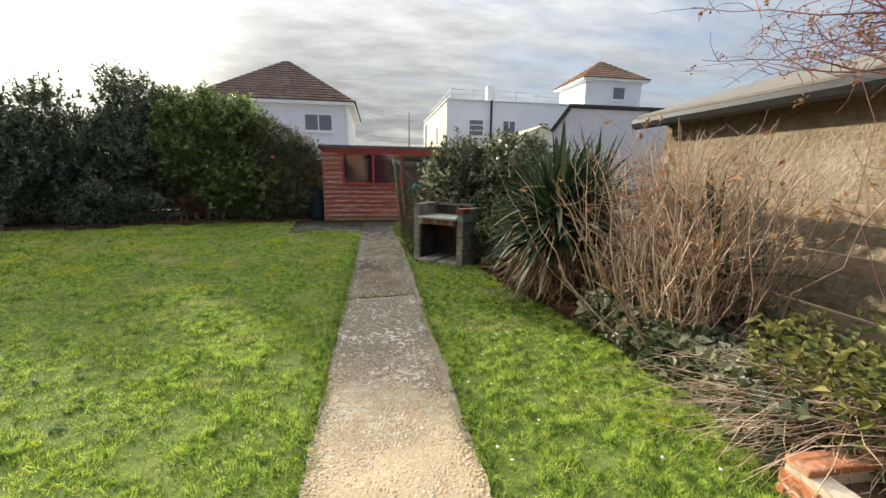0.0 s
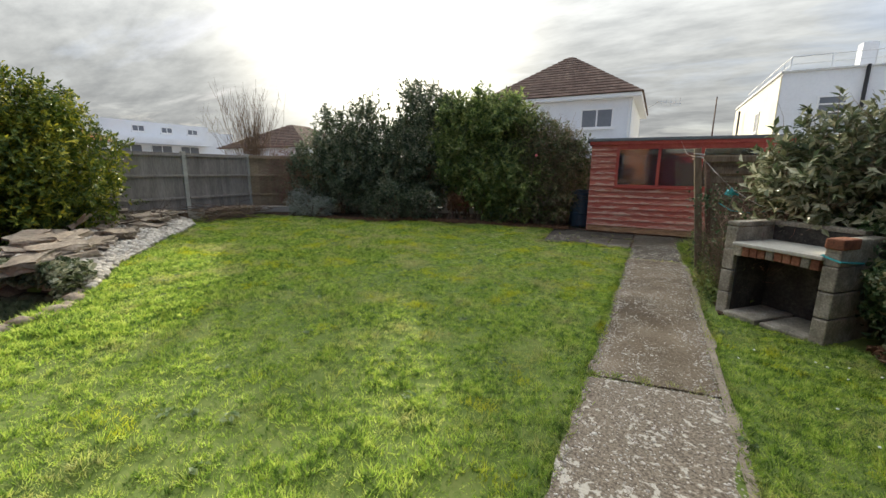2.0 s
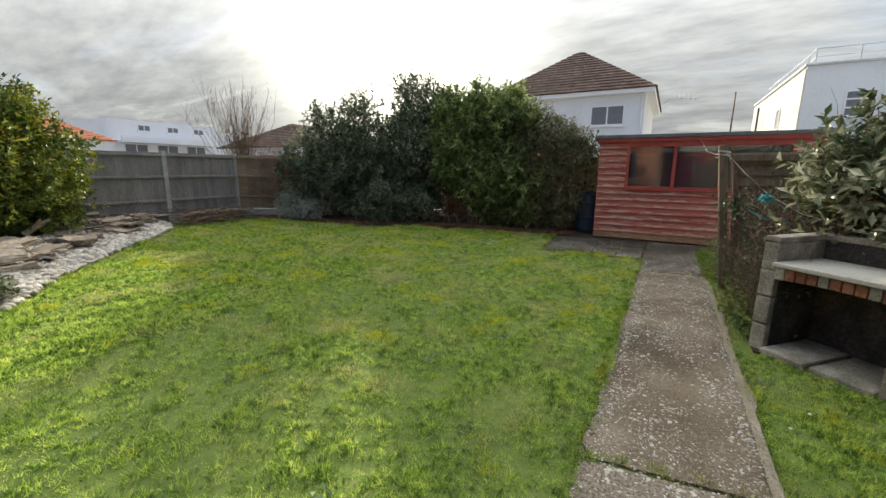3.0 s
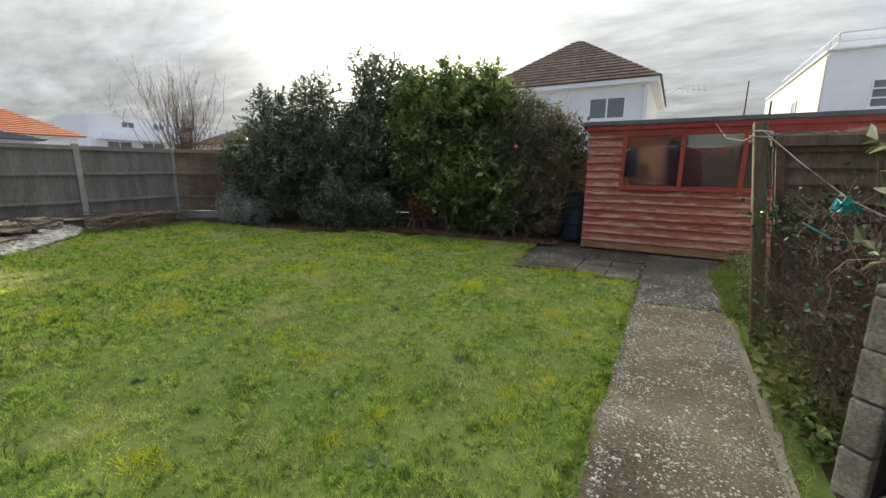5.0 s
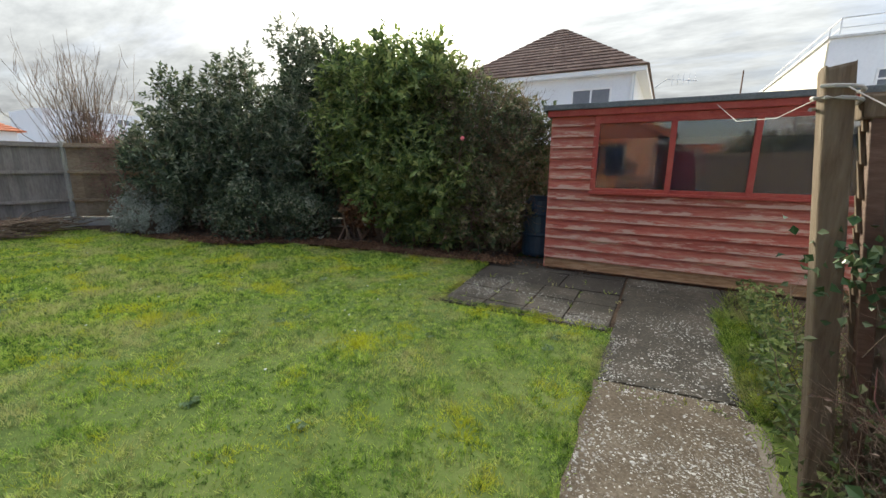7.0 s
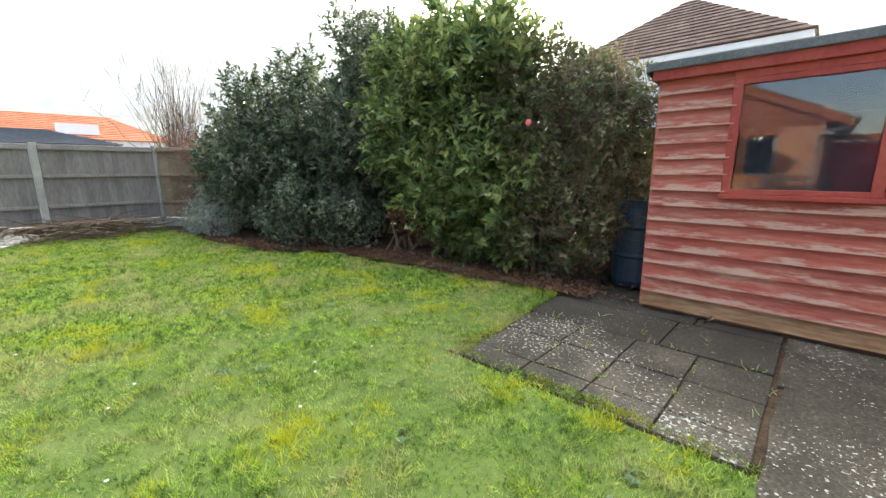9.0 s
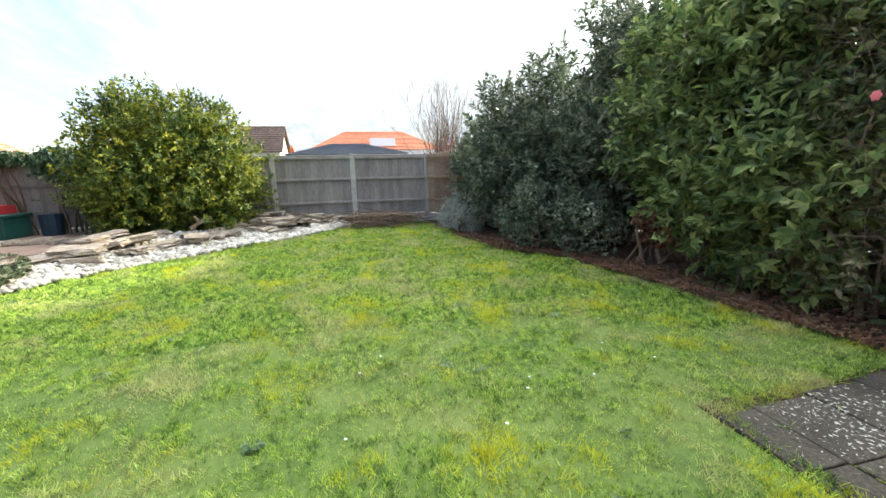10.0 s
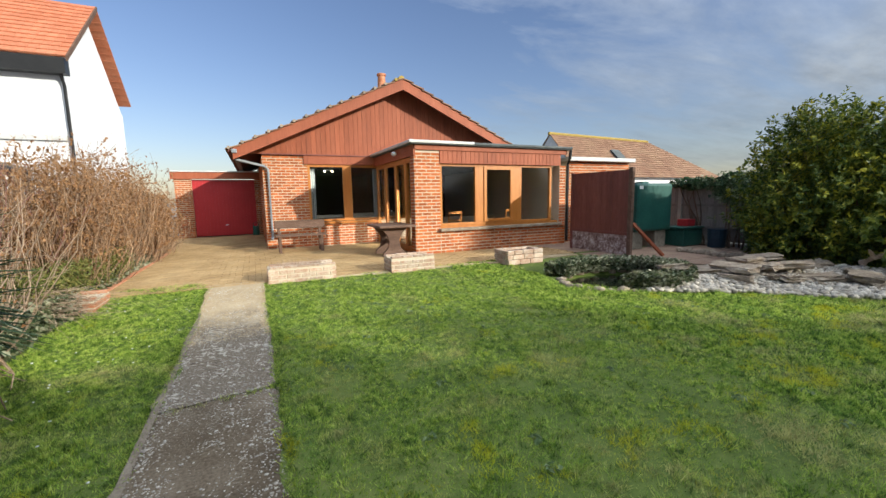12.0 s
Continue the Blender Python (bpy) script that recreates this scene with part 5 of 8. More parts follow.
    bm = tube(bmesh.new(), [(dx + 0.03, -2.3, 1.15), (dx + 0.05, -2.28, 1.15), (dx + 0.05, -2.16, 1.15)], 0.012, 6)
    part("door_handle", bm, M["steel"], h)
    # black downpipe at the far corner
    bm = tube(bmesh.new(), [(-8.36, ey + 0.12, 2.72), (-8.36, ey + 0.1, 2.5), (-8.42, ey - 0.05, 2.35), (-8.42, ey - 0.05, 0.2)], 0.04, 8)
    part("downpipe", bm, M["black"], h, "black downpipe")
    # lower rear extension towards the fence
    part("wall", boxes(((-11.0, -4.5, 0.1), (-8.5, -0.7, 2.45))), M["mortar"], h)
    brick_field("b", -11.0, -8.51, 0.14, 2.45, -0.7, "y", 1, h)
    part("flat_roof", boxes(((-11.08, -4.6, 2.45), (-8.42, -0.5, 2.56)), bevel=0.015), M["lead"], h, "grey felt flat roof")
    # rooms behind the glass: floor, far walls and ceiling, their shade painted in
    part("room", boxes(((-8.6, -9.0, 0.12), (-0.9, -4.1, 0.2)), ((-8.3 + 0.26, -4.1, 0.12), (-3.9, -0.78, 0.2)), ((-8.6, -9.1, 0.1), (-0.9, -9.0, 2.7)), ((-8.6, -9.0, 2.5), (-0.9, -4.1, 2.56)), ((-8.04, -4.1, 2.5), (-3.9, -0.78, 2.56))), M["dark"], h, "interior walls and floor with the rooms' shade painted in")


make_house()


def interior_things():
    s = thing("sofa", "pale upholstered sofa behind the picture window", "sofa", (-2.9, -4.7, 0.2))
    part("back", boxes(((-3.85, -4.55, 0.2), (-2.95, -4.35, 1.05)), bevel=0.05), M["cloth"], s)
    part("back", boxes(((-2.85, -4.55, 0.2), (-1.95, -4.35, 1.02)), bevel=0.05), M["cloth"], s)
    part("seat", boxes(((-3.85, -5.2, 0.2), (-1.95, -4.56, 0.6)), bevel=0.05), M["cloth"], s)
    c = thing("curtain", "grey-green gathered curtain at the window edge", "curtain", (-1.92, -4.05, 0.25))
    V = []
    for k in range(13):
        for z in (0.3, 2.4):
            V.append((-2.02 + k * 0.016, -4.06 + 0.02 * math.sin(k * 1.9), z))
    arrays("cloth", V, [(2 * k, 2 * k + 2, 2 * k + 3, 2 * k + 1) for k in range(12)], M["curtain"], c)
    copy_thing(c, pose(-3.85, -4.05, 0.25))
    ch = thing("dining_chair", "pale wooden dining chair inside the extension", "chair", (-5.2, -1.5, 0.2), group="dining chairs")
    for x in (-5.38, -5.02):
        part("leg", tube(bmesh.new(), [(x, -1.3, 0.2), (x, -1.3, 0.66), (x, -1.24, 1.12)], 0.018, 6), M["oak"], ch)
        part("leg", tube(bmesh.new(), [(x, -1.7, 0.2), (x, -1.7, 0.65)], 0.018, 6), M["oak"], ch)
    part("seat", boxes(((-5.4, -1.72, 0.64), (-5.0, -1.28, 0.68)), bevel=0.01), M["oak"], ch)
    part("backrest", boxes(((-5.4, -1.26, 1.05), (-5.0, -1.235, 1.12)), ((-5.4, -1.28, 0.86), (-5.0, -1.26, 0.90)), bevel=0.005), M["oak"], ch)
    copy_thing(ch, pose(-4.8, -2.1, 0.2, 0, 0, 50))
    copy_thing(ch, pose(-7.2, -1.7, 0.2, 0, 0, -10))
    lm = bpy.data.materials.new("lamp_glow")
    lm.use_nodes = True
    lm.node_tree.nodes["Principled BSDF"].inputs["Emission Color"].default_value = (1, 0.8, 0.55, 1)
    lm.node_tree.nodes["Principled BSDF"].inputs["Emission Strength"].default_value = 6
    l = thing("ceiling_spotlight", "small lit ceiling spotlight inside the room", "ceiling light", (-2.6, -5.2, 2.42))
    part("bar", tube(bmesh.new(), [(-2.75, -5.2, 2.44), (-2.45, -5.2, 2.44)], 0.02, 6), M["steel"], l)
    for x in (-2.72, -2.48):
        bm = bmesh.new()
        bmesh.ops.create_uvsphere(bm, u_segments=8, v_segments=6, radius=0.035, matrix=Matrix.Translation((x, -5.15, 2.40)))
        part("bulb", bm, lm, l)


interior_things()


def make_garage():
    g = thing("garage", "flat-roofed brick garage with a red up-and-over door", "garage", (0.7, -10.5, 0.15))
    y = -9.6
    for lo, hi in (((1.74, y - 0.25, 0.1), (2.3, y, 2.45)), ((-0.62, y - 0.25, 0.1), (-0.42, y, 2.45)), ((2.05, -14, 0.1), (2.3, y - 0.25, 2.45)), ((-0.62, -14.2, 0.1), (2.3, -14, 2.45))):
        part("wall", boxes((lo, hi)), M["mortar"], g)
    brick_field("b", 1.74, 2.3, 0.14, 2.45, y, "y", 1, g)
    brick_field("b", -0.62, -0.42, 0.14, 2.45, y, "y", 1, g)
    part("fascia_board", boxes(((-0.62, y - 0.02, 2.36), (2.4, y + 0.06, 2.62)), bevel=0.006), M["red_wood"], g)
    part("flat_roof", boxes(((-0.62, -14.2, 2.62), (2.45, y + 0.1, 2.67)), bevel=0.01), M["lead"], g)
    d = part("door", boxes(((-0.42, y - 0.14, 0.16), (1.74, y - 0.10, 2.34)), bevel=0.005), M["garage_red"], g, "bright red garage door")
    for k in range(18):
        x = -0.40 + k * 0.119
        part("rib", boxes(((x, y - 0.101, 0.2), (x + 0.10, y - 0.088, 2.30)), bevel=0.006), M["garage_red"], d)
    part("door_handle", boxes(((0.62, y - 0.09, 0.55), (0.72, y - 0.06, 0.60)), bevel=0.005), M["steel"], d)
    b = thing("watering_can", "dark green plastic can beside the garage door", "can", (-0.36, -9.3, 0.15))
    bm = tube(bmesh.new(), [(-0.36, -9.3, 0.15), (-0.36, -9.3, 0.42), (-0.36, -9.3, 0.5)], 0.13, 12, 0.85)
    part("body", bm, M["tank"], b)
    part("handle", tube(bmesh.new(), [(-0.47, -9.3, 0.45), (-0.45, -9.3, 0.62), (-0.36, -9.3, 0.66), (-0.27, -9.3, 0.62), (-0.25, -9.3, 0.45)], 0.014, 6), M["tank"], b)


make_garage()

# ---- patio furniture and planters ----


def make_bench():
    b = thing("garden_bench", "weathered brown wooden garden bench against the brick wall", "bench", (-1.4, -2.9, 0.15))
    y = -2.95
    for x in (-1.95, -0.92):
        part("leg", boxes(((x, y + 0.32, 0.148), (x + 0.07, y + 0.39, 0.56)), bevel=0.008), M["bench"], b)
        part("leg", boxes(((x, y - 0.06, 0.148), (x + 0.07, y + 0.0, 0.92)), bevel=0.008), M["bench"], b)
        part("brace", prism([(y + 0.0, 0.50), (y + 0.32, 0.50), (y + 0.32, 0.55), (y, 0.55)], "x", x + 0.005, x + 0.06), M["bench"], b)
    for k in range(3):
        part("seat_slat", boxes(((-2.05, y + 0.02 + k * 0.13, 0.56), (-0.78, y + 0.14 + k * 0.13, 0.60)), bevel=0.008), M["bench"], b)
    part("backrest", boxes(((-2.05, y - 0.0, 0.76), (-0.78, y + 0.035, 0.97)), bevel=0.012), M["bench"], b)


make_bench()


def make_pedestal_table():
    t = thing("pedestal_table", "dark wooden pedestal table end with a grey top", "table", (-3.25, -0.85, 0.15))
    part("tabletop", boxes(((-3.72, -1.5, 0.82), (-2.85, -0.35, 0.88)), bevel=0.015), M["bench"], t, "grey weathered table top")
    out = [(-3.52, 0.15), (-2.98, 0.15), (-2.98, 0.22), (-3.10, 0.34), (-3.13, 0.50), (-3.08, 0.66), (-2.94, 0.80), (-2.94, 0.82), (-3.56, 0.82), (-3.56, 0.80), (-3.42, 0.66), (-3.37, 0.50), (-3.40, 0.34), (-3.52, 0.22)]
    for y in (-1.25, -0.62):
        part("pedestal", prism(out, "y", y, y + 0.07), M["bench"], t)
    part("stretcher", boxes(((-3.29, -1.18, 0.42), (-3.21, -0.62, 0.52))), M["bench"], t)


make_pedestal_table()


def brick_planter(x0, x1, y0, y1, z0, z1, material, label):
    """A low box of bricks on edge round a bed of earth."""
    p = thing("planter", label, "planter", ((x0 + x1) / 2, (y0 + y1) / 2, z0), group="low brick planters")
    w = 0.105
    part("core", boxes(((x0 + 0.008, y0 + 0.008, z0 - 0.05), (x1 - 0.008, y0 + w, z1 - 0.012)), ((x0 + 0.008, y1 - w, z0 - 0.05), (x1 - 0.008, y1 - 0.008, z1 - 0.012)), ((x0 + 0.008, y0 + w, z0 - 0.05), (x0 + w, y1 - w, z1 - 0.012)), ((x1 - w, y0 + w, z0 - 0.05), (x1 - 0.008, y1 - w, z1 - 0.012))), M["mortar"], p)
    brick_field("b", x0, x1, z0, z1, y1 - 0.004, "y", 1, p, material=material, singles=300)
    brick_field("b", y0, y1, z0, z1, x1 - 0.004, "x", 1, p, material=material, singles=300)
    brick_field("b", y0, y1, z0, z1, x0 + 0.004, "x", -1, p, material=material, singles=300)
    # capping bricks
    u = x0
    while u < x1 - 0.05:
        for y in (y0, y1 - w):
            part("brick", boxes(((u + 0.004, y, z1 - 0.012), (min(u + 0.211, x1) - 0.004, y + w, z1 + 0.02 + random.uniform(-0.004, 0.004))), bevel=0.006), material, p)
        u += 0.215
    part("earth", boxes(((x0 + w, y0 + w, z0 - 0.03), (x1 - w, y1 - w, z1 - 0.06))), M["earth"], p)
    return p


brick_planter(-1.57, -0.47, 0.82, 1.27, 0.12, 0.38, M["brick_white"], "low pale limewashed brick planter at the lawn edge")
brick_planter(-3.42, -2.55, 0.9, 1.36, 0.12, 0.40, M["brick_white"], "low pale limewashed brick planter beside the extension")
a = np.stack([RNG.uniform(-1.45, -0.6, 120), RNG.uniform(0.95, 1.15, 120), np.full(120, 0.33)], 1)
tagged(sticks("dead_bedding", a, a + np.stack([RNG.normal(0, 0.06, 120), RNG.normal(0, 0.06, 120), RNG.uniform(0.03, 0.16, 120)], 1), 0.004, M["straw"], None, 0.3, 3), "dead brown bedding plants in the planter", "plants", kind="stuff")


def make_trough():
    t = thing("stone_trough", "rectangular stacked-stone planting trough at the patio edge", "planter", (-5.3, 1.45, 0.12))
    for z0, z1, g in ((0.11, 0.21, 0.0), (0.215, 0.31, 0.01), (0.315, 0.40, 0.0)):
        x = -5.75
        while x < -4.9:
            w = random.uniform(0.18, 0.34)
            b = min(x + w, -4.86)
            for y in (1.2, 1.62):
                part("stone", boxes(((x + 0.004, y + g, z0), (b - 0.004, y + 0.10, z1)), bevel=0.014), M["brick_white"], t)
            x = b
        for x in (-5.75, -4.96):
            part("stone", boxes(((x, 1.30, z0), (x + 0.10, 1.62, z1)), bevel=0.014), M["brick_white"], t)
    part("earth", boxes(((-5.66, 1.29, 0.1), (-4.95, 1.63, 0.36))), M["earth"], t)


make_trough()


def make_screen():
    s = thing("screen_door", "maroon timber screen with a peeling whitewashed base, propped upright", "screen", (-7.75, 1.25, 0.125))
    x = -7.75
    for k in range(11):
        y = 0.42 + k * 0.153
        part("board", boxes(((x - 0.022, y + 0.002, 0.62), (x + random.uniform(0, 0.004), y + 0.150, 2.02)), bevel=0.004), M["maroon"], s)
    part("panel", boxes(((x - 0.03, 0.42, 0.14), (x + 0.008, 2.10, 0.60)), bevel=0.006), M["peeling"], s, "peeling whitewashed lower panel")
    part("stile", boxes(((x - 0.05, 2.10, 0.122), (x + 0.03, 2.20, 2.06)), bevel=0.008), M["bench"], s)
    part("stile", boxes(((x - 0.05, 0.34, 0.122), (x + 0.02, 0.42, 2.04)), bevel=0.008), M["maroon"], s)
    part("rail", boxes(((x - 0.0, 0.42, 0.58), (x + 0.02, 2.10, 0.65)), bevel=0.005), M["maroon"], s)
    part("prop", tube(bmesh.new(), [(x - 0.06, 2.18, 0.85), (x - 0.62, 2.52, 0.14)], 0.04, 4), M["red_wood"], s, "slanting timber prop")


make_screen()


def make_tank():
    t = thing("oil_tank", "dark green plastic oil tank raised on block piers", "oil tank", (-9.4, 1.3, 0.125))
    bm = boxes(((-10.05, 0.7, 0.55), (-8.75, 1.5, 1.74)), bevel=0.07)
    part("body", bm, M["tank"], t)
    part("lid", boxes(((-9.5, 1.0, 1.74), (-9.25, 1.22, 1.79)), bevel=0.015), M["tank"], t)
    part("label", boxes(((-8.95, 1.5, 1.60), (-8.82, 1.504, 1.68))), M["upvc"], t)
    for x in (-9.95, -9.1):
        part("pier", boxes(((x, 0.75, 0.12), (x + 0.4, 1.42, 0.545)), bevel=0.01), M["block"], t, "concrete block pier")
    c = thing("storage_box", "low green plastic storage box by the fence", "storage box", (-10.55, 1.5, 0.125))
    part("body", boxes(((-10.95, 1.2, 0.125), (-10.2, 1.75, 0.56)), bevel=0.03), M["tank"], c)
    part("lid", boxes(((-10.98, 1.17, 0.56), (-10.17, 1.78, 0.62)), bevel=0.02), M["tank"], c)
    r = thing("red_crate", "small red plastic crate on the storage box", "crate", (-10.7, 1.4, 0.62))
    part("body", boxes(((-10.85, 1.3, 0.62), (-10.55, 1.6, 0.8)), bevel=0.015), M["garage_red"], r)
    w = thing("water_butt", "dark plastic tub beside the fence", "tub", (-10.85, 2.15, 0.125))
    part("body", tube(bmesh.new(), [(-10.8, 2.2, 0.12), (-10.8, 2.2, 0.58)], 0.19, 14, 1.1), M["bin_blue"], w)


make_tank()

# ---- rockery and pond ----


KERB = ((-9.4, 2.2), (-9.35, 3.9))


def make_rockery():
    p = thing("pond", "small garden pond with dark water edged by stones", "pond", (POND[0], POND[1], -0.1), kind="structure")
    bm = bmesh.new()
    vs = [bm.verts.new((POND[0] + POND[2] * 1.02 * math.cos(a) * (1 + 0.06 * math.sin(3 * a)), POND[1] + POND[3] * 1.02 * math.sin(a), -0.085)) for a in [k * math.pi / 18 for k in range(36)]]
    bm.faces.new(vs)
    part("water", bm, M["water"], p)
    # pebbles over the slope
    n = 9500
    y = RNG.uniform(3.3, 8.4, n)
    x = rockery_edge(y) - RNG.random(n) * np.interp(y, [3.3, 5, 8.4], [1.2, 2.1, 1.0])
    keep = (((x - POND[0]) / (POND[2] * 1.05)) ** 2 + ((y - POND[1]) / (POND[3] * 1.05)) ** 2 > 1) & (x > -11.0) & ((y > 4.25) | (x < POND[0]))
    x, y = x[keep], y[keep]
    back = rockery_edge(y) - x
    z = ground_z(x, y) + 0.02 + 0.22 * np.clip(back / 2.0, 0, 1) + RNG.uniform(0, 0.03, len(x))
    tagged(stones("rockery_pebbles", np.stack([x, y, z], 1), RNG.uniform(0.02, 0.055, len(x)), M["pebble"], flat=0.65), "pale grey and white rounded pebbles over the rockery slope", "pebbles", kind="stuff")
    # earth mound under them
    V, F = [], []
    ys = np.linspace(3.0, 8.5, 24)
    for yy in ys:
        e = float(rockery_edge(yy))
        for k in range(8):
            xx = e - 0.05 - k * 0.32
            V.append((max(xx, -11.08), yy, float(ground_z(xx, yy)) - 0.02 + 0.22 * min(1, k * 0.32 / 2.0) - (0.3 if ((xx - POND[0]) / POND[2]) ** 2 + ((yy - POND[1]) / POND[3]) ** 2 < 1.15 else 0)))
    for i in range(23):
        for k in range(7):
            F.append((i * 8 + k, i * 8 + k + 1, (i + 1) * 8 + k + 1, (i + 1) * 8 + k))
    tagged(arrays("rockery_bed", V, F, M["earth"], smooth=True), "dark earth mound under the rockery stones", "earth", kind="structure")
    # flat ledge stones
    r = np.random.default_rng(21)
    for k in range(60):
        yy = r.uniform(4.0, 8.1)
        back = r.uniform(0.6, 2.1)
        xx = float(rockery_edge(yy)) - back
        if xx < -10.8:
            continue
        zz = float(ground_z(xx, yy)) + 0.03 + 0.22 * min(1, back / 2.0) + (0.13 if k % 3 == 0 else 0.03)
        a, b, t = r.uniform(0.12, 0.30), r.uniform(0.09, 0.18), r.uniform(0.05, 0.13)
        m = pose(xx, yy, zz, r.uniform(-8, 8), r.uniform(-8, 8), r.uniform(-60, 60) - 45)
        bm = bmesh.new()
        bmesh.ops.create_cube(bm, size=1)
        bmesh.ops.subdivide_edges(bm, edges=bm.edges, cuts=2, use_grid_fill=True)
        for v in bm.verts:
            v.co = Vector((v.co.x * 2 * a, v.co.y * 2 * b, v.co.z * t)) * (1 + r.normal(0, 0.06))
            v.co += Vector((r.normal(0, 0.02), r.normal(0, 0.02), r.normal(0, 0.008)))
        bmesh.ops.transform(bm, matrix=m, verts=bm.verts)
        ob = part("rock", bm, M["stone"])
        tagged(ob, "flat weathered tan ledge stone in the rockery", "rock", "rockery stones")
    # low kerb of stones between the gravel yard and the bush
    for k in range(13):
        t = k / 12
        a, b, h = r.uniform(0.08, 0.16), r.uniform(0.06, 0.1), r.uniform(0.06, 0.12)
        bm = bmesh.new()
        bmesh.ops.create_icosphere(bm, subdivisions=2, radius=1)
        for v in bm.verts:
            v.co *= 1 + r.normal(0, 0.07)
        bmesh.ops.transform(bm, matrix=pose(KERB[0][0] + (KERB[1][0] - KERB[0][0]) * t, KERB[0][1] + (KERB[1][1] - KERB[0][1]) * t + r.normal(0, 0.05), 0.15, 0, 0, r.uniform(0, 180)) @ Matrix.Diagonal((a, b, h, 1)), verts=bm.verts)
        tagged(part("rock", bm, M["stone"]), "small rounded kerb stone along the gravel yard", "rock", "kerb stones")
    # driftwood
    d = thing("driftwood", "bleached gnarled piece of driftwood on the rocks", "driftwood", (-9.2, 5.6, 0.35))
    bm = tube(bmesh.new(), [(-9.25, 5.4, 0.3), (-9.2, 5.55, 0.42), (-9.3, 5.75, 0.5)], 0.06, 7, 0.5)
    tube(bm, [(-9.2, 5.55, 0.42), (-9.0, 5.55, 0.55)], 0.04, 6, 0.4)
    part("branch", bm, M["straw"], d)
    # plants round the pond's far side
    n = 7500
    a = RNG.uniform(0.0, 4.6, n) + math.pi / 2 - 0.7
    rad = RNG.uniform(0.9, 1.5, n)
    x, y = POND[0] + POND[2] * rad * np.cos(a), POND[1] + POND[3] * rad * np.sin(a)
    z = 0.02 + RNG.random(n) * 0.26 * np.clip(1.7 - np.abs(rad - 1.2) * 3, 0, 1)
    ok = x < rockery_edge(y) - 0.05
    N = np.stack([np.cos(a) * -0.2, np.sin(a) * -0.2, np.ones(n)], 1)
    tagged(scatter("pond_ivy", np.stack([x, y, z], 1)[ok], N[ok], 0.07, M["variegated"], None, "round", 0.5), "ivy trailing round the far rim of the pond", "ivy", kind="stuff")
    pos = []
    for k in range(34):
        t = k / 34 * 2 * math.pi
        pos.append((POND[0] + POND[2] * 1.08 * math.cos(t), POND[1] + POND[3] * 1.1 * math.sin(t), -0.02 + 0.03 * (k % 2)))
    tagged(stones("pond_rim_stones", np.array(pos), np.full(34, 0.10), M["stone"], flat=0.5), "dark stones round the pond rim", "stones", kind="stuff")


make_rockery()

# ---- barbecue ----


def make_barbecue():
    """Block barbecue standing askew to the path, front facing the house."""
    turn = math.degrees(math.atan2(6.42 - 7.03, 1.2 - 0.54))
    b = thing("barbecue", "built-in concrete-block barbecue with a brick arch lintel and soot-black inside", "barbecue", (0.54, 7.03, 0))
    m = pose(0.54, 7.03, 0, 0, 0, turn)
    W, D, H = 0.92, 0.62, 0.88

    def add(name, lo, hi, material, bevel=0.01, label=""):
        return part(name, boxes((lo, hi), bevel=bevel, m=m), material, b, label)

    for x in (0.0, W - 0.11):
        for i, z in enumerate((0.0, 0.225, 0.45, 0.66)):
            add("block", (x, 0.0, z + 0.002 - (0.03 if z == 0 else 0)), (x + 0.11, D, min(z + 0.218, 0.66 if i < 3 else H)), M["block"], 0.012)
    add("brick", (W - 0.115, -0.012, 0.80), (W + 0.01, 0.22, 0.885), M["brick_old"], 0.01)
    add("back_wall", (0.11, D - 0.1, -0.02), (W - 0.11, D, H), M["soot"], 0.006)
    add("side_lining", (0.11, 0.05, 0.0), (0.118, D - 0.1, 0.6), M["soot"], 0.0)
    add("side_lining", (W - 0.118, 0.05, 0.0), (W - 0.11, D - 0.1, 0.6), M["soot"], 0.0)
    add("capping", (0.11, D - 0.11, H), (W - 0.11, D + 0.01, H + 0.045), M["block"], 0.01)
    add("capping", (0.0, 0.0, H - 0.0), (0.115, D, H + 0.045), M["block"], 0.01)
    add("hearth_shelf", (0.10, -0.035, 0.70), (W - 0.10, D - 0.11, 0.735), M["concrete"], 0.008, "concrete cooking shelf")
    k = 0
    x = 0.115
    while x < W - 0.15:
        sag = 0.025 * (1 - ((x - W / 2) / (W / 2)) ** 2)
        add("brick", (x, -0.012, 0.592 + sag), (x + 0.062, 0.09, 0.698), M["brick_old"] if k % 4 else M["block"], 0.006)
        x += 0.069
        k += 1
    loop = [m @ Vector(p) for p in ((W - 0.12, 0.3, 0.76), (W - 0.12, -0.012, 0.74), (W + 0.008, -0.012, 0.71), (W + 0.008, 0.3, 0.68))]
    part("twine", tube(bmesh.new(), loop, 0.008, 5), M["teal"], b, "blue-green twine tied round the pillar")
    add("floor_slab", (0.12, -0.05, -0.01), (0.42, D - 0.12, 0.05), M["block"], 0.012)
    add("floor_slab", (0.44, -0.02, -0.01), (W - 0.12, D - 0.12, 0.035), M["block"], 0.012)


make_barbecue()


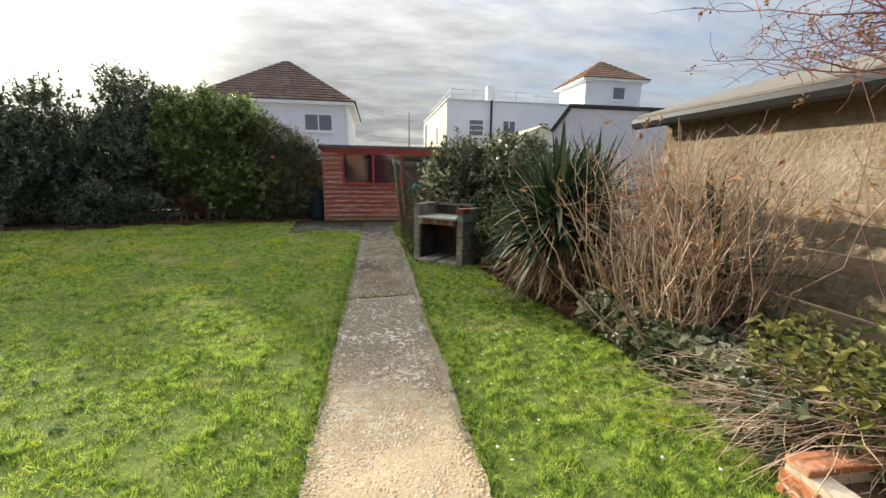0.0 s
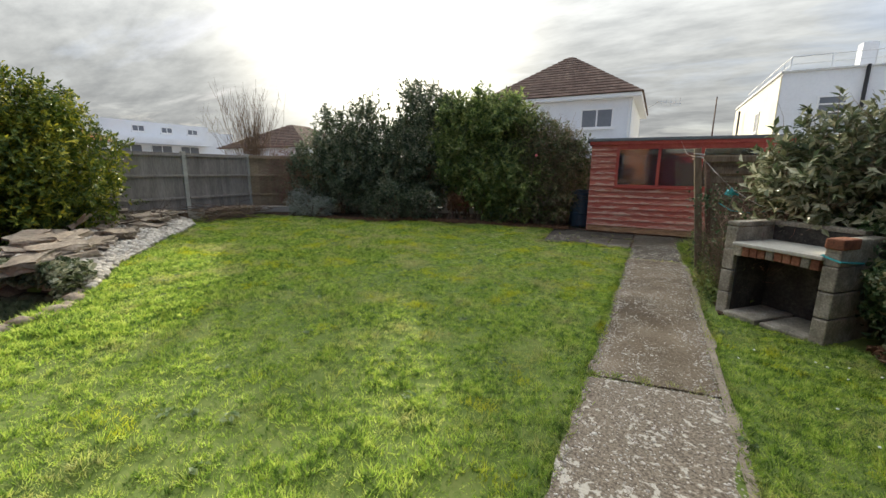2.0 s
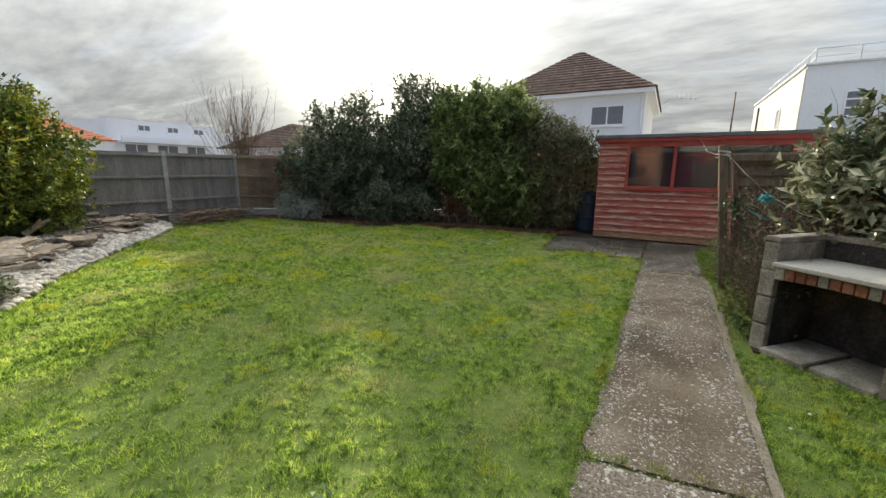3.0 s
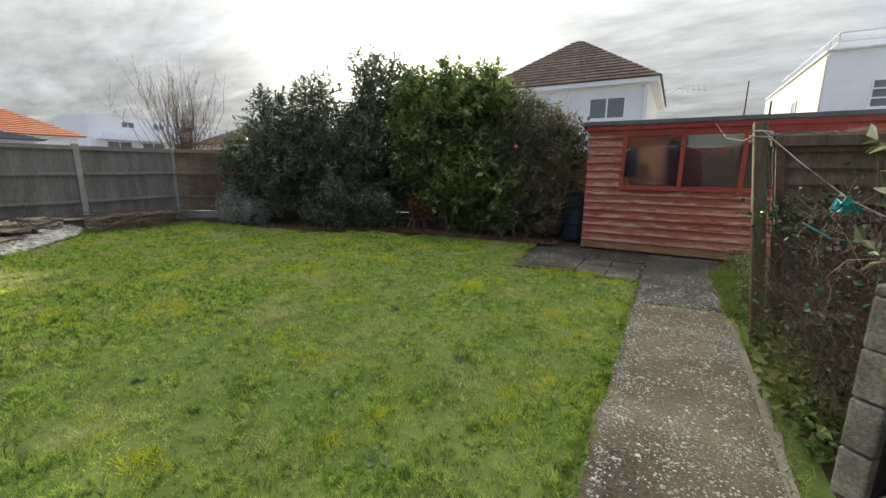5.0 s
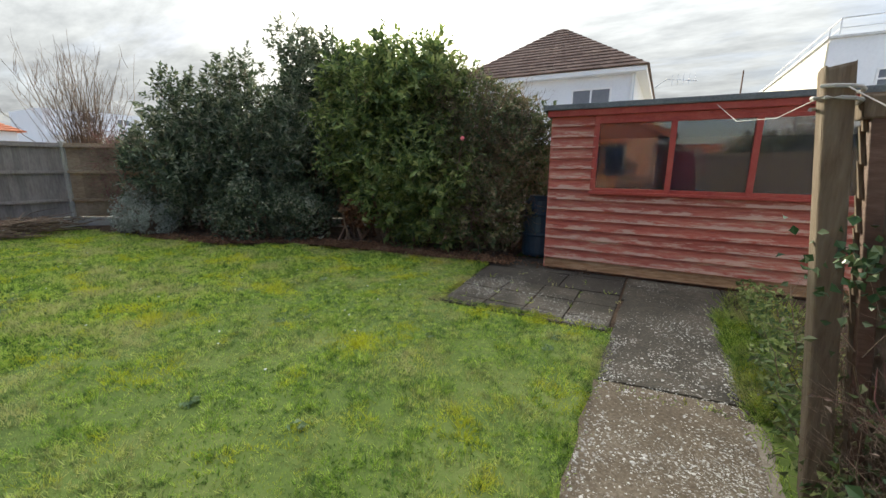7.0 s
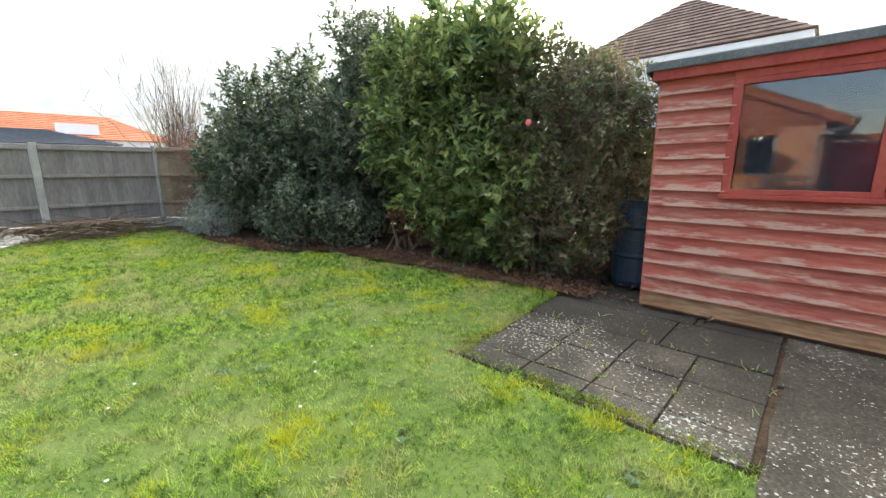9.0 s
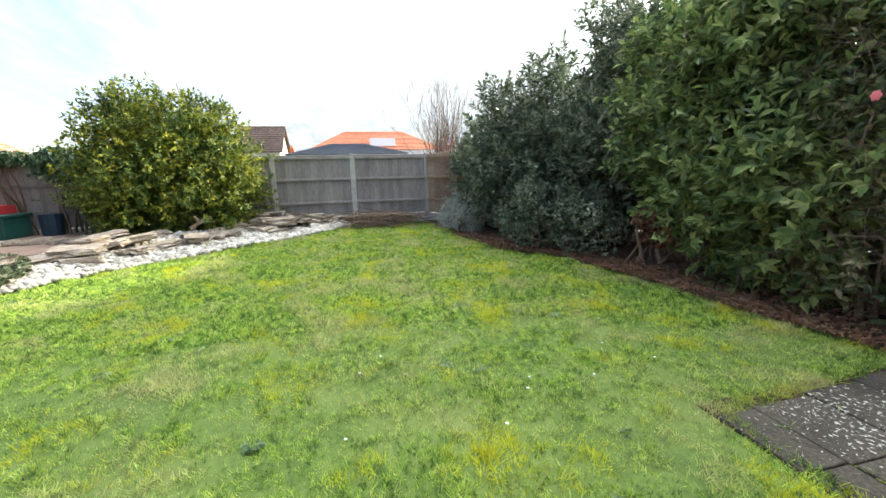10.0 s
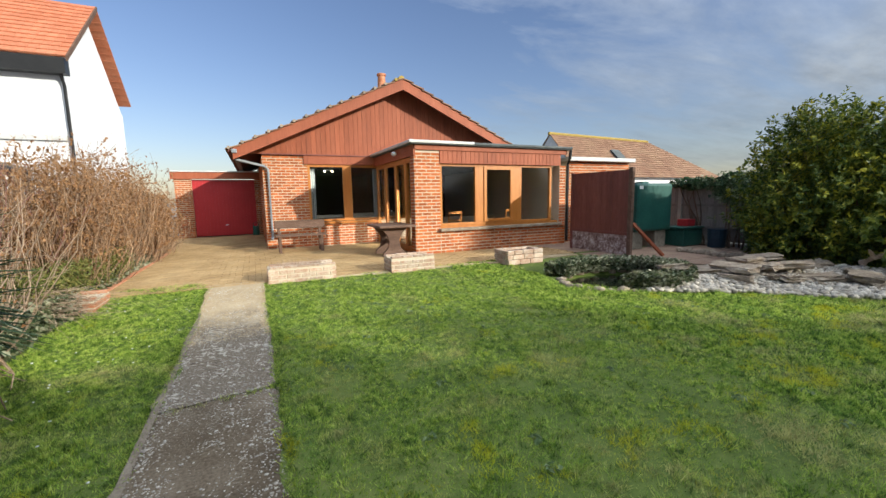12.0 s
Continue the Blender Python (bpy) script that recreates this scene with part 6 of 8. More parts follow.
def make_trellis():
    """The old post and lapped panel beyond the barbecue, with a washing line."""
    p = thing("gate_post", "weathered grey timber post wrapped in rope", "post", (0.52, 8.72, 0))
    bm = boxes(((-0.043, -0.043, -0.1), (0.043, 0.043, 1.71)), bevel=0.01, m=pose(0.52, 8.72, 0, 1, -6.6, 0))
    for v in bm.verts:
        if v.co.z > 1.5:
            v.co.z += random.uniform(-0.03, 0.02)
    part("shaft", bm, M["post"], p)
    part("knot", tube(bmesh.new(), [(0.338 - 0.066 * math.cos(a), 8.69 + 0.066 * math.sin(a), 1.56 + 0.006 * a) for a in [k * 0.6 for k in range(21)]], 0.007, 5), M["rope"], p)
    f = thing("lap_panel", "old lapped timber fence panel grown over with bramble", "fence panel", (1.5, 8.66, 0))

    def lean_in(bm):
        for v in bm.verts:
            v.co.x -= 0.12 * v.co.z * max(0.0, (2.5 - v.co.x) / 1.95)
        return bm

    z = 0.1
    while z < 1.54:
        bm = prism([(8.72, z), (8.70, z), (8.735, z + 0.13), (8.745, z + 0.13)], "x", 0.60, 2.5)
        for v in bm.verts:
            v.co.z += 0.006 * math.sin(v.co.x * 3 + z * 9)
        part("slat", lean_in(bm), M["post"], f)
        z += 0.115
    part("top_rail", lean_in(boxes(((0.59, 8.67, 1.52), (2.52, 8.76, 1.60)), bevel=0.008)), M["post"], f)
    for x in (0.61, 1.5, 2.46):
        part("batten", lean_in(boxes(((x, 8.675, 0.012), (x + 0.045, 8.715, 1.54)), bevel=0.004)), M["bench"], f)
    w = thing("washing_line", "sagging pale washing line tied to the post", "washing line", (0.5, 8.6, 1.55))
    part("line", tube(bmesh.new(), [(0.345, 8.62, 1.62), (0.5, 8.25, 1.40), (0.66, 7.9, 1.2), (0.85, 7.55, 1.06), (1.15, 7.2, 0.97)], 0.0025, 5), M["rope"], w)
    part("line", tube(bmesh.new(), [(0.33, 8.76, 1.62), (0.34, 9.6, 1.62), (0.3, 10.8, 1.72), (0.24, 11.95, 2.0)], 0.0022, 5), M["rope"], w)
    k = thing("twine_bundle", "knotted bundle of teal twine on the washing line", "twine", (0.66, 7.9, 1.15))
    bm = bmesh.new()
    r = np.random.default_rng(5)
    pts = [(0.66 + r.normal(0, 0.035), 7.9 + r.normal(0, 0.035), 1.175 + r.normal(0, 0.03)) for _ in range(40)]
    tube(bm, pts, 0.007, 4)
    part("strand", bm, M["teal"], k)
    k2 = thing("twine_loop", "loose loop of teal twine caught in the bramble", "twine", (0.7, 8.5, 0.9))
    part("strand", tube(bmesh.new(), [(0.62, 8.52, 1.0), (0.75, 8.4, 0.92), (0.95, 8.38, 0.90), (1.15, 8.45, 0.94)], 0.007, 5), M["teal"], k2)


make_trellis()

# ---- shrubs ----


def shrub(name, label, blobs, count, size, material, shape="leaf", seed=1, stems=14, stem_mat="bark", depth=0.3, jitter=0.85, up=0.2, spikes=0, category="shrub", twigs=0, inner=True, clumps=9, gaps=-0.45, per=0, shoot=0.2, width=0.24, inner_count=0.3, tall=(0.15, 0.42)):
    """A shrub: woody limbs from the ground into each lobe, a crown of single leaves, upright leafy shoots at the top."""
    r = np.random.default_rng(seed)
    c = np.mean([b[:3] for b in blobs], axis=0)
    e = thing(name, label, category, (float(c[0]), float(c[1]), 0))
    full = list(blobs)
    for q in blobs:
        for k in range(clumps):
            d = r.normal(0, 1, 3)
            d /= np.linalg.norm(d)
            s = r.uniform(0.2, 0.4)
            p = np.array(q[:3]) + d * np.array(q[3:6]) * r.uniform(0.75, 0.95)
            if p[2] > 0.2:
                full.append((p[0], p[1], p[2], q[3] * s, q[4] * s, q[5] * s))
    a, b = [], []
    for k in range(stems):
        q = blobs[k % len(blobs)]
        base = np.array([c[0] * 0.4 + q[0] * 0.6, c[1] * 0.4 + q[1] * 0.6, 0]) + r.normal(0, 0.12, 3) * [1, 1, 0]
        tip = np.array(q[:3]) + r.normal(0, 0.45, 3) * q[3:6]
        a.append(base)
        b.append([tip[0], tip[1], max(tip[2], 0.3)])
    sticks("limb", a, b, 0.035 if len(blobs) > 1 else 0.015, M[stem_mat], e, 0.15, 5, seed=seed, kind="stuff")
    P, N = lobes(full, count // max(1, per), depth, seed, gaps)
    if inner:
        P2, N2 = lobes([(*q[:3], q[3] * 0.72, q[4] * 0.72, q[5] * 0.78) for q in blobs], int(count * inner_count) // max(1, per), 0.6, seed + 50)
        P, N = np.concatenate([P, P2]), np.concatenate([N, N2])
    long = np.full(len(P), shoot) * r.uniform(0.6, 1.3, len(P))
    D = N * 0.7 + r.normal(0, 0.38, N.shape) + [0, 0, 0.55]
    if spikes:
        top, way, high = [], [], []
        for k in range(spikes):
            q = blobs[r.integers(0, len(blobs))]
            d = r.normal(0, 0.55, 2)
            top.append([q[0] + d[0] * q[3], q[1] + d[1] * q[4], q[2] + q[5] * math.sqrt(max(0.05, 1 - min(0.95, d @ d))) * 0.93])
            way.append([r.normal(0, 0.2), r.normal(0, 0.2), 1.0])
            high.append(r.uniform(*tall))
        top, way, high = np.array(top), np.array(way), np.array(high)
        sticks("shoot", top - [0, 0, 0.2], top + way * high[:, None], 0.006, M[stem_mat], e, 0.1, 3, seed=seed + 2, kind="stuff")
        many = 3 if per else 1
        P, D, long = np.concatenate([P] + [top] * many), np.concatenate([D] + [way] * many), np.concatenate([long] + [high] * many)
        N = np.concatenate([N] + [way] * many)
    if per:
        D = D / (np.linalg.norm(D, axis=1)[:, None] + 1e-9)
        shoots("crown", P, D, per, long, size, M[material], e, width, seed=seed)
    else:
        scatter("crown", P, N, size, M[material], e, shape, jitter, up, kind="")
    if twigs:
        T, TN = lobes(blobs, twigs, 0.35, seed + 9)
        sticks("twig", T, T + TN * 0.1 + r.normal(0, 0.16, T.shape), 0.0035, M[stem_mat], e, 0.3, 3, seed=seed + 3, kind="stuff")
    return e


shrub("evergreen_shrub", "tall dark grey-green evergreen shrub with upright leafy shoots", [(-8.4, 11.6, 1.15, 0.95, 0.8, 1.15), (-8.65, 11.6, 2.15, 0.55, 0.5, 0.75), (-8.0, 12.25, 2.5, 0.6, 0.55, 0.8), (-9.35, 11.4, 1.1, 0.7, 0.6, 0.95), (-7.6, 11.7, 1.15, 0.75, 0.6, 1.0)], 21000, 0.12, "holm", seed=2, spikes=70, gaps=-0.15, clumps=12, per=9, shoot=0.24, width=0.2, tall=(0.2, 0.55))
shrub("evergreen_shrub", "very tall dark evergreen shrub with a rounded crown", [(-6.3, 12.6, 1.5, 0.95, 0.8, 1.4), (-6.45, 12.85, 2.85, 0.7, 0.65, 0.95), (-6.0, 12.9, 2.6, 0.6, 0.6, 0.95), (-6.9, 12.5, 1.6, 0.75, 0.7, 1.0)], 20000, 0.115, "holm", seed=3, spikes=40, gaps=-0.2, clumps=12, per=9, shoot=0.22, width=0.2)
shrub("laurel", "large glossy green laurel bush backlit by the low sun", [(-5.2, 12.75, 2.45, 0.6, 0.55, 0.78), (-4.35, 12.75, 2.33, 0.75, 0.6, 0.85), (-4.8, 12.55, 1.7, 0.85, 0.65, 0.8), (-3.7, 12.7, 2.2, 0.65, 0.6, 0.85), (-4.0, 12.45, 1.1, 0.85, 0.6, 0.85), (-3.35, 12.4, 0.75, 0.7, 0.5, 0.7)], 34000, 0.125, "laurel", seed=4, spikes=60, twigs=700, clumps=14, gaps=-0.2, per=9, shoot=0.26, width=0.23, tall=(0.12, 0.36))
shrub("twiggy_shrub", "dark twiggy half-bare shrub beside the shed", [(-3.1, 12.85, 2.05, 0.7, 0.55, 0.8), (-2.6, 12.9, 1.85, 0.6, 0.5, 0.65), (-2.5, 12.8, 1.15, 0.85, 0.65, 1.1), (-2.1, 12.9, 1.6, 0.5, 0.5, 0.62), (-2.7, 12.4, 0.6, 0.6, 0.4, 0.55)], 13000, 0.075, "twigleaf", seed=5, twigs=4200, spikes=30, per=6, shoot=0.2, width=0.26)
r4 = np.random.default_rng(19)
e4 = thing("bare_whips", "thin bare pinkish whips rising above the twiggy shrub", "branches", (-2.3, 12.95, 0))
a4 = np.stack([r4.uniform(-2.9, -1.9, 70), r4.uniform(12.7, 13.2, 70), r4.uniform(0.9, 1.6, 70)], 1)
sticks("whip", a4, a4 + np.stack([r4.normal(0, 0.16, 70), r4.normal(0, 0.12, 70), r4.uniform(0.6, 1.35, 70)], 1), 0.006, M["rust"], e4, 0.12, 5, seed=20)
shrub("dried_fern", "curled rust-brown dead fern in a dark gap of the hedge", [(-4.95, 12.2, 0.62, 0.22, 0.2, 0.13), (-4.75, 12.25, 0.48, 0.25, 0.2, 0.2), (-5.1, 12.3, 0.42, 0.15, 0.15, 0.15)], 700, 0.08, "litter", seed=16, stems=10, category="fern")
shrub("low_shrub", "low dark-green rounded shrub at the lawn edge", [(-6.7, 11.45, 0.5, 0.8, 0.6, 0.6), (-5.9, 11.9, 0.45, 0.6, 0.5, 0.5)], 5200, 0.07, "holm", seed=6)
shrub("silver_shrub", "small silver-grey shrub at the foot of the hedge", [(-9.2, 10.85, 0.35, 0.65, 0.45, 0.45), (-8.6, 10.8, 0.28, 0.4, 0.35, 0.35)], 3800, 0.055, "silver", "narrow", seed=7)
shrub("twiggy_shrub", "plum-red bare twiggy shrub against the fence corner", [(-10.4, 11.2, 1.2, 0.55, 0.5, 0.75)], 500, 0.05, "twigleaf", seed=8, twigs=1200, stem_mat="plum", inner=False)
shrub("golden_bush", "large rounded golden-green evergreen bush beside the rockery", [(-10.2, 4.85, 1.3, 1.45, 1.55, 1.4), (-10.3, 4.75, 1.95, 1.15, 1.2, 1.0), (-9.9, 5.5, 1.15, 1.0, 0.9, 1.15), (-10.1, 4.1, 1.15, 1.0, 0.85, 1.15)], 46000, 0.095, "euonymus", "leaf", seed=9, spikes=60, clumps=20, gaps=-0.3, jitter=0.8, per=8, shoot=0.18, width=0.24, tall=(0.1, 0.3))
shrub("fence_ivy", "dark ivy mounded over the boundary fence", [(-10.9, 2.55, 1.6, 0.32, 0.6, 0.4), (-10.98, 1.4, 1.74, 0.2, 0.7, 0.16), (-10.8, 3.3, 1.1, 0.45, 0.5, 0.95)], 6500, 0.08, "ivy", "round", seed=10, category="ivy")
shrub("viburnum", "leafy evergreen shrub with pale-edged drooping leaves behind the barbecue", [(1.55, 7.55, 1.25, 0.75, 0.6, 0.6), (2.1, 7.3, 1.2, 0.8, 0.7, 0.75), (2.5, 6.7, 1.0, 0.7, 0.7, 0.8), (1.3, 7.55, 1.3, 0.42, 0.32, 0.32)], 17000, 0.1, "variegated", seed=11, spikes=14, up=-0.1, gaps=-0.2, clumps=14, twigs=400, per=8, shoot=0.16, width=0.22)
shrub("hebe", "dense small-leaved grey-green shrub by the lawn", [(1.95, 5.95, 0.55, 0.55, 0.6, 0.6), (2.3, 5.5, 0.6, 0.55, 0.5, 0.6)], 6800, 0.05, "hebe", "narrow", seed=12)


shrub("low_shrub", "dark twiggy shrub crowding the side of the barbecue", [(1.75, 6.75, 0.5, 0.35, 0.4, 0.55), (1.6, 7.15, 0.6, 0.3, 0.35, 0.5)], 3600, 0.06, "ivy", seed=15)


def sword_plant(x, y, z, n, length, seed, label, droop=0.5, dead=150):
    """A crown of long strap leaves from one heart: arched, channelled blades."""
    r = np.random.default_rng(seed)
    e = thing("sword_leaf_plant", label, "plant", (x, y, 0))
    part("stem", tube(bmesh.new(), [(x, y, -0.05), (x + 0.03, y, z * 0.5), (x, y, z)], 0.09, 9, 0.8), M["bark"], e)

    def blades(name, count, lo, hi, bend, width, stuff, label="", facing=None):
        V, F = [], []
        for k in range(count):
            az, el = r.uniform(0, 6.283) if facing is None else r.normal(facing, 0.8), math.radians(r.uniform(lo, hi))
            L = length * r.uniform(0.65, 1.1)
            d = np.array([math.cos(az) * math.cos(el), math.sin(az) * math.cos(el), math.sin(el)])
            s = np.array([-math.sin(az), math.cos(az), 0.0])
            p = np.array([x, y, z * r.uniform(0.75, 1.08)]) + d * 0.05
            base = len(V)
            seg = 6
            for i in range(seg + 1):
                t = i / seg
                w = width * math.sin(min(1, t * 3.0 + 0.3) * math.pi / 2) * (1 - t ** 2.6) + 0.001
                V += [p - s * w + [0, 0, w * 0.5], p, p + s * w + [0, 0, w * 0.5]]
                d = d + np.array([0, 0, -bend * (0.5 if el > 0.8 else 1.0) / seg])
                d /= np.linalg.norm(d)
                p = p + d * L / seg
            for i in range(seg):
                for q in (0, 1):
                    F.append((base + i * 3 + q, base + i * 3 + q + 1, base + i * 3 + q + 4, base + i * 3 + q + 3))
        V = np.array(V)
        V[:, 2] = np.maximum(V[:, 2], 0.03)
        arrays(name, V, F, stuff, e, label)

    blades("leaf_crown", n, -22, 88, droop, 0.029, M["sword"])
    blades("split_leaf", max(6, n // 22), -45, 25, 1.1, 0.036, M["pale_sword"], "pale bleached drooping leaves", 2.9)
    # dead straps hanging as a skirt
    a = np.array([x, y, z]) + r.normal(0, 0.08, (dead, 3))
    az = r.uniform(0, 6.283, dead)
    b = a + np.stack([np.cos(az) * r.uniform(0.2, 0.6, dead), np.sin(az) * r.uniform(0.2, 0.6, dead), -r.uniform(0.5, 1.0, dead) * z], 1)
    sticks("dead_strap", a, b, r.uniform(0.008, 0.022, dead), M["dead_strap"], e, 0.2, 5, seed=seed, kind="stuff", label="dead straw-brown straps")
    return e


sword_plant(1.9, 4.7, 0.98, 480, 0.84, 31, "dark sword-leaved plant with pale split leaves hanging at its foot", 0.34, 330)
sword_plant(2.55, 5.1, 1.1, 130, 0.8, 32, "taller sword-leaved plant behind its neighbour", 0.45, 60)
sword_plant(-7.6, 12.75, 2.3, 80, 0.7, 33, "sword-leaved crown between the tall evergreens", 0.5, 10)


def dead_shrub(name, label, x0, x1, y0, y1, top, n, material, seed, leaves=0, leafmat="dryleaf", lean=0.25, radius=0.007, leaf=0.055, bend=0.22):
    """Bare upright canes from a strip of bed, forked near the top."""
    r = np.random.default_rng(seed)
    e = thing(name, label, "shrub", ((x0 + x1) / 2, (y0 + y1) / 2, 0))
    a = np.stack([r.uniform(x0, x1, n), r.uniform(y0, y1, n), np.zeros(n)], 1)
    h = r.uniform(0.55, 1.0, n) * top
    b = a + np.stack([r.normal(0, lean, n), r.normal(0, lean, n), h], 1)
    sticks("cane", a, b, r.uniform(0.6, 1.3, n) * radius, M[material], e, bend, 7, seed=seed, kind="stuff")
    k = n * 6
    pick = r.integers(0, n, k)
    t = r.uniform(0.25, 0.95, k)[:, None]
    f = a[pick] + (b[pick] - a[pick]) * t
    g = f + np.stack([r.normal(0, 0.16, k), r.normal(0, 0.16, k), r.uniform(0.02, 0.3, k)], 1)
    sticks("twig", f, g, radius * 0.35, M[material], e, 0.25, 3, seed=seed + 1, kind="stuff")
    if leaves:
        pick = r.integers(0, k, leaves)
        t = r.random(leaves)[:, None]
        scatter("dry_leaf", f[pick] + (g[pick] - f[pick]) * t, r.normal(0, 1, (leaves, 3)), leaf, M[leafmat], e, "leaf", 0.4, kind="stuff")
    return e


dead_shrub("dormant_shrub", "bare straw-brown winter canes of a dormant shrub in the border", 1.95, 2.75, 2.9, 3.9, 1.8, 270, "straw", 41, 700, lean=0.33, radius=0.0085, bend=0.13)
sword_plant(2.6, 3.35, 0.62, 90, 0.8, 34, "small sword-leaved plant among the canes", 0.75, 30)
dead_shrub("dormant_shrub", "dense brown leafless hedge of dry stems beside the patio", 2.0, 3.1, -3.8, 0.9, 2.5, 1100, "rust", 42, 30000, lean=0.4)
dead_shrub("dormant_shrub", "rust-brown hedge end still holding curled dry leaves", 1.75, 2.9, -5.4, -2.4, 1.85, 460, "rust", 46, 17000, lean=0.32, leaf=0.06)
dead_shrub("dormant_shrub", "purple-brown bare shrub with withered flower heads", 2.6, 3.3, -2.5, 2.0, 2.7, 80, "plum", 43, 500, lean=0.55)
dead_shrub("bramble", "reddish-brown tangled bramble over the old fence panel", 0.86, 2.3, 7.5, 8.5, 1.0, 360, "plum", 44, 5200, leafmat="withered", lean=0.26, radius=0.0045, leaf=0.03)
dead_shrub("bramble", "grey-brown tangle of dry climbing stems on the fence panel", 0.82, 2.2, 7.9, 8.6, 1.25, 260, "bark", 47, 3600, leafmat="withered", lean=0.3, radius=0.0055, leaf=0.03)
dead_shrub("bramble", "pale bleached climbing stems straggling over the panel", 0.9, 2.0, 8.2, 8.6, 1.35, 110, "straw", 48, 700, leafmat="withered", lean=0.26, radius=0.005, leaf=0.03, bend=0.35)
dead_shrub("bramble", "dry tangled stems at the foot of the timber post", 0.58, 0.85, 7.3, 9.4, 0.75, 210, "bark", 45, 1300, leafmat="twigleaf", lean=0.13, radius=0.004, leaf=0.035)
r7 = np.random.default_rng(71)
p7 = np.concatenate([r7.normal((0.5, 8.6, 1.02), (0.11, 0.09, 0.11), (130, 3)), r7.normal((0.78, 8.45, 1.05), (0.2, 0.12, 0.13), (130, 3)), r7.normal((0.72, 8.0, 0.55), (0.12, 0.35, 0.18), (240, 3))])
tagged(scatter("climbing_ivy", p7, r7.normal(0, 1, (len(p7), 3)) + [-0.6, -0.6, 0.4], 0.036, M["ivy"], None, "round", 0.5), "small-leaved ivy climbing the timber post and panel", "ivy", kind="stuff")
p8 = r7.normal((0.62, 7.85, 0.1), (0.09, 0.22, 0.06), (420, 3))
p8[:, 2] = np.abs(p8[:, 2]) + 0.03
tagged(scatter("leafy_weed", p8, np.tile([-0.3, -0.3, 1.0], (len(p8), 1)), 0.07, M["lime"], None, "round", 0.5), "bright green leafy weeds at the foot of the panel", "weeds", kind="stuff")
# arching bare branches with withered heads over the border
r5 = np.random.default_rng(61)
e5 = thing("overhanging_branches", "bare arching twigs with withered purple flower heads", "branches", (3.5, 2.6, 0))
part("stem", tube(bmesh.new(), [(3.62, 2.4, -0.05), (3.6, 2.5, 1.2), (3.55, 2.6, 2.2)], 0.035, 7, 0.6), M["plum"], e5)
a5 = np.tile([3.55, 2.6, 2.15], (16, 1)) + r5.normal(0, 0.12, (16, 3))
b5 = np.stack([r5.uniform(2.3, 3.4, 16), r5.uniform(2.8, 4.0, 16), r5.uniform(2.15, 2.85, 16)], 1)
sticks("branch", a5, b5, 0.009, M["plum"], e5, 0.25, 7, seed=62)
p5 = r5.integers(0, 16, 220)
f5 = a5[p5] + (b5[p5] - a5[p5]) * r5.uniform(0.3, 1, 220)[:, None] + r5.normal(0, 0.03, (220, 3))
g5 = f5 + r5.normal(0, 0.12, (220, 3)) + [-0.05, 0.08, 0.05]
sticks("twig", f5, g5, 0.0035, M["plum"], e5, 0.25, 3, seed=63)
h5 = np.repeat(g5[:60], 9, 0) + r5.normal(0, 0.022, (540, 3))
scatter("flower_head", h5, r5.normal(0, 1, (540, 3)), 0.03, M["dryleaf"], e5, "leaf", 0.4)

# ground cover along the border
n = 9500
y = RNG.uniform(-3.2, 3.3, n)
x = np.where(y > 1.0, border_x(y), 1.85) + np.abs(RNG.normal(0, 0.42, n)) - 0.05
z = 0.03 + RNG.random(n) * np.clip((x - border_x(y)) * 0.9, 0.06, 0.45)
tagged(scatter("border_ivy", np.stack([x, y, z], 1), np.tile([-0.4, 0, 1.0], (n, 1)), 0.085, M["variegated"], None, "round", 0.5), "pale-edged ivy spilling from the border onto the grass", "ivy", kind="stuff")
n = 7000
y = RNG.uniform(-1.4, 2.4, n)
x = 1.88 + np.abs(RNG.normal(0, 0.4, n))
z = 0.1 + RNG.random(n) * 0.6
tagged(scatter("border_foliage", np.stack([x, y, z], 1), np.tile([-0.3, 0, 1.0], (n, 1)), 0.055, M["lime"], None, "leaf", 0.6), "yellow-green leafy perennial in the border", "plants", kind="stuff")
n = 2200
y = RNG.uniform(1.9, 3.9, n)
x = border_x(y) - 0.08 + np.abs(RNG.normal(0, 0.24, n))
z = 0.06 + RNG.random(n) * 0.34
tagged(scatter("edge_ivy", np.stack([x, y, z], 1), np.tile([-0.5, -0.2, 1.0], (n, 1)), 0.08, M["variegated"], None, "round", 0.6), "cream-edged ivy clump at the foot of the bare canes", "ivy", kind="stuff")
n = 3400
y = RNG.uniform(3.2, 6.4, n)
x = border_x(y) + np.abs(RNG.normal(0, 0.4, n)) - 0.03
z = 0.05 + RNG.random(n) * np.clip((x - border_x(y)) * 0.5, 0.03, 0.25)
tagged(scatter("border_litter", np.stack([x, y, z], 1), np.tile([-0.3, 0, 1.0], (n, 1)), 0.085, M["litter"], None, "leaf", 0.7), "brown dead leaves heaped under the border plants", "leaves", kind="stuff")
n = 300
y = RNG.uniform(3.0, 5.9, n)
a = np.stack([border_x(y) + RNG.uniform(0.25, 0.8, n), y, RNG.uniform(0.1, 0.5, n)], 1)
b = a + np.stack([RNG.uniform(-0.5, -0.05, n), RNG.normal(0, 0.25, n), -a[:, 2] + RNG.uniform(0.04, 0.14, n)], 1)
tagged(sticks("fallen_straps", a, b, 0.011, M["dead_strap"], None, 0.2, 4), "long dead straps fallen at the foot of the sword-leaved plants", "dead leaves", kind="stuff")
n = 420
a = np.stack([RNG.normal(2.2, 0.12, n), RNG.normal(2.0, 0.2, n), RNG.uniform(0.25, 0.45, n)], 1)
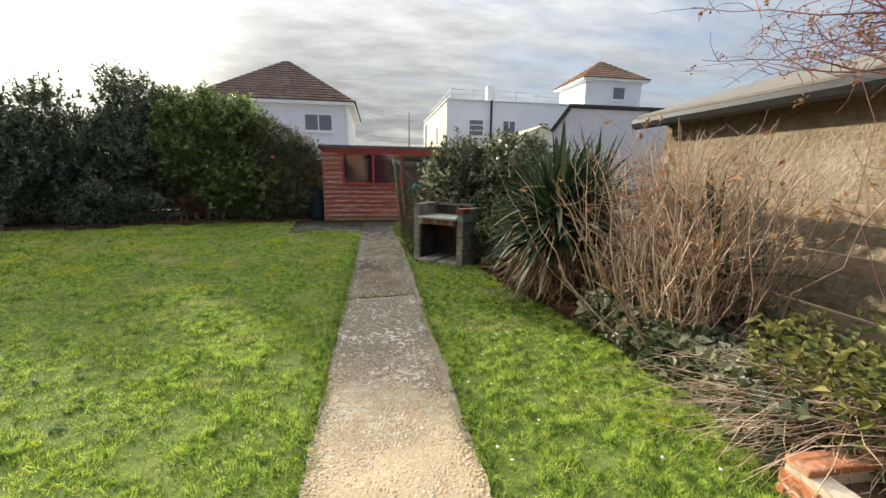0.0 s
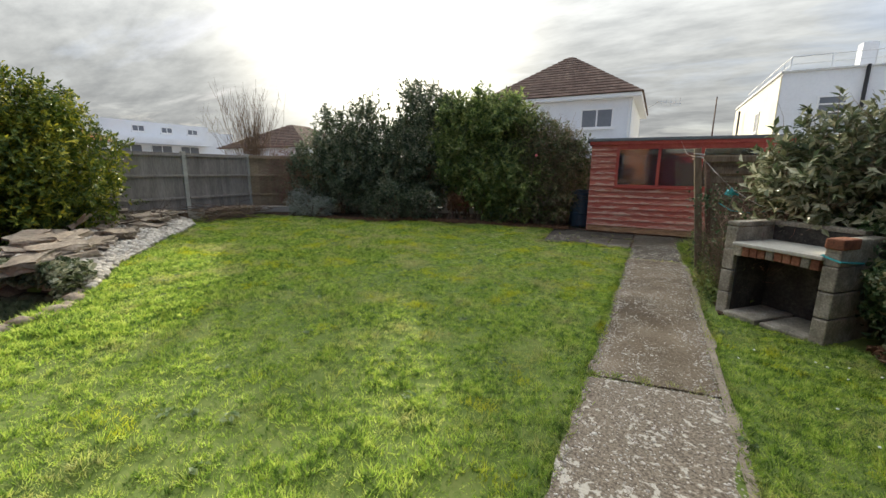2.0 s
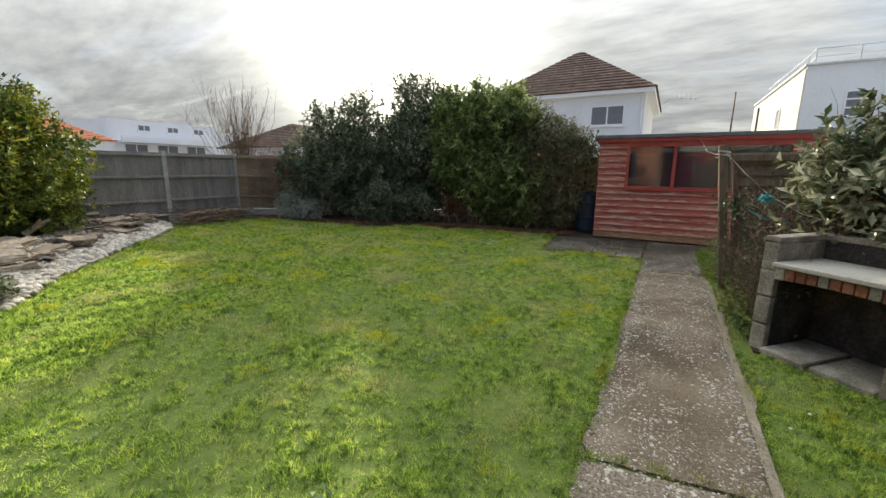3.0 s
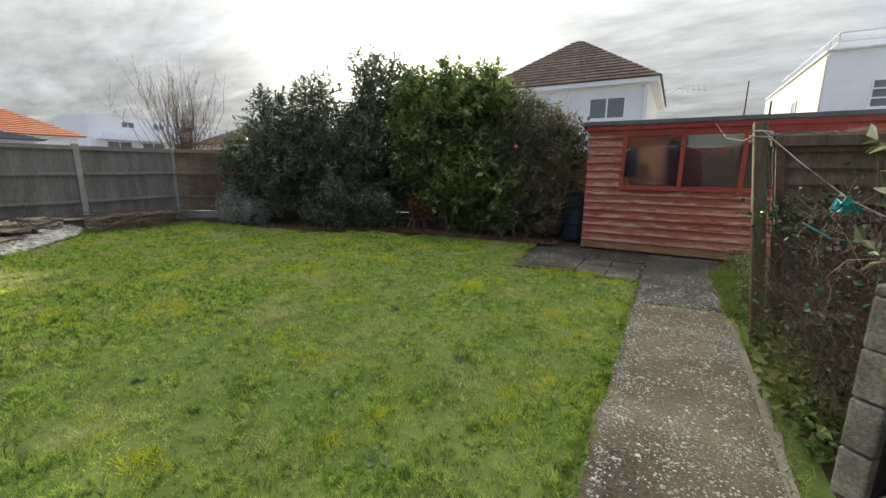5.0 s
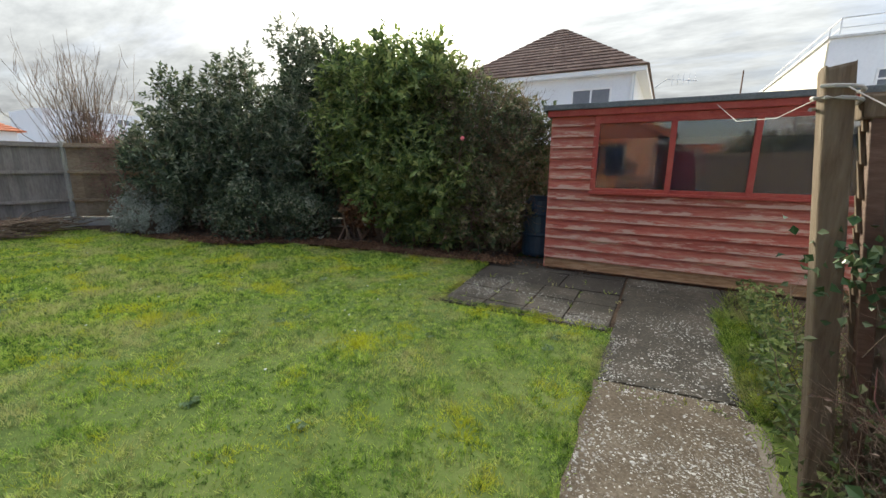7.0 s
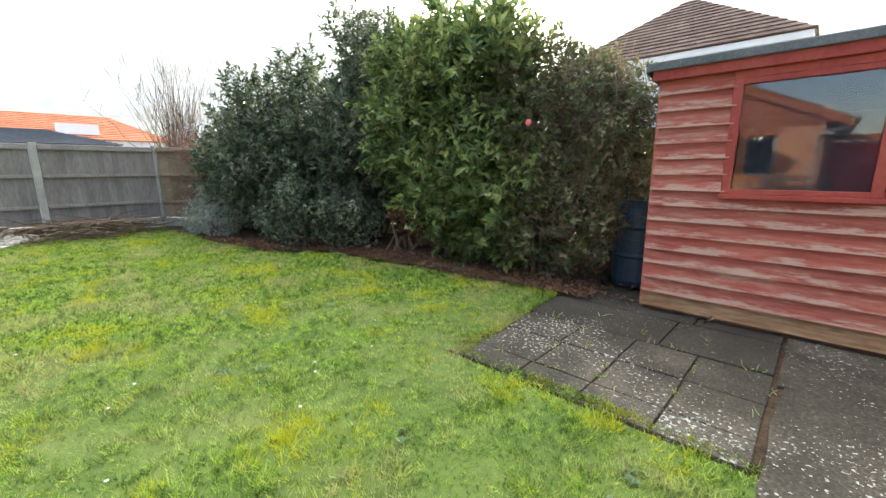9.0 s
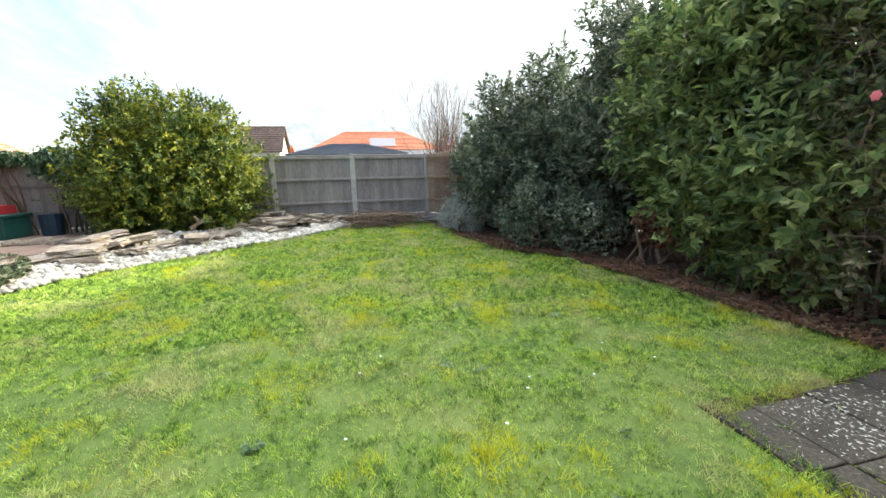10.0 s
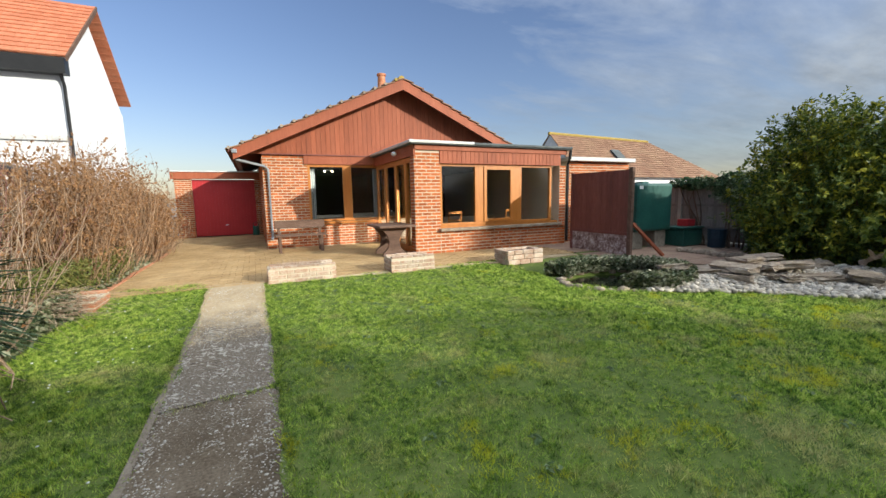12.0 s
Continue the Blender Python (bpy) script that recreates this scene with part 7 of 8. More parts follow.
b = a + np.stack([RNG.normal(-0.35, 0.25, n), RNG.normal(0.1, 0.3, n), RNG.normal(-0.1, 0.1, n)], 1)
b[:, 2] = np.maximum(b[:, 2], 0.04)
tagged(sticks("fallen_stems", a, b, 0.004, M["straw"], None, 0.15, 4), "fallen heap of dry straw-coloured stems over the planter", "stems", kind="stuff")
s6 = thing("cut_branch", "pale cut branch lying along the border edge", "branch", (1.6, 5.2, 0))
part("stem", tube(bmesh.new(), [(1.52, 5.75, 0.035), (1.62, 5.2, 0.04), (1.78, 4.6, 0.035), (1.9, 4.0, 0.03)], 0.014, 6, 0.6), M["straw"], s6)
brick_planter(1.62, 2.5, 1.2, 1.82, 0.0, 0.26, M["terracotta"], "low red brick bed edging under fallen stems")
# green weeds at the foot of the old post and shed
n = 1500
y = RNG.uniform(7.1, 11.7, n)
x = 0.47 + np.abs(RNG.normal(0, 0.16, n)) + np.where(y > 10, 0.12, 0)
tagged(scatter("verge_weeds", np.stack([x, y, 0.03 + RNG.random(n) * 0.22], 1), np.tile([0, 0, 1.0], (n, 1)), 0.06, M["laurel"], None, "leaf", 0.6), "green weeds along the path by the old fence", "weeds", kind="stuff")
n = 700
a = np.stack([RNG.uniform(0.5, 1.1, n), RNG.uniform(10.3, 11.7, n), np.zeros(n)], 1)
tagged(sticks("long_grass", a, a + np.stack([RNG.normal(0, 0.08, n), RNG.normal(0, 0.08, n), RNG.uniform(0.05, 0.17, n)], 1), 0.003, M["grass"], None, 0.3, 3), "tuft of long grass before the shed", "grass", kind="stuff")
# rough grass hanging over the path's edge up to the shed, with a few dead stems
n = 5200
y = RNG.uniform(9.25, 11.08, n)
x = 0.40 + np.abs(RNG.normal(0, 0.17, n)) + 0.012 * np.sin(y * 9)
a = np.stack([x, y, ground_z(x, y) - 0.01], 1)
lean = np.stack([RNG.normal(-0.02, 0.04, n), RNG.normal(0, 0.04, n), RNG.uniform(0.03, 0.12, n)], 1)
tagged(sticks("verge_grass", a, a + lean, 0.0032, M["grass"], None, 0.3, 3), "rough green grass between the path and the shed", "grass", kind="stuff")
n = 26
a = np.stack([RNG.uniform(0.6, 1.3, n), RNG.uniform(10.75, 11.05, n), np.full(n, 0.0)], 1)
tagged(sticks("dead_stems", a, a + np.stack([RNG.normal(0, 0.1, n), RNG.normal(-0.05, 0.05, n), RNG.uniform(0.2, 0.5, n)], 1), 0.004, M["bark"], None, 0.3, 3), "dead pale stems against the shed wall", "stems", kind="stuff")

# bed under the hedge: earth, leaf litter and prunings
V, F = [], []
xs = np.linspace(-11.1, -2.0, 60)
for xx in xs:
    V += [(xx, float(hedge_y(xx)) - 0.06 + 0.05 * math.sin(xx * 6), 0.012), (xx, float(hedge_y(xx)) + 0.6, 0.05), (xx, 14.4, 0.03)]
for i in range(59):
    for q in (0, 1):
        F.append((i * 3 + q, (i + 1) * 3 + q, (i + 1) * 3 + q + 1, i * 3 + q + 1))
tagged(arrays("hedge_bed", V, F, M["earth"]), "bare dark earth bed under the hedge", "earth", kind="structure")
tagged(part("border_bed", boxes(((2.0, -4.2, -0.2), (3.95, 7.2, 0.05)), ((0.56, 6.9, -0.2), (3.9, 12.0, 0.012))), M["earth"]), "dark earth of the planted border", "earth", kind="structure")
n = 5200
x = np.concatenate([RNG.uniform(-8.5, -1.9, 2600), RNG.normal(-4.4, 1.1, 2600)])
y = hedge_y(x) + np.abs(RNG.normal(0, 0.3, n)) - 0.12
tagged(scatter("leaf_litter", np.stack([x, y, np.full(n, 0.05)], 1), np.tile([0, 0, 1.0], (n, 1)), 0.055, M["litter"], None, "leaf", 0.3), "fallen brown leaves under the hedge", "leaves", kind="stuff")
n = 300
a = np.stack([RNG.normal(-10.35, 0.2, n), RNG.normal(9.2, 0.4, n), RNG.uniform(0.04, 0.34, n)], 1)
b = a + np.stack([RNG.normal(0, 0.25, n), RNG.normal(0, 0.5, n), RNG.normal(0, 0.06, n)], 1)
b[:, 2] = np.maximum(b[:, 2], 0.04)
tagged(sticks("prunings", a, b, 0.013, M["bark"], None, 0.15, 4), "heap of cut branches against the fence", "branches", kind="stuff")
n = 220
a = np.stack([RNG.normal(-10.3, 0.3, n), RNG.normal(6.7, 0.5, n), RNG.uniform(0.05, 0.3, n)], 1)
tagged(sticks("brushwood", a, a + RNG.normal(0, 0.3, (n, 3)) * [1, 1, 0.5] + [0, 0, 0.12], 0.006, M["bark"], None, 0.2, 4), "dark dry brushwood at the back of the rockery", "branches", kind="stuff")


def camellia_bloom(x, y, z):
    """One open bloom: two rings of rounded petals on a short stalk."""
    e = thing("flower", "single pink bloom among the dark hedge leaves", "flower", (x, y, z))
    part("stalk", tube(bmesh.new(), [(x, y + 0.25, z - 0.05), (x, y + 0.1, z), (x, y, z)], 0.004, 5), M["bark"], e)
    for ring, (count, reach, lift) in enumerate(((6, 0.022, 0.0), (5, 0.012, -0.01))):
        for k in range(count):
            a = (k + 0.5 * ring) * 2 * math.pi / count
            bm = bmesh.new()
            bmesh.ops.create_uvsphere(bm, u_segments=8, v_segments=5, radius=1, matrix=Matrix.Translation((x + math.cos(a) * reach, y + lift, z + math.sin(a) * reach)) @ Matrix.Diagonal((0.015, 0.006, 0.015, 1)))
            part("petal", bm, M["petal"], e)


camellia_bloom(-2.76, 12.1, 1.74)


def compost_bin():
    c = thing("compost_bin", "dark blue-black ribbed plastic compost barrel behind the shed corner", "compost bin", (-1.85, 12.6, 0))
    cx, cy = -1.74, 12.78
    bm = bmesh.new()
    steps = [(0.0, 0.25), (0.06, 0.27), (0.30, 0.265), (0.33, 0.28), (0.36, 0.265), (0.60, 0.255), (0.63, 0.27), (0.66, 0.255), (0.84, 0.235)]
    rings = [[bm.verts.new((cx + rr * math.cos(k * math.pi / 12), cy + rr * math.sin(k * math.pi / 12), 0.03 + zz)) for k in range(24)] for zz, rr in steps]
    for lo, hi in zip(rings, rings[1:]):
        for k in range(24):
            bm.faces.new((lo[k], lo[(k + 1) % 24], hi[(k + 1) % 24], hi[k]))
    bm.faces.new(list(reversed(rings[0])))
    bm.faces.new(rings[-1])
    part("barrel", bm, M["bin_blue"], c)
    part("lid", tube(bmesh.new(), [(cx, cy, 0.865), (cx, cy, 0.89), (cx, cy, 0.93)], 0.255, 24, 0.7), M["bin_blue"], c)


compost_bin()

# ---- neighbours and distance ----


def tiled_slope(e, a, b, c, d, rows, cols, material):
    """Tile courses over the quad a-b (eave) to d-c (ridge), each course lapping the one below."""
    a, b, c, d = (np.array(p, dtype=float) for p in (a, b, c, d))
    n = np.cross(b - a, d - a)
    n /= np.linalg.norm(n)
    if n[2] < 0:
        n = -n
    V, F = [p - n * 0.02 for p in (a, b, c, d)], [(0, 1, 2, 3)]
    cube = [(0, 1, 3, 2), (4, 6, 7, 5), (0, 4, 5, 1), (2, 3, 7, 6), (0, 2, 6, 4), (1, 5, 7, 3)]
    for i in range(rows):
        t0, t1 = i / rows, min(1, (i + 1.12) / rows)
        for k in range(cols):
            s0, s1 = (k + 0.02) / cols, (k + 0.98) / cols
            base = len(V)
            for t, lift in ((t0, 0.06), (t1, 0.015)):
                l, r = a + (d - a) * t, b + (c - b) * t
                for s in (s0, s1):
                    p = l + (r - l) * s
                    V += [p + n * lift, p + n * (lift - 0.05)]
            F += [tuple(base + q for q in f) for f in cube]
    arrays("roof_tiles", V, F, M[material], e, kind="stuff")


def far_window(e, x0, x1, z0, z1, y, axis="y", out=-1, bars=1):
    """A white framed window with panes, proud of a far wall."""
    def bx(u0, u1, w0, w1, lo, hi):
        return ((u0, min(w0, w1), lo), (u1, max(w0, w1), hi)) if axis == "y" else ((min(w0, w1), u0, lo), (max(w0, w1), u1, hi))
    t = 0.07
    items = [bx(x0, x1, y, y + out * 0.05, z0, z0 + t), bx(x0, x1, y, y + out * 0.05, z1 - t, z1)]
    for k in range(bars + 2):
        u = x0 + (x1 - x0 - t) * k / (bars + 1)
        items.append(bx(u, u + t, y, y + out * 0.05, z0 + t, z1 - t))
    w = part("window", boxes(*items), M["upvc"], e)
    part("pane", boxes(bx(x0 + t, x1 - t, y, y + out * 0.02, z0 + t, z1 - t)), M["tile_grey"], w)
    part("sill", boxes(bx(x0 - 0.1, x1 + 0.1, y, y + out * 0.12, z0 - 0.08, z0)), M["upvc"], w)


def hip_house():
    h = thing("neighbour_house", "white rendered two-storey house with a hipped brown tile roof", "house", (-5, 30, 0))
    x0, x1, y0, y1, e, r = -9.4, -1.6, 25.4, 34.5, 5.08, 8.15
    part("wall", boxes(((x0, y0, -0.1), (x1, y1, e))), M["white"], h)
    part("eaves_board", boxes(((x0 - 0.4, y0 - 0.4, e - 0.05), (x1 + 0.4, y1 + 0.4, e + 0.16)), bevel=0.02), M["upvc"], h, "white fascia and gutter")
    a, b, c, d = (x0 - 0.45, y0 - 0.45, e + 0.16), (x1 + 0.45, y0 - 0.45, e + 0.16), (x1 + 0.45, y1 + 0.45, e + 0.16), (x0 - 0.45, y1 + 0.45, e + 0.16)
    m0, m1 = ((x0 + x1) / 2 - 0.1, y0 + 3.6, r), ((x0 + x1) / 2 + 0.1, y1 - 3.6, r)
    m0b = ((x0 + x1) / 2 + 0.1, y0 + 3.6, r)
    tiled_slope(h, a, b, m0b, m0, 16, 26, "tile_brown")
    tiled_slope(h, b, c, m1, m0b, 16, 26, "tile_brown")
    tiled_slope(h, d, a, m0, m1, 16, 26, "tile_brown")
    far_window(h, -4.05, -2.45, 3.6, 4.58, y0, bars=1)
    far_window(h, -8.2, -6.6, 3.6, 4.58, y0, bars=1)
    part("downpipe", tube(bmesh.new(), [(-1.7, y0 - 0.06, 5.0), (-1.7, y0 - 0.06, 0)], 0.05, 6), M["upvc"], h)
    an = part("aerial_mast", tube(bmesh.new(), [(-0.9, 26.5, 4.6), (-0.5, 26.5, 4.9), (0.6, 26.5, 4.75)], 0.015, 4), M["steel"], h)
    for k in range(5):
        part("aerial_rod", tube(bmesh.new(), [(-0.3 + k * 0.2, 26.5, 4.65), (-0.3 + k * 0.2, 26.5, 5.05)], 0.01, 4), M["steel"], an)


hip_house()


def white_block():
    h = thing("white_block_house", "white flat-roofed modernist house with a railed roof terrace", "house", (11, 32, 0))
    x0, x1, y0, y1, top = 4.6, 20.0, 27.3, 40, 5.95
    part("wall", boxes(((x0 + 0.004, y0, -0.1), (x1, y1, top))), M["white"], h)
    part("side_wall", boxes(((x0 - 0.05, y0 + 0.02, -0.1), (x0, y1, top - 0.1))), M["cream"], h, "cream side wall")
    part("coping", boxes(((x0 - 0.1, y0 - 0.1, top), (x1, y1, top + 0.1)), bevel=0.02), M["lead"], h)
    rail = part("rail", tube(bmesh.new(), [(10.4, y0 + 0.3, top + 0.75), (x0 + 0.3, y0 + 0.3, top + 0.75), (x0 + 0.3, y1 - 2, top + 0.75)], 0.03, 5), M["steel"], h)
    part("rail", tube(bmesh.new(), [(10.4, y0 + 0.3, top + 0.42), (x0 + 0.3, y0 + 0.3, top + 0.42), (x0 + 0.3, y1 - 2, top + 0.42)], 0.02, 5), M["steel"], h)
    part("rail", tube(bmesh.new(), [(10.4, y0 + 0.3, top + 0.55), (13.4, y0 + 0.3, top + 0.5)], 0.025, 5), M["steel"], h)
    for k in range(5):
        part("baluster", tube(bmesh.new(), [(x0 + 0.3 + k * 1.45, y0 + 0.3, top), (x0 + 0.3 + k * 1.45, y0 + 0.3, top + 0.75)], 0.025, 5), M["steel"], h)
        part("baluster", tube(bmesh.new(), [(x0 + 0.3, y0 + 1.5 + k * 2.2, top), (x0 + 0.3, y0 + 1.5 + k * 2.2, top + 0.75)], 0.025, 5), M["steel"], h)
    part("chimney", boxes(((7.55, y0 + 1.2, top), (8.1, y0 + 1.8, top + 1.3)), bevel=0.02), M["white"], h)
    far_window(h, 6.0, 7.05, 3.75, 4.85, y0, bars=0)
    part("glazing_bar", boxes(((6.0, y0 - 0.06, 4.1), (7.05, y0, 4.16)), ((6.0, y0 - 0.06, 4.45), (7.05, y0, 4.51))), M["upvc"], h)
    far_window(h, 8.3, 9.25, 3.75, 4.85, y0, bars=1)
    far_window(h, 10.8, 11.6, 4.0, 4.8, y0, bars=1)
    far_window(h, 31.0, 31.9, 3.6, 4.7, x0 - 0.05, "x", -1, 0)
    part("downpipe", tube(bmesh.new(), [(7.5, y0 - 0.1, top + 0.1), (7.5, y0 - 0.1, 0)], 0.07, 6), M["black"], h, "black soil pipe")
    part("downpipe", tube(bmesh.new(), [(x0 - 0.3, y0 + 9, 5.4), (x0 - 0.3, y0 + 9, 0)], 0.06, 6), M["black"], h)
    t = thing("stair_tower", "white square roof tower with a pyramid tile roof", "tower", (15.2, 29, 5.9))
    part("wall", boxes(((14.2, y0 + 0.3, 5.9), (18.4, y0 + 4.3, 7.75))), M["white"], t)
    part("eaves_board", boxes(((13.85, y0 - 0.05, 7.7), (18.75, y0 + 4.65, 7.85)), bevel=0.02), M["upvc"], t)
    c = [(13.8, y0 - 0.1, 7.85), (18.8, y0 - 0.1, 7.85), (18.8, y0 + 4.7, 7.85), (13.8, y0 + 4.7, 7.85)]
    ap = (16.3, y0 + 2.3, 9.5)
    for k in range(4):
        tiled_slope(t, c[k], c[(k + 1) % 4], ap, ap, 9, 12, "tile_tan")
    far_window(t, 16.2, 17.2, 6.5, 7.4, y0 + 0.3, bars=0)
    p = thing("street_pole", "thin bare pole rising beyond the shed roof", "pole", (2.2, 26, 0))
    part("shaft", tube(bmesh.new(), [(2.0, 26, -0.1), (2.0, 26, 4.9)], 0.05, 6, 0.5), M["bench"], p)


white_block()


def neighbour_garage():
    """Long low outbuilding beyond the border, with a boundary rail before it."""
    g = thing("outbuilding", "long low stained roughcast outbuilding with a shallow felt roof", "outbuilding", (5, 4, 0))
    part("wall", boxes(((3.75, -1.5, -0.1), (7.5, 5.55, 2.15)), bevel=0.01), M["rough_wall"], g)
    bm = prism([(3.45, 2.12), (5.6, 2.75), (7.8, 2.12), (7.8, 2.2), (5.6, 2.84), (3.45, 2.2)], "y", -1.7, 5.75)
    part("roof", bm, M["tan_felt"], g, "pale shallow-pitched roof")
    part("gutter", tube(bmesh.new(), [(3.45, -1.7, 2.1), (3.45, 5.75, 2.1)], 0.075, 8), M["black"], g, "dark gutter")
    f = thing("border_fence", "low weathered ranch-rail fence behind the border", "fence", (3.4, 3, 0))
    for z in (0.28, 0.72, 1.1):
        part("rail", boxes(((3.40, -3.8, z), (3.44, 8.6, z + 0.14)), bevel=0.008), M["fence_brown"], f)
    for k in range(7):
        y = -3.6 + k * 2.0
        part("post", boxes(((3.44, y, -0.1), (3.54, y + 0.1, 1.3)), bevel=0.01), M["fence_brown"], f)
    # the wall that carries on to the garage
    w = thing("boundary_wall", "dark creosoted fence beside the garage drive", "fence", (3.4, -8, 0))
    for k in range(44):
        part("board", boxes(((3.36, -13.9 + k * 0.23, 0), (3.38 + random.uniform(0, 0.006), -13.9 + k * 0.23 + 0.225, 1.85 + random.uniform(-0.01, 0.01)))), M["bench"], w)
    part("rail", boxes(((3.38, -13.9, 1.5), (3.42, -3.8, 1.6)), ((3.38, -13.9, 0.4), (3.42, -3.8, 0.5))), M["bench"], w)


neighbour_garage()


def white_annex():
    """White-rendered annex beyond the border, its top edged with dark boards."""
    h = thing("annex", "white rendered annex with a dark-edged flat roof and sloping side", "annex", (5.5, 10, 0))

    def askew(bm):
        for v in bm.verts:
            v.co.x += 0.6 * (v.co.y - 7.85)
        return bm

    face = [(3.2, -0.1), (8.2, -0.1), (8.2, 2.62), (3.5, 2.62), (3.2, 2.25)]
    part("wall", askew(prism(face, "y", 7.85, 11.5)), M["white"], h)
    part("coping", askew(boxes(((3.49, 7.80, 2.622), (8.25, 11.55, 2.69)), bevel=0.008)), M["black"], h, "dark roof edge")
    part("verge", askew(prism([(3.14, 2.20), (3.2, 2.17), (3.53, 2.60), (3.49, 2.66)], "y", 7.79, 7.85)), M["black"], h, "dark sloping verge board")


white_annex()


def side_house():
    h = thing("neighbour_house", "tall white rendered house with a steep orange tile roof", "house", (8, -14, 0))
    x0, x1, y0, y1 = 5.9, 13.8, -20, -12.0
    part("wall", boxes(((x0, y0, -0.1), (x1, y1, 6.3))), M["white"], h)
    part("gable", prism([(y0, 6.3), (y1, 6.3), ((y0 + y1) / 2, 9.6)], "x", x0 + 0.02, x1 - 0.02), M["white"], h)
    a, b, c, d = (x1 + 0.3, y1 + 0.4, 6.9), (x0 - 0.35, y1 + 0.4, 6.9), (x0 - 0.35, (y0 + y1) / 2, 10.4), (x1 + 0.3, (y0 + y1) / 2, 10.4)
    tiled_slope(h, a, b, c, d, 14, 30, "tile_red")
    a, b = (x1 + 0.3, y0 - 0.4, 6.9), (x0 - 0.35, y0 - 0.4, 6.9)
    tiled_slope(h, a, b, c, d, 14, 30, "tile_red")
    part("eaves_board", boxes(((x0 - 0.3, y1 + 0.0, 6.3), (x1 + 0.2, y1 + 0.45, 6.85))), M["black"], h, "dark eaves and gutter")
    part("bargeboard", prism([(y1 + 0.4, 6.75), (y1 + 0.4, 6.95), ((y0 + y1) / 2, 10.42), ((y0 + y1) / 2, 10.2)], "x", x0 - 0.4, x0 - 0.34), M["bench"], h)
    part("downpipe", tube(bmesh.new(), [(x0 - 0.1, y1 + 0.3, 6.4), (x0 - 0.12, y1 + 0.1, 5.9), (x0 - 0.12, y1 + 0.1, 0)], 0.06, 6), M["black"], h)
    part("band", boxes(((x0, y1 - 0.001, 3.9), (x1, y1 + 0.12, 4.1)), bevel=0.01), M["lead"], h)
    far_window(h, 8.0, 9.4, 4.6, 5.8, y1, bars=1, out=1)
    far_window(h, 7.0, 8.6, 1.2, 3.0, y1, bars=1, out=1)


side_house()


def ridge_house(name, label, x0, x1, y0, y1, e, r, along, roofmat, wallmat):
    h = thing(name, label, "house", ((x0 + x1) / 2, (y0 + y1) / 2, 0))
    part("wall", boxes(((x0, y0, -0.1), (x1, y1, e))), M[wallmat], h)
    if along == "x":
        ym = (y0 + y1) / 2
        part("gable", prism([(y0, e), (y1, e), (ym, r - 0.08)], "x", x0 + 0.02, x1 - 0.02), M[wallmat], h)
        for yy in (y0 - 0.3, y1 + 0.3):
            tiled_slope(h, (x0 - 0.2, yy, e - 0.15), (x1 + 0.2, yy, e - 0.15), (x1 + 0.2, ym, r), (x0 - 0.2, ym, r), 14, 34, roofmat)
    else:
        xm = (x0 + x1) / 2
        part("gable", prism([(x0, e), (x1, e), (xm, r - 0.08)], "y", y0 + 0.02, y1 - 0.02), M[wallmat], h)
        for xx in (x0 - 0.3, x1 + 0.3):
            tiled_slope(h, (xx, y0 - 0.2, e - 0.15), (xx, y1 + 0.2, e - 0.15), (xm, y1 + 0.2, r), (xm, y0 - 0.2, r), 14, 34, roofmat)
    return h


def hipped(name, label, x0, x1, y0, y1, e, r, inset, roofmat, wallmat):
    h = thing(name, label, "house", ((x0 + x1) / 2, (y0 + y1) / 2, 0))
    part("wall", boxes(((x0, y0, -0.1), (x1, y1, e))), M[wallmat], h)
    xm = (x0 + x1) / 2
    a, b, c, d = (x1 + 0.3, y0 - 0.3, e), (x1 + 0.3, y1 + 0.3, e), (x0 - 0.3, y1 + 0.3, e), (x0 - 0.3, y0 - 0.3, e)
    p, q = (xm, y0 + inset, r), (xm, y1 - inset, r)
    tiled_slope(h, a, b, q, p, 14, 34, roofmat)
    tiled_slope(h, b, c, q, q, 14, 24, roofmat)
    tiled_slope(h, d, a, p, p, 14, 24, roofmat)
    tiled_slope(h, c, d, p, q, 14, 34, roofmat)
    return h


h = hipped("neighbour_house", "house with a hipped bright orange tile roof beyond the fence", -38, -30.3, 6.2, 15.2, 2.9, 4.55, 2.3, "tile_red", "white")
part("dormer", boxes(((-31.6, 10.2, 3.2), (-30.6, 12.0, 3.75))), M["upvc"], h, "white flat dormer")
hipped("neighbour_garage", "low building with a grey slate hipped roof beyond the fence", -28, -24, 5.6, 11.6, 2.35, 3.05, 2.2, "tile_grey", "white")
ridge_house("neighbour_house", "small house with a steep grey-brown roof beyond the bush", -33, -29, 1.6, 4.3, 2.9, 4.6, "y", "tile_brown", "cream")
h = thing("chimney_stack", "small brick chimney stack above the fence line", "chimney", (-30, 4.9, 0))
part("stack", boxes(((-30.3, 4.75, -0.1), (-29.9, 5.05, 3.05)), bevel=0.02), M["brick_one"], h)
part("pot", tube(bmesh.new(), [(-30.1, 4.9, 3.05), (-30.1, 4.9, 3.25)], 0.08, 8), M["terracotta"], h)
h = thing("neighbour_bungalow", "neighbouring bungalow with a long tan tile roof and skylight", "house", (-33, -20.5, 0))
part("wall", boxes(((-42, -24, -0.1), (-24.4, -17, 3.05))), M["white"], h)
part("gable", prism([(-24.2, 3.05), (-16.8, 3.05), (-20.5, 6.75)], "x", -24.75, -24.45), M["lead"], h, "grey-blue gable wall")
roof = [(-24.2, -16.5, 2.95), (-42.9, -16.5, 2.85), (-36.9, -20.5, 6.62), (-24.4, -20.5, 6.86), (-42.9, -24.5, 2.85), (-24.2, -24.5, 2.95)]
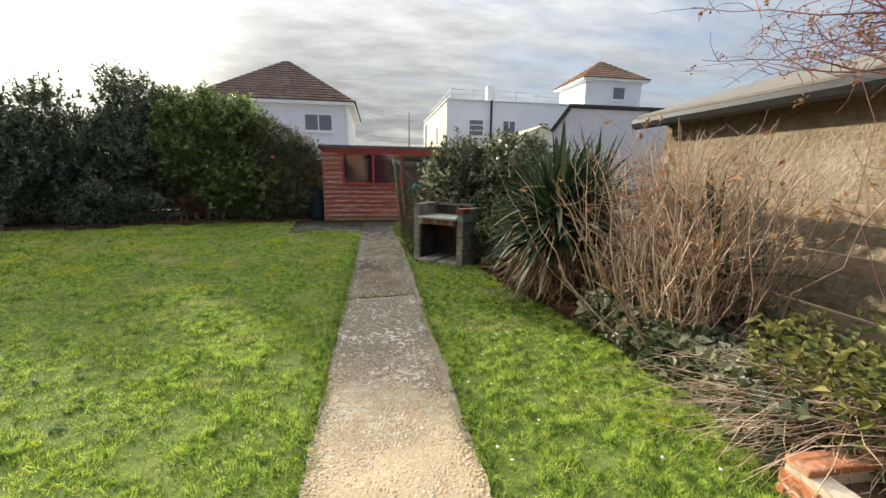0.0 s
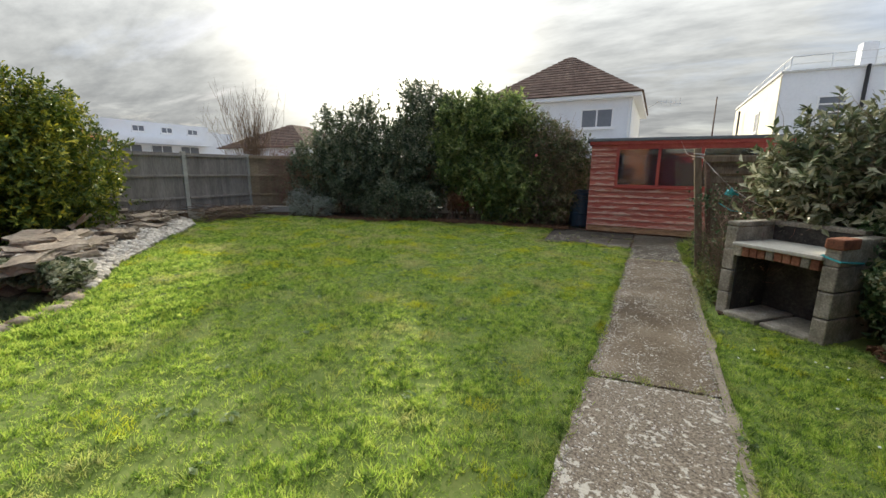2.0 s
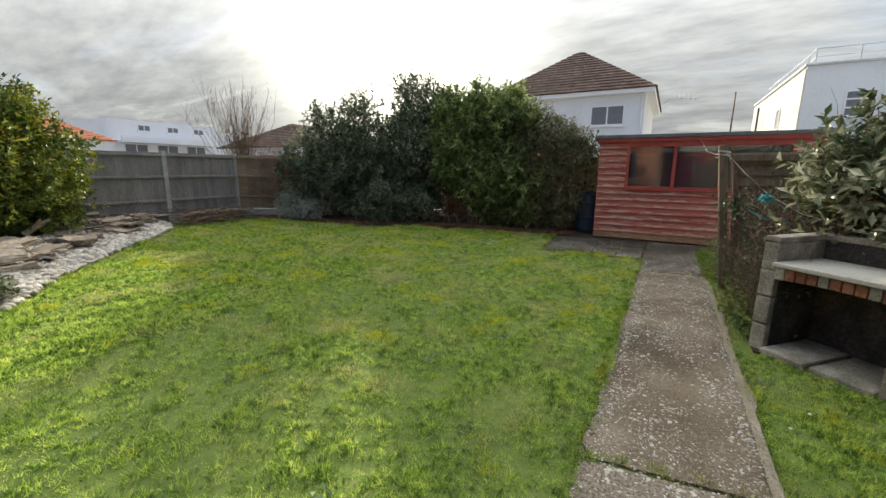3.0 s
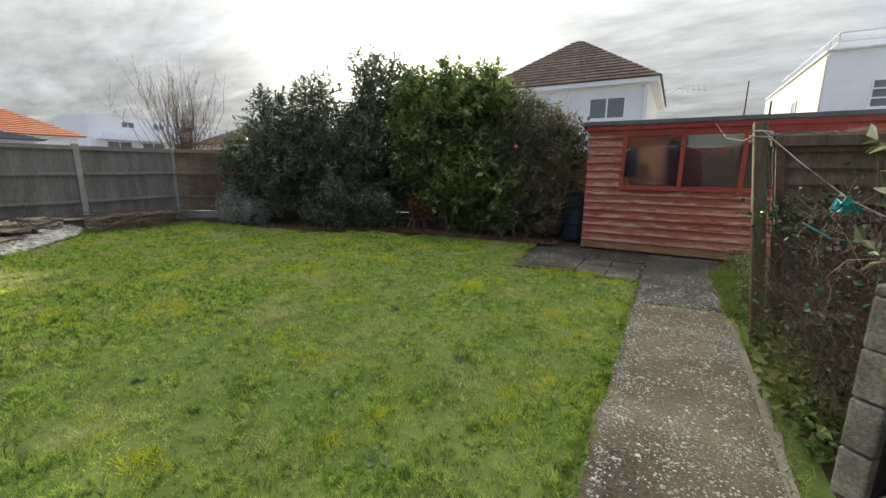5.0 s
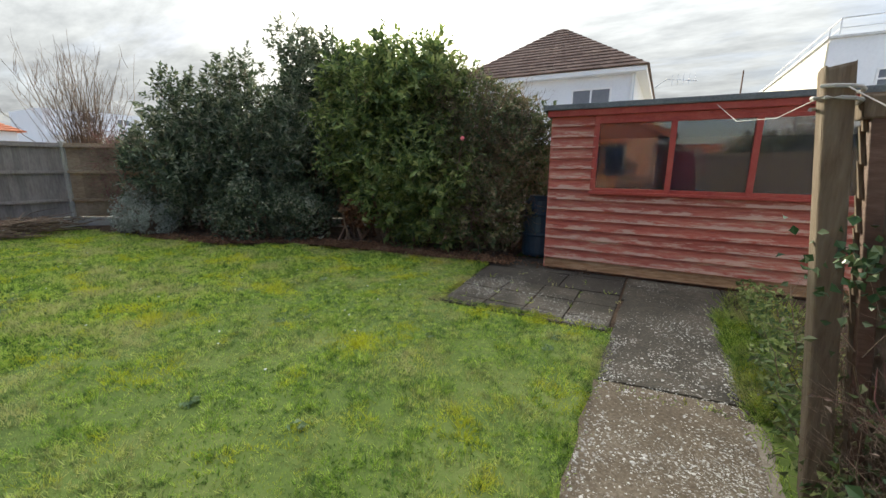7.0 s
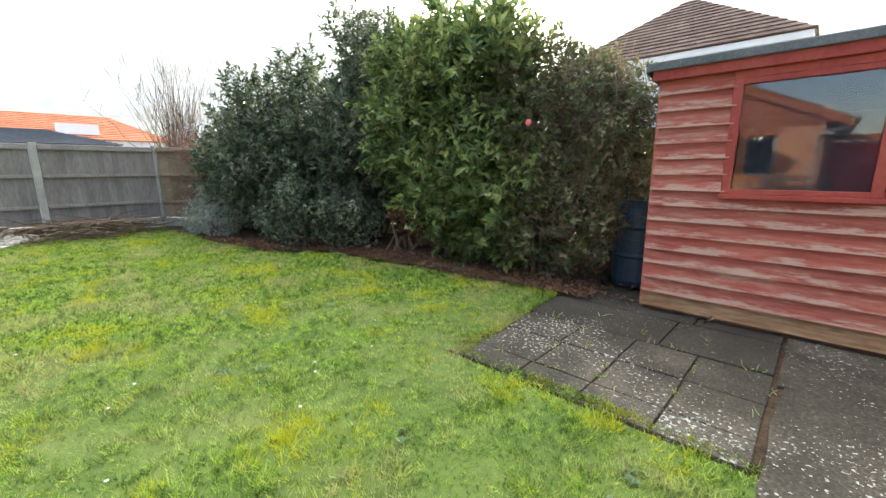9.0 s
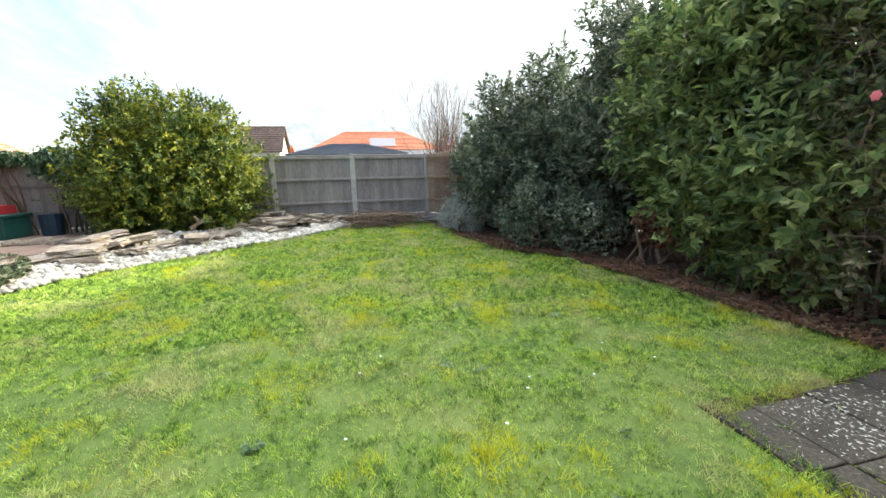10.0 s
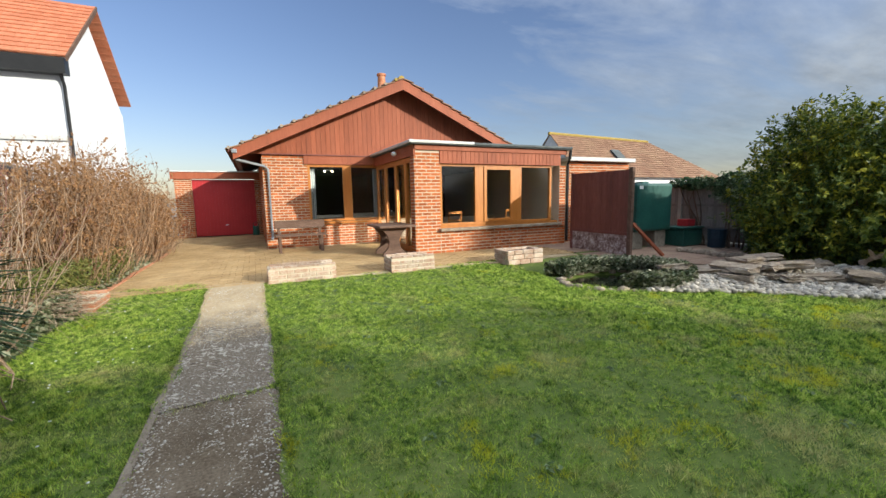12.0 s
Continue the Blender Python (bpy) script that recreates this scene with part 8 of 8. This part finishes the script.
tiled_slope(h, roof[0], roof[1], roof[2], roof[3], 18, 44, "tile_tan")
tiled_slope(h, roof[1], roof[4], roof[2], roof[2], 18, 24, "tile_tan")
tiled_slope(h, roof[4], roof[5], roof[3], roof[2], 18, 44, "tile_tan")
part("ridge_tiles", tube(bmesh.new(), [(-24.3, -20.5, 6.9), (-36.9, -20.5, 6.66)], 0.14, 7), M["lichen"], h)
sky_light = Matrix.Translation((-30.6, -18.55, 5.02)) @ Matrix.Rotation(math.radians(-43.5), 4, "X")
part("skylight", boxes(((-0.5, -0.6, 0.0), (0.5, 0.6, 0.14)), bevel=0.02, m=sky_light), M["felt"], h)
ridge_house("neighbour_garage", "low cream rendered garage with a pale roof in the distance", 6.3, 9.9, 20, 25, 2.95, 3.72, "y", "cream", "cream")
h = thing("far_apartments", "low white modernist apartment block in the distance", "apartment building", (-46, 28, 0))
part("wall", boxes(((-52, 21, -0.1), (-45, 31, 5.7)), ((-52, 31, -0.1), (-46.5, 35, 5.3))), M["white"], h)
part("balcony", boxes(((-45, 21.5, 3.55), (-43.6, 30.5, 3.7)), ((-43.75, 21.5, 3.7), (-43.6, 30.5, 4.1))), M["white"], h)
for k in range(3):
    far_window(h, 23.5 + k * 2.6, 24.6 + k * 2.6, 4.7, 5.3, -45, "x", 1, 1)
    far_window(h, 22.2 + k * 2.8, 24.2 + k * 2.8, 2.2, 3.5, -45, "x", 1, 1)
hipped("neighbour_bungalow", "bungalow with a dark tile roof beyond the hedge", -24, -17, 18.5, 24, 2.5, 4.0, 2.2, "tile_brown", "white")


def bare_tree(x, y, top, n, label, seed):
    """A leafless tree: many steep stems from a low stool, each with fine upright twigs."""
    r = np.random.default_rng(seed)
    e = thing("bare_tree", label, "tree", (x, y, 0))
    part("trunk", tube(bmesh.new(), [(x, y, -0.1), (x + 0.03, y, 0.4), (x, y, 0.9)], 0.13, 8, 0.8), M["bark"], e)
    a = np.tile([x, y, 0.75], (n, 1)) + r.normal(0, 0.07, (n, 3))
    b = a + np.stack([r.normal(0, 0.4, n), r.normal(0, 0.52, n), r.uniform(0.6, 1, n) * (top - 0.75)], 1)
    sticks("limb", a, b, 0.013, M["bark"], e, 0.06, 6, seed=seed, kind="stuff", taper=0.2)
    k = n * 9
    pick, t = r.integers(0, n, k), r.uniform(0.25, 0.9, k)[:, None]
    f = a[pick] + (b[pick] - a[pick]) * t
    g = f + np.stack([r.normal(0, 0.12, k), r.normal(0, 0.12, k), r.uniform(0.2, 0.6, k)], 1)
    sticks("twig", f, g, 0.0045, M["bark"], e, 0.1, 4, seed=seed + 1, kind="stuff")


bare_tree(-11.75, 11.15, 3.9, 70, "bare winter tree with fine upright branches behind the fence", 51)
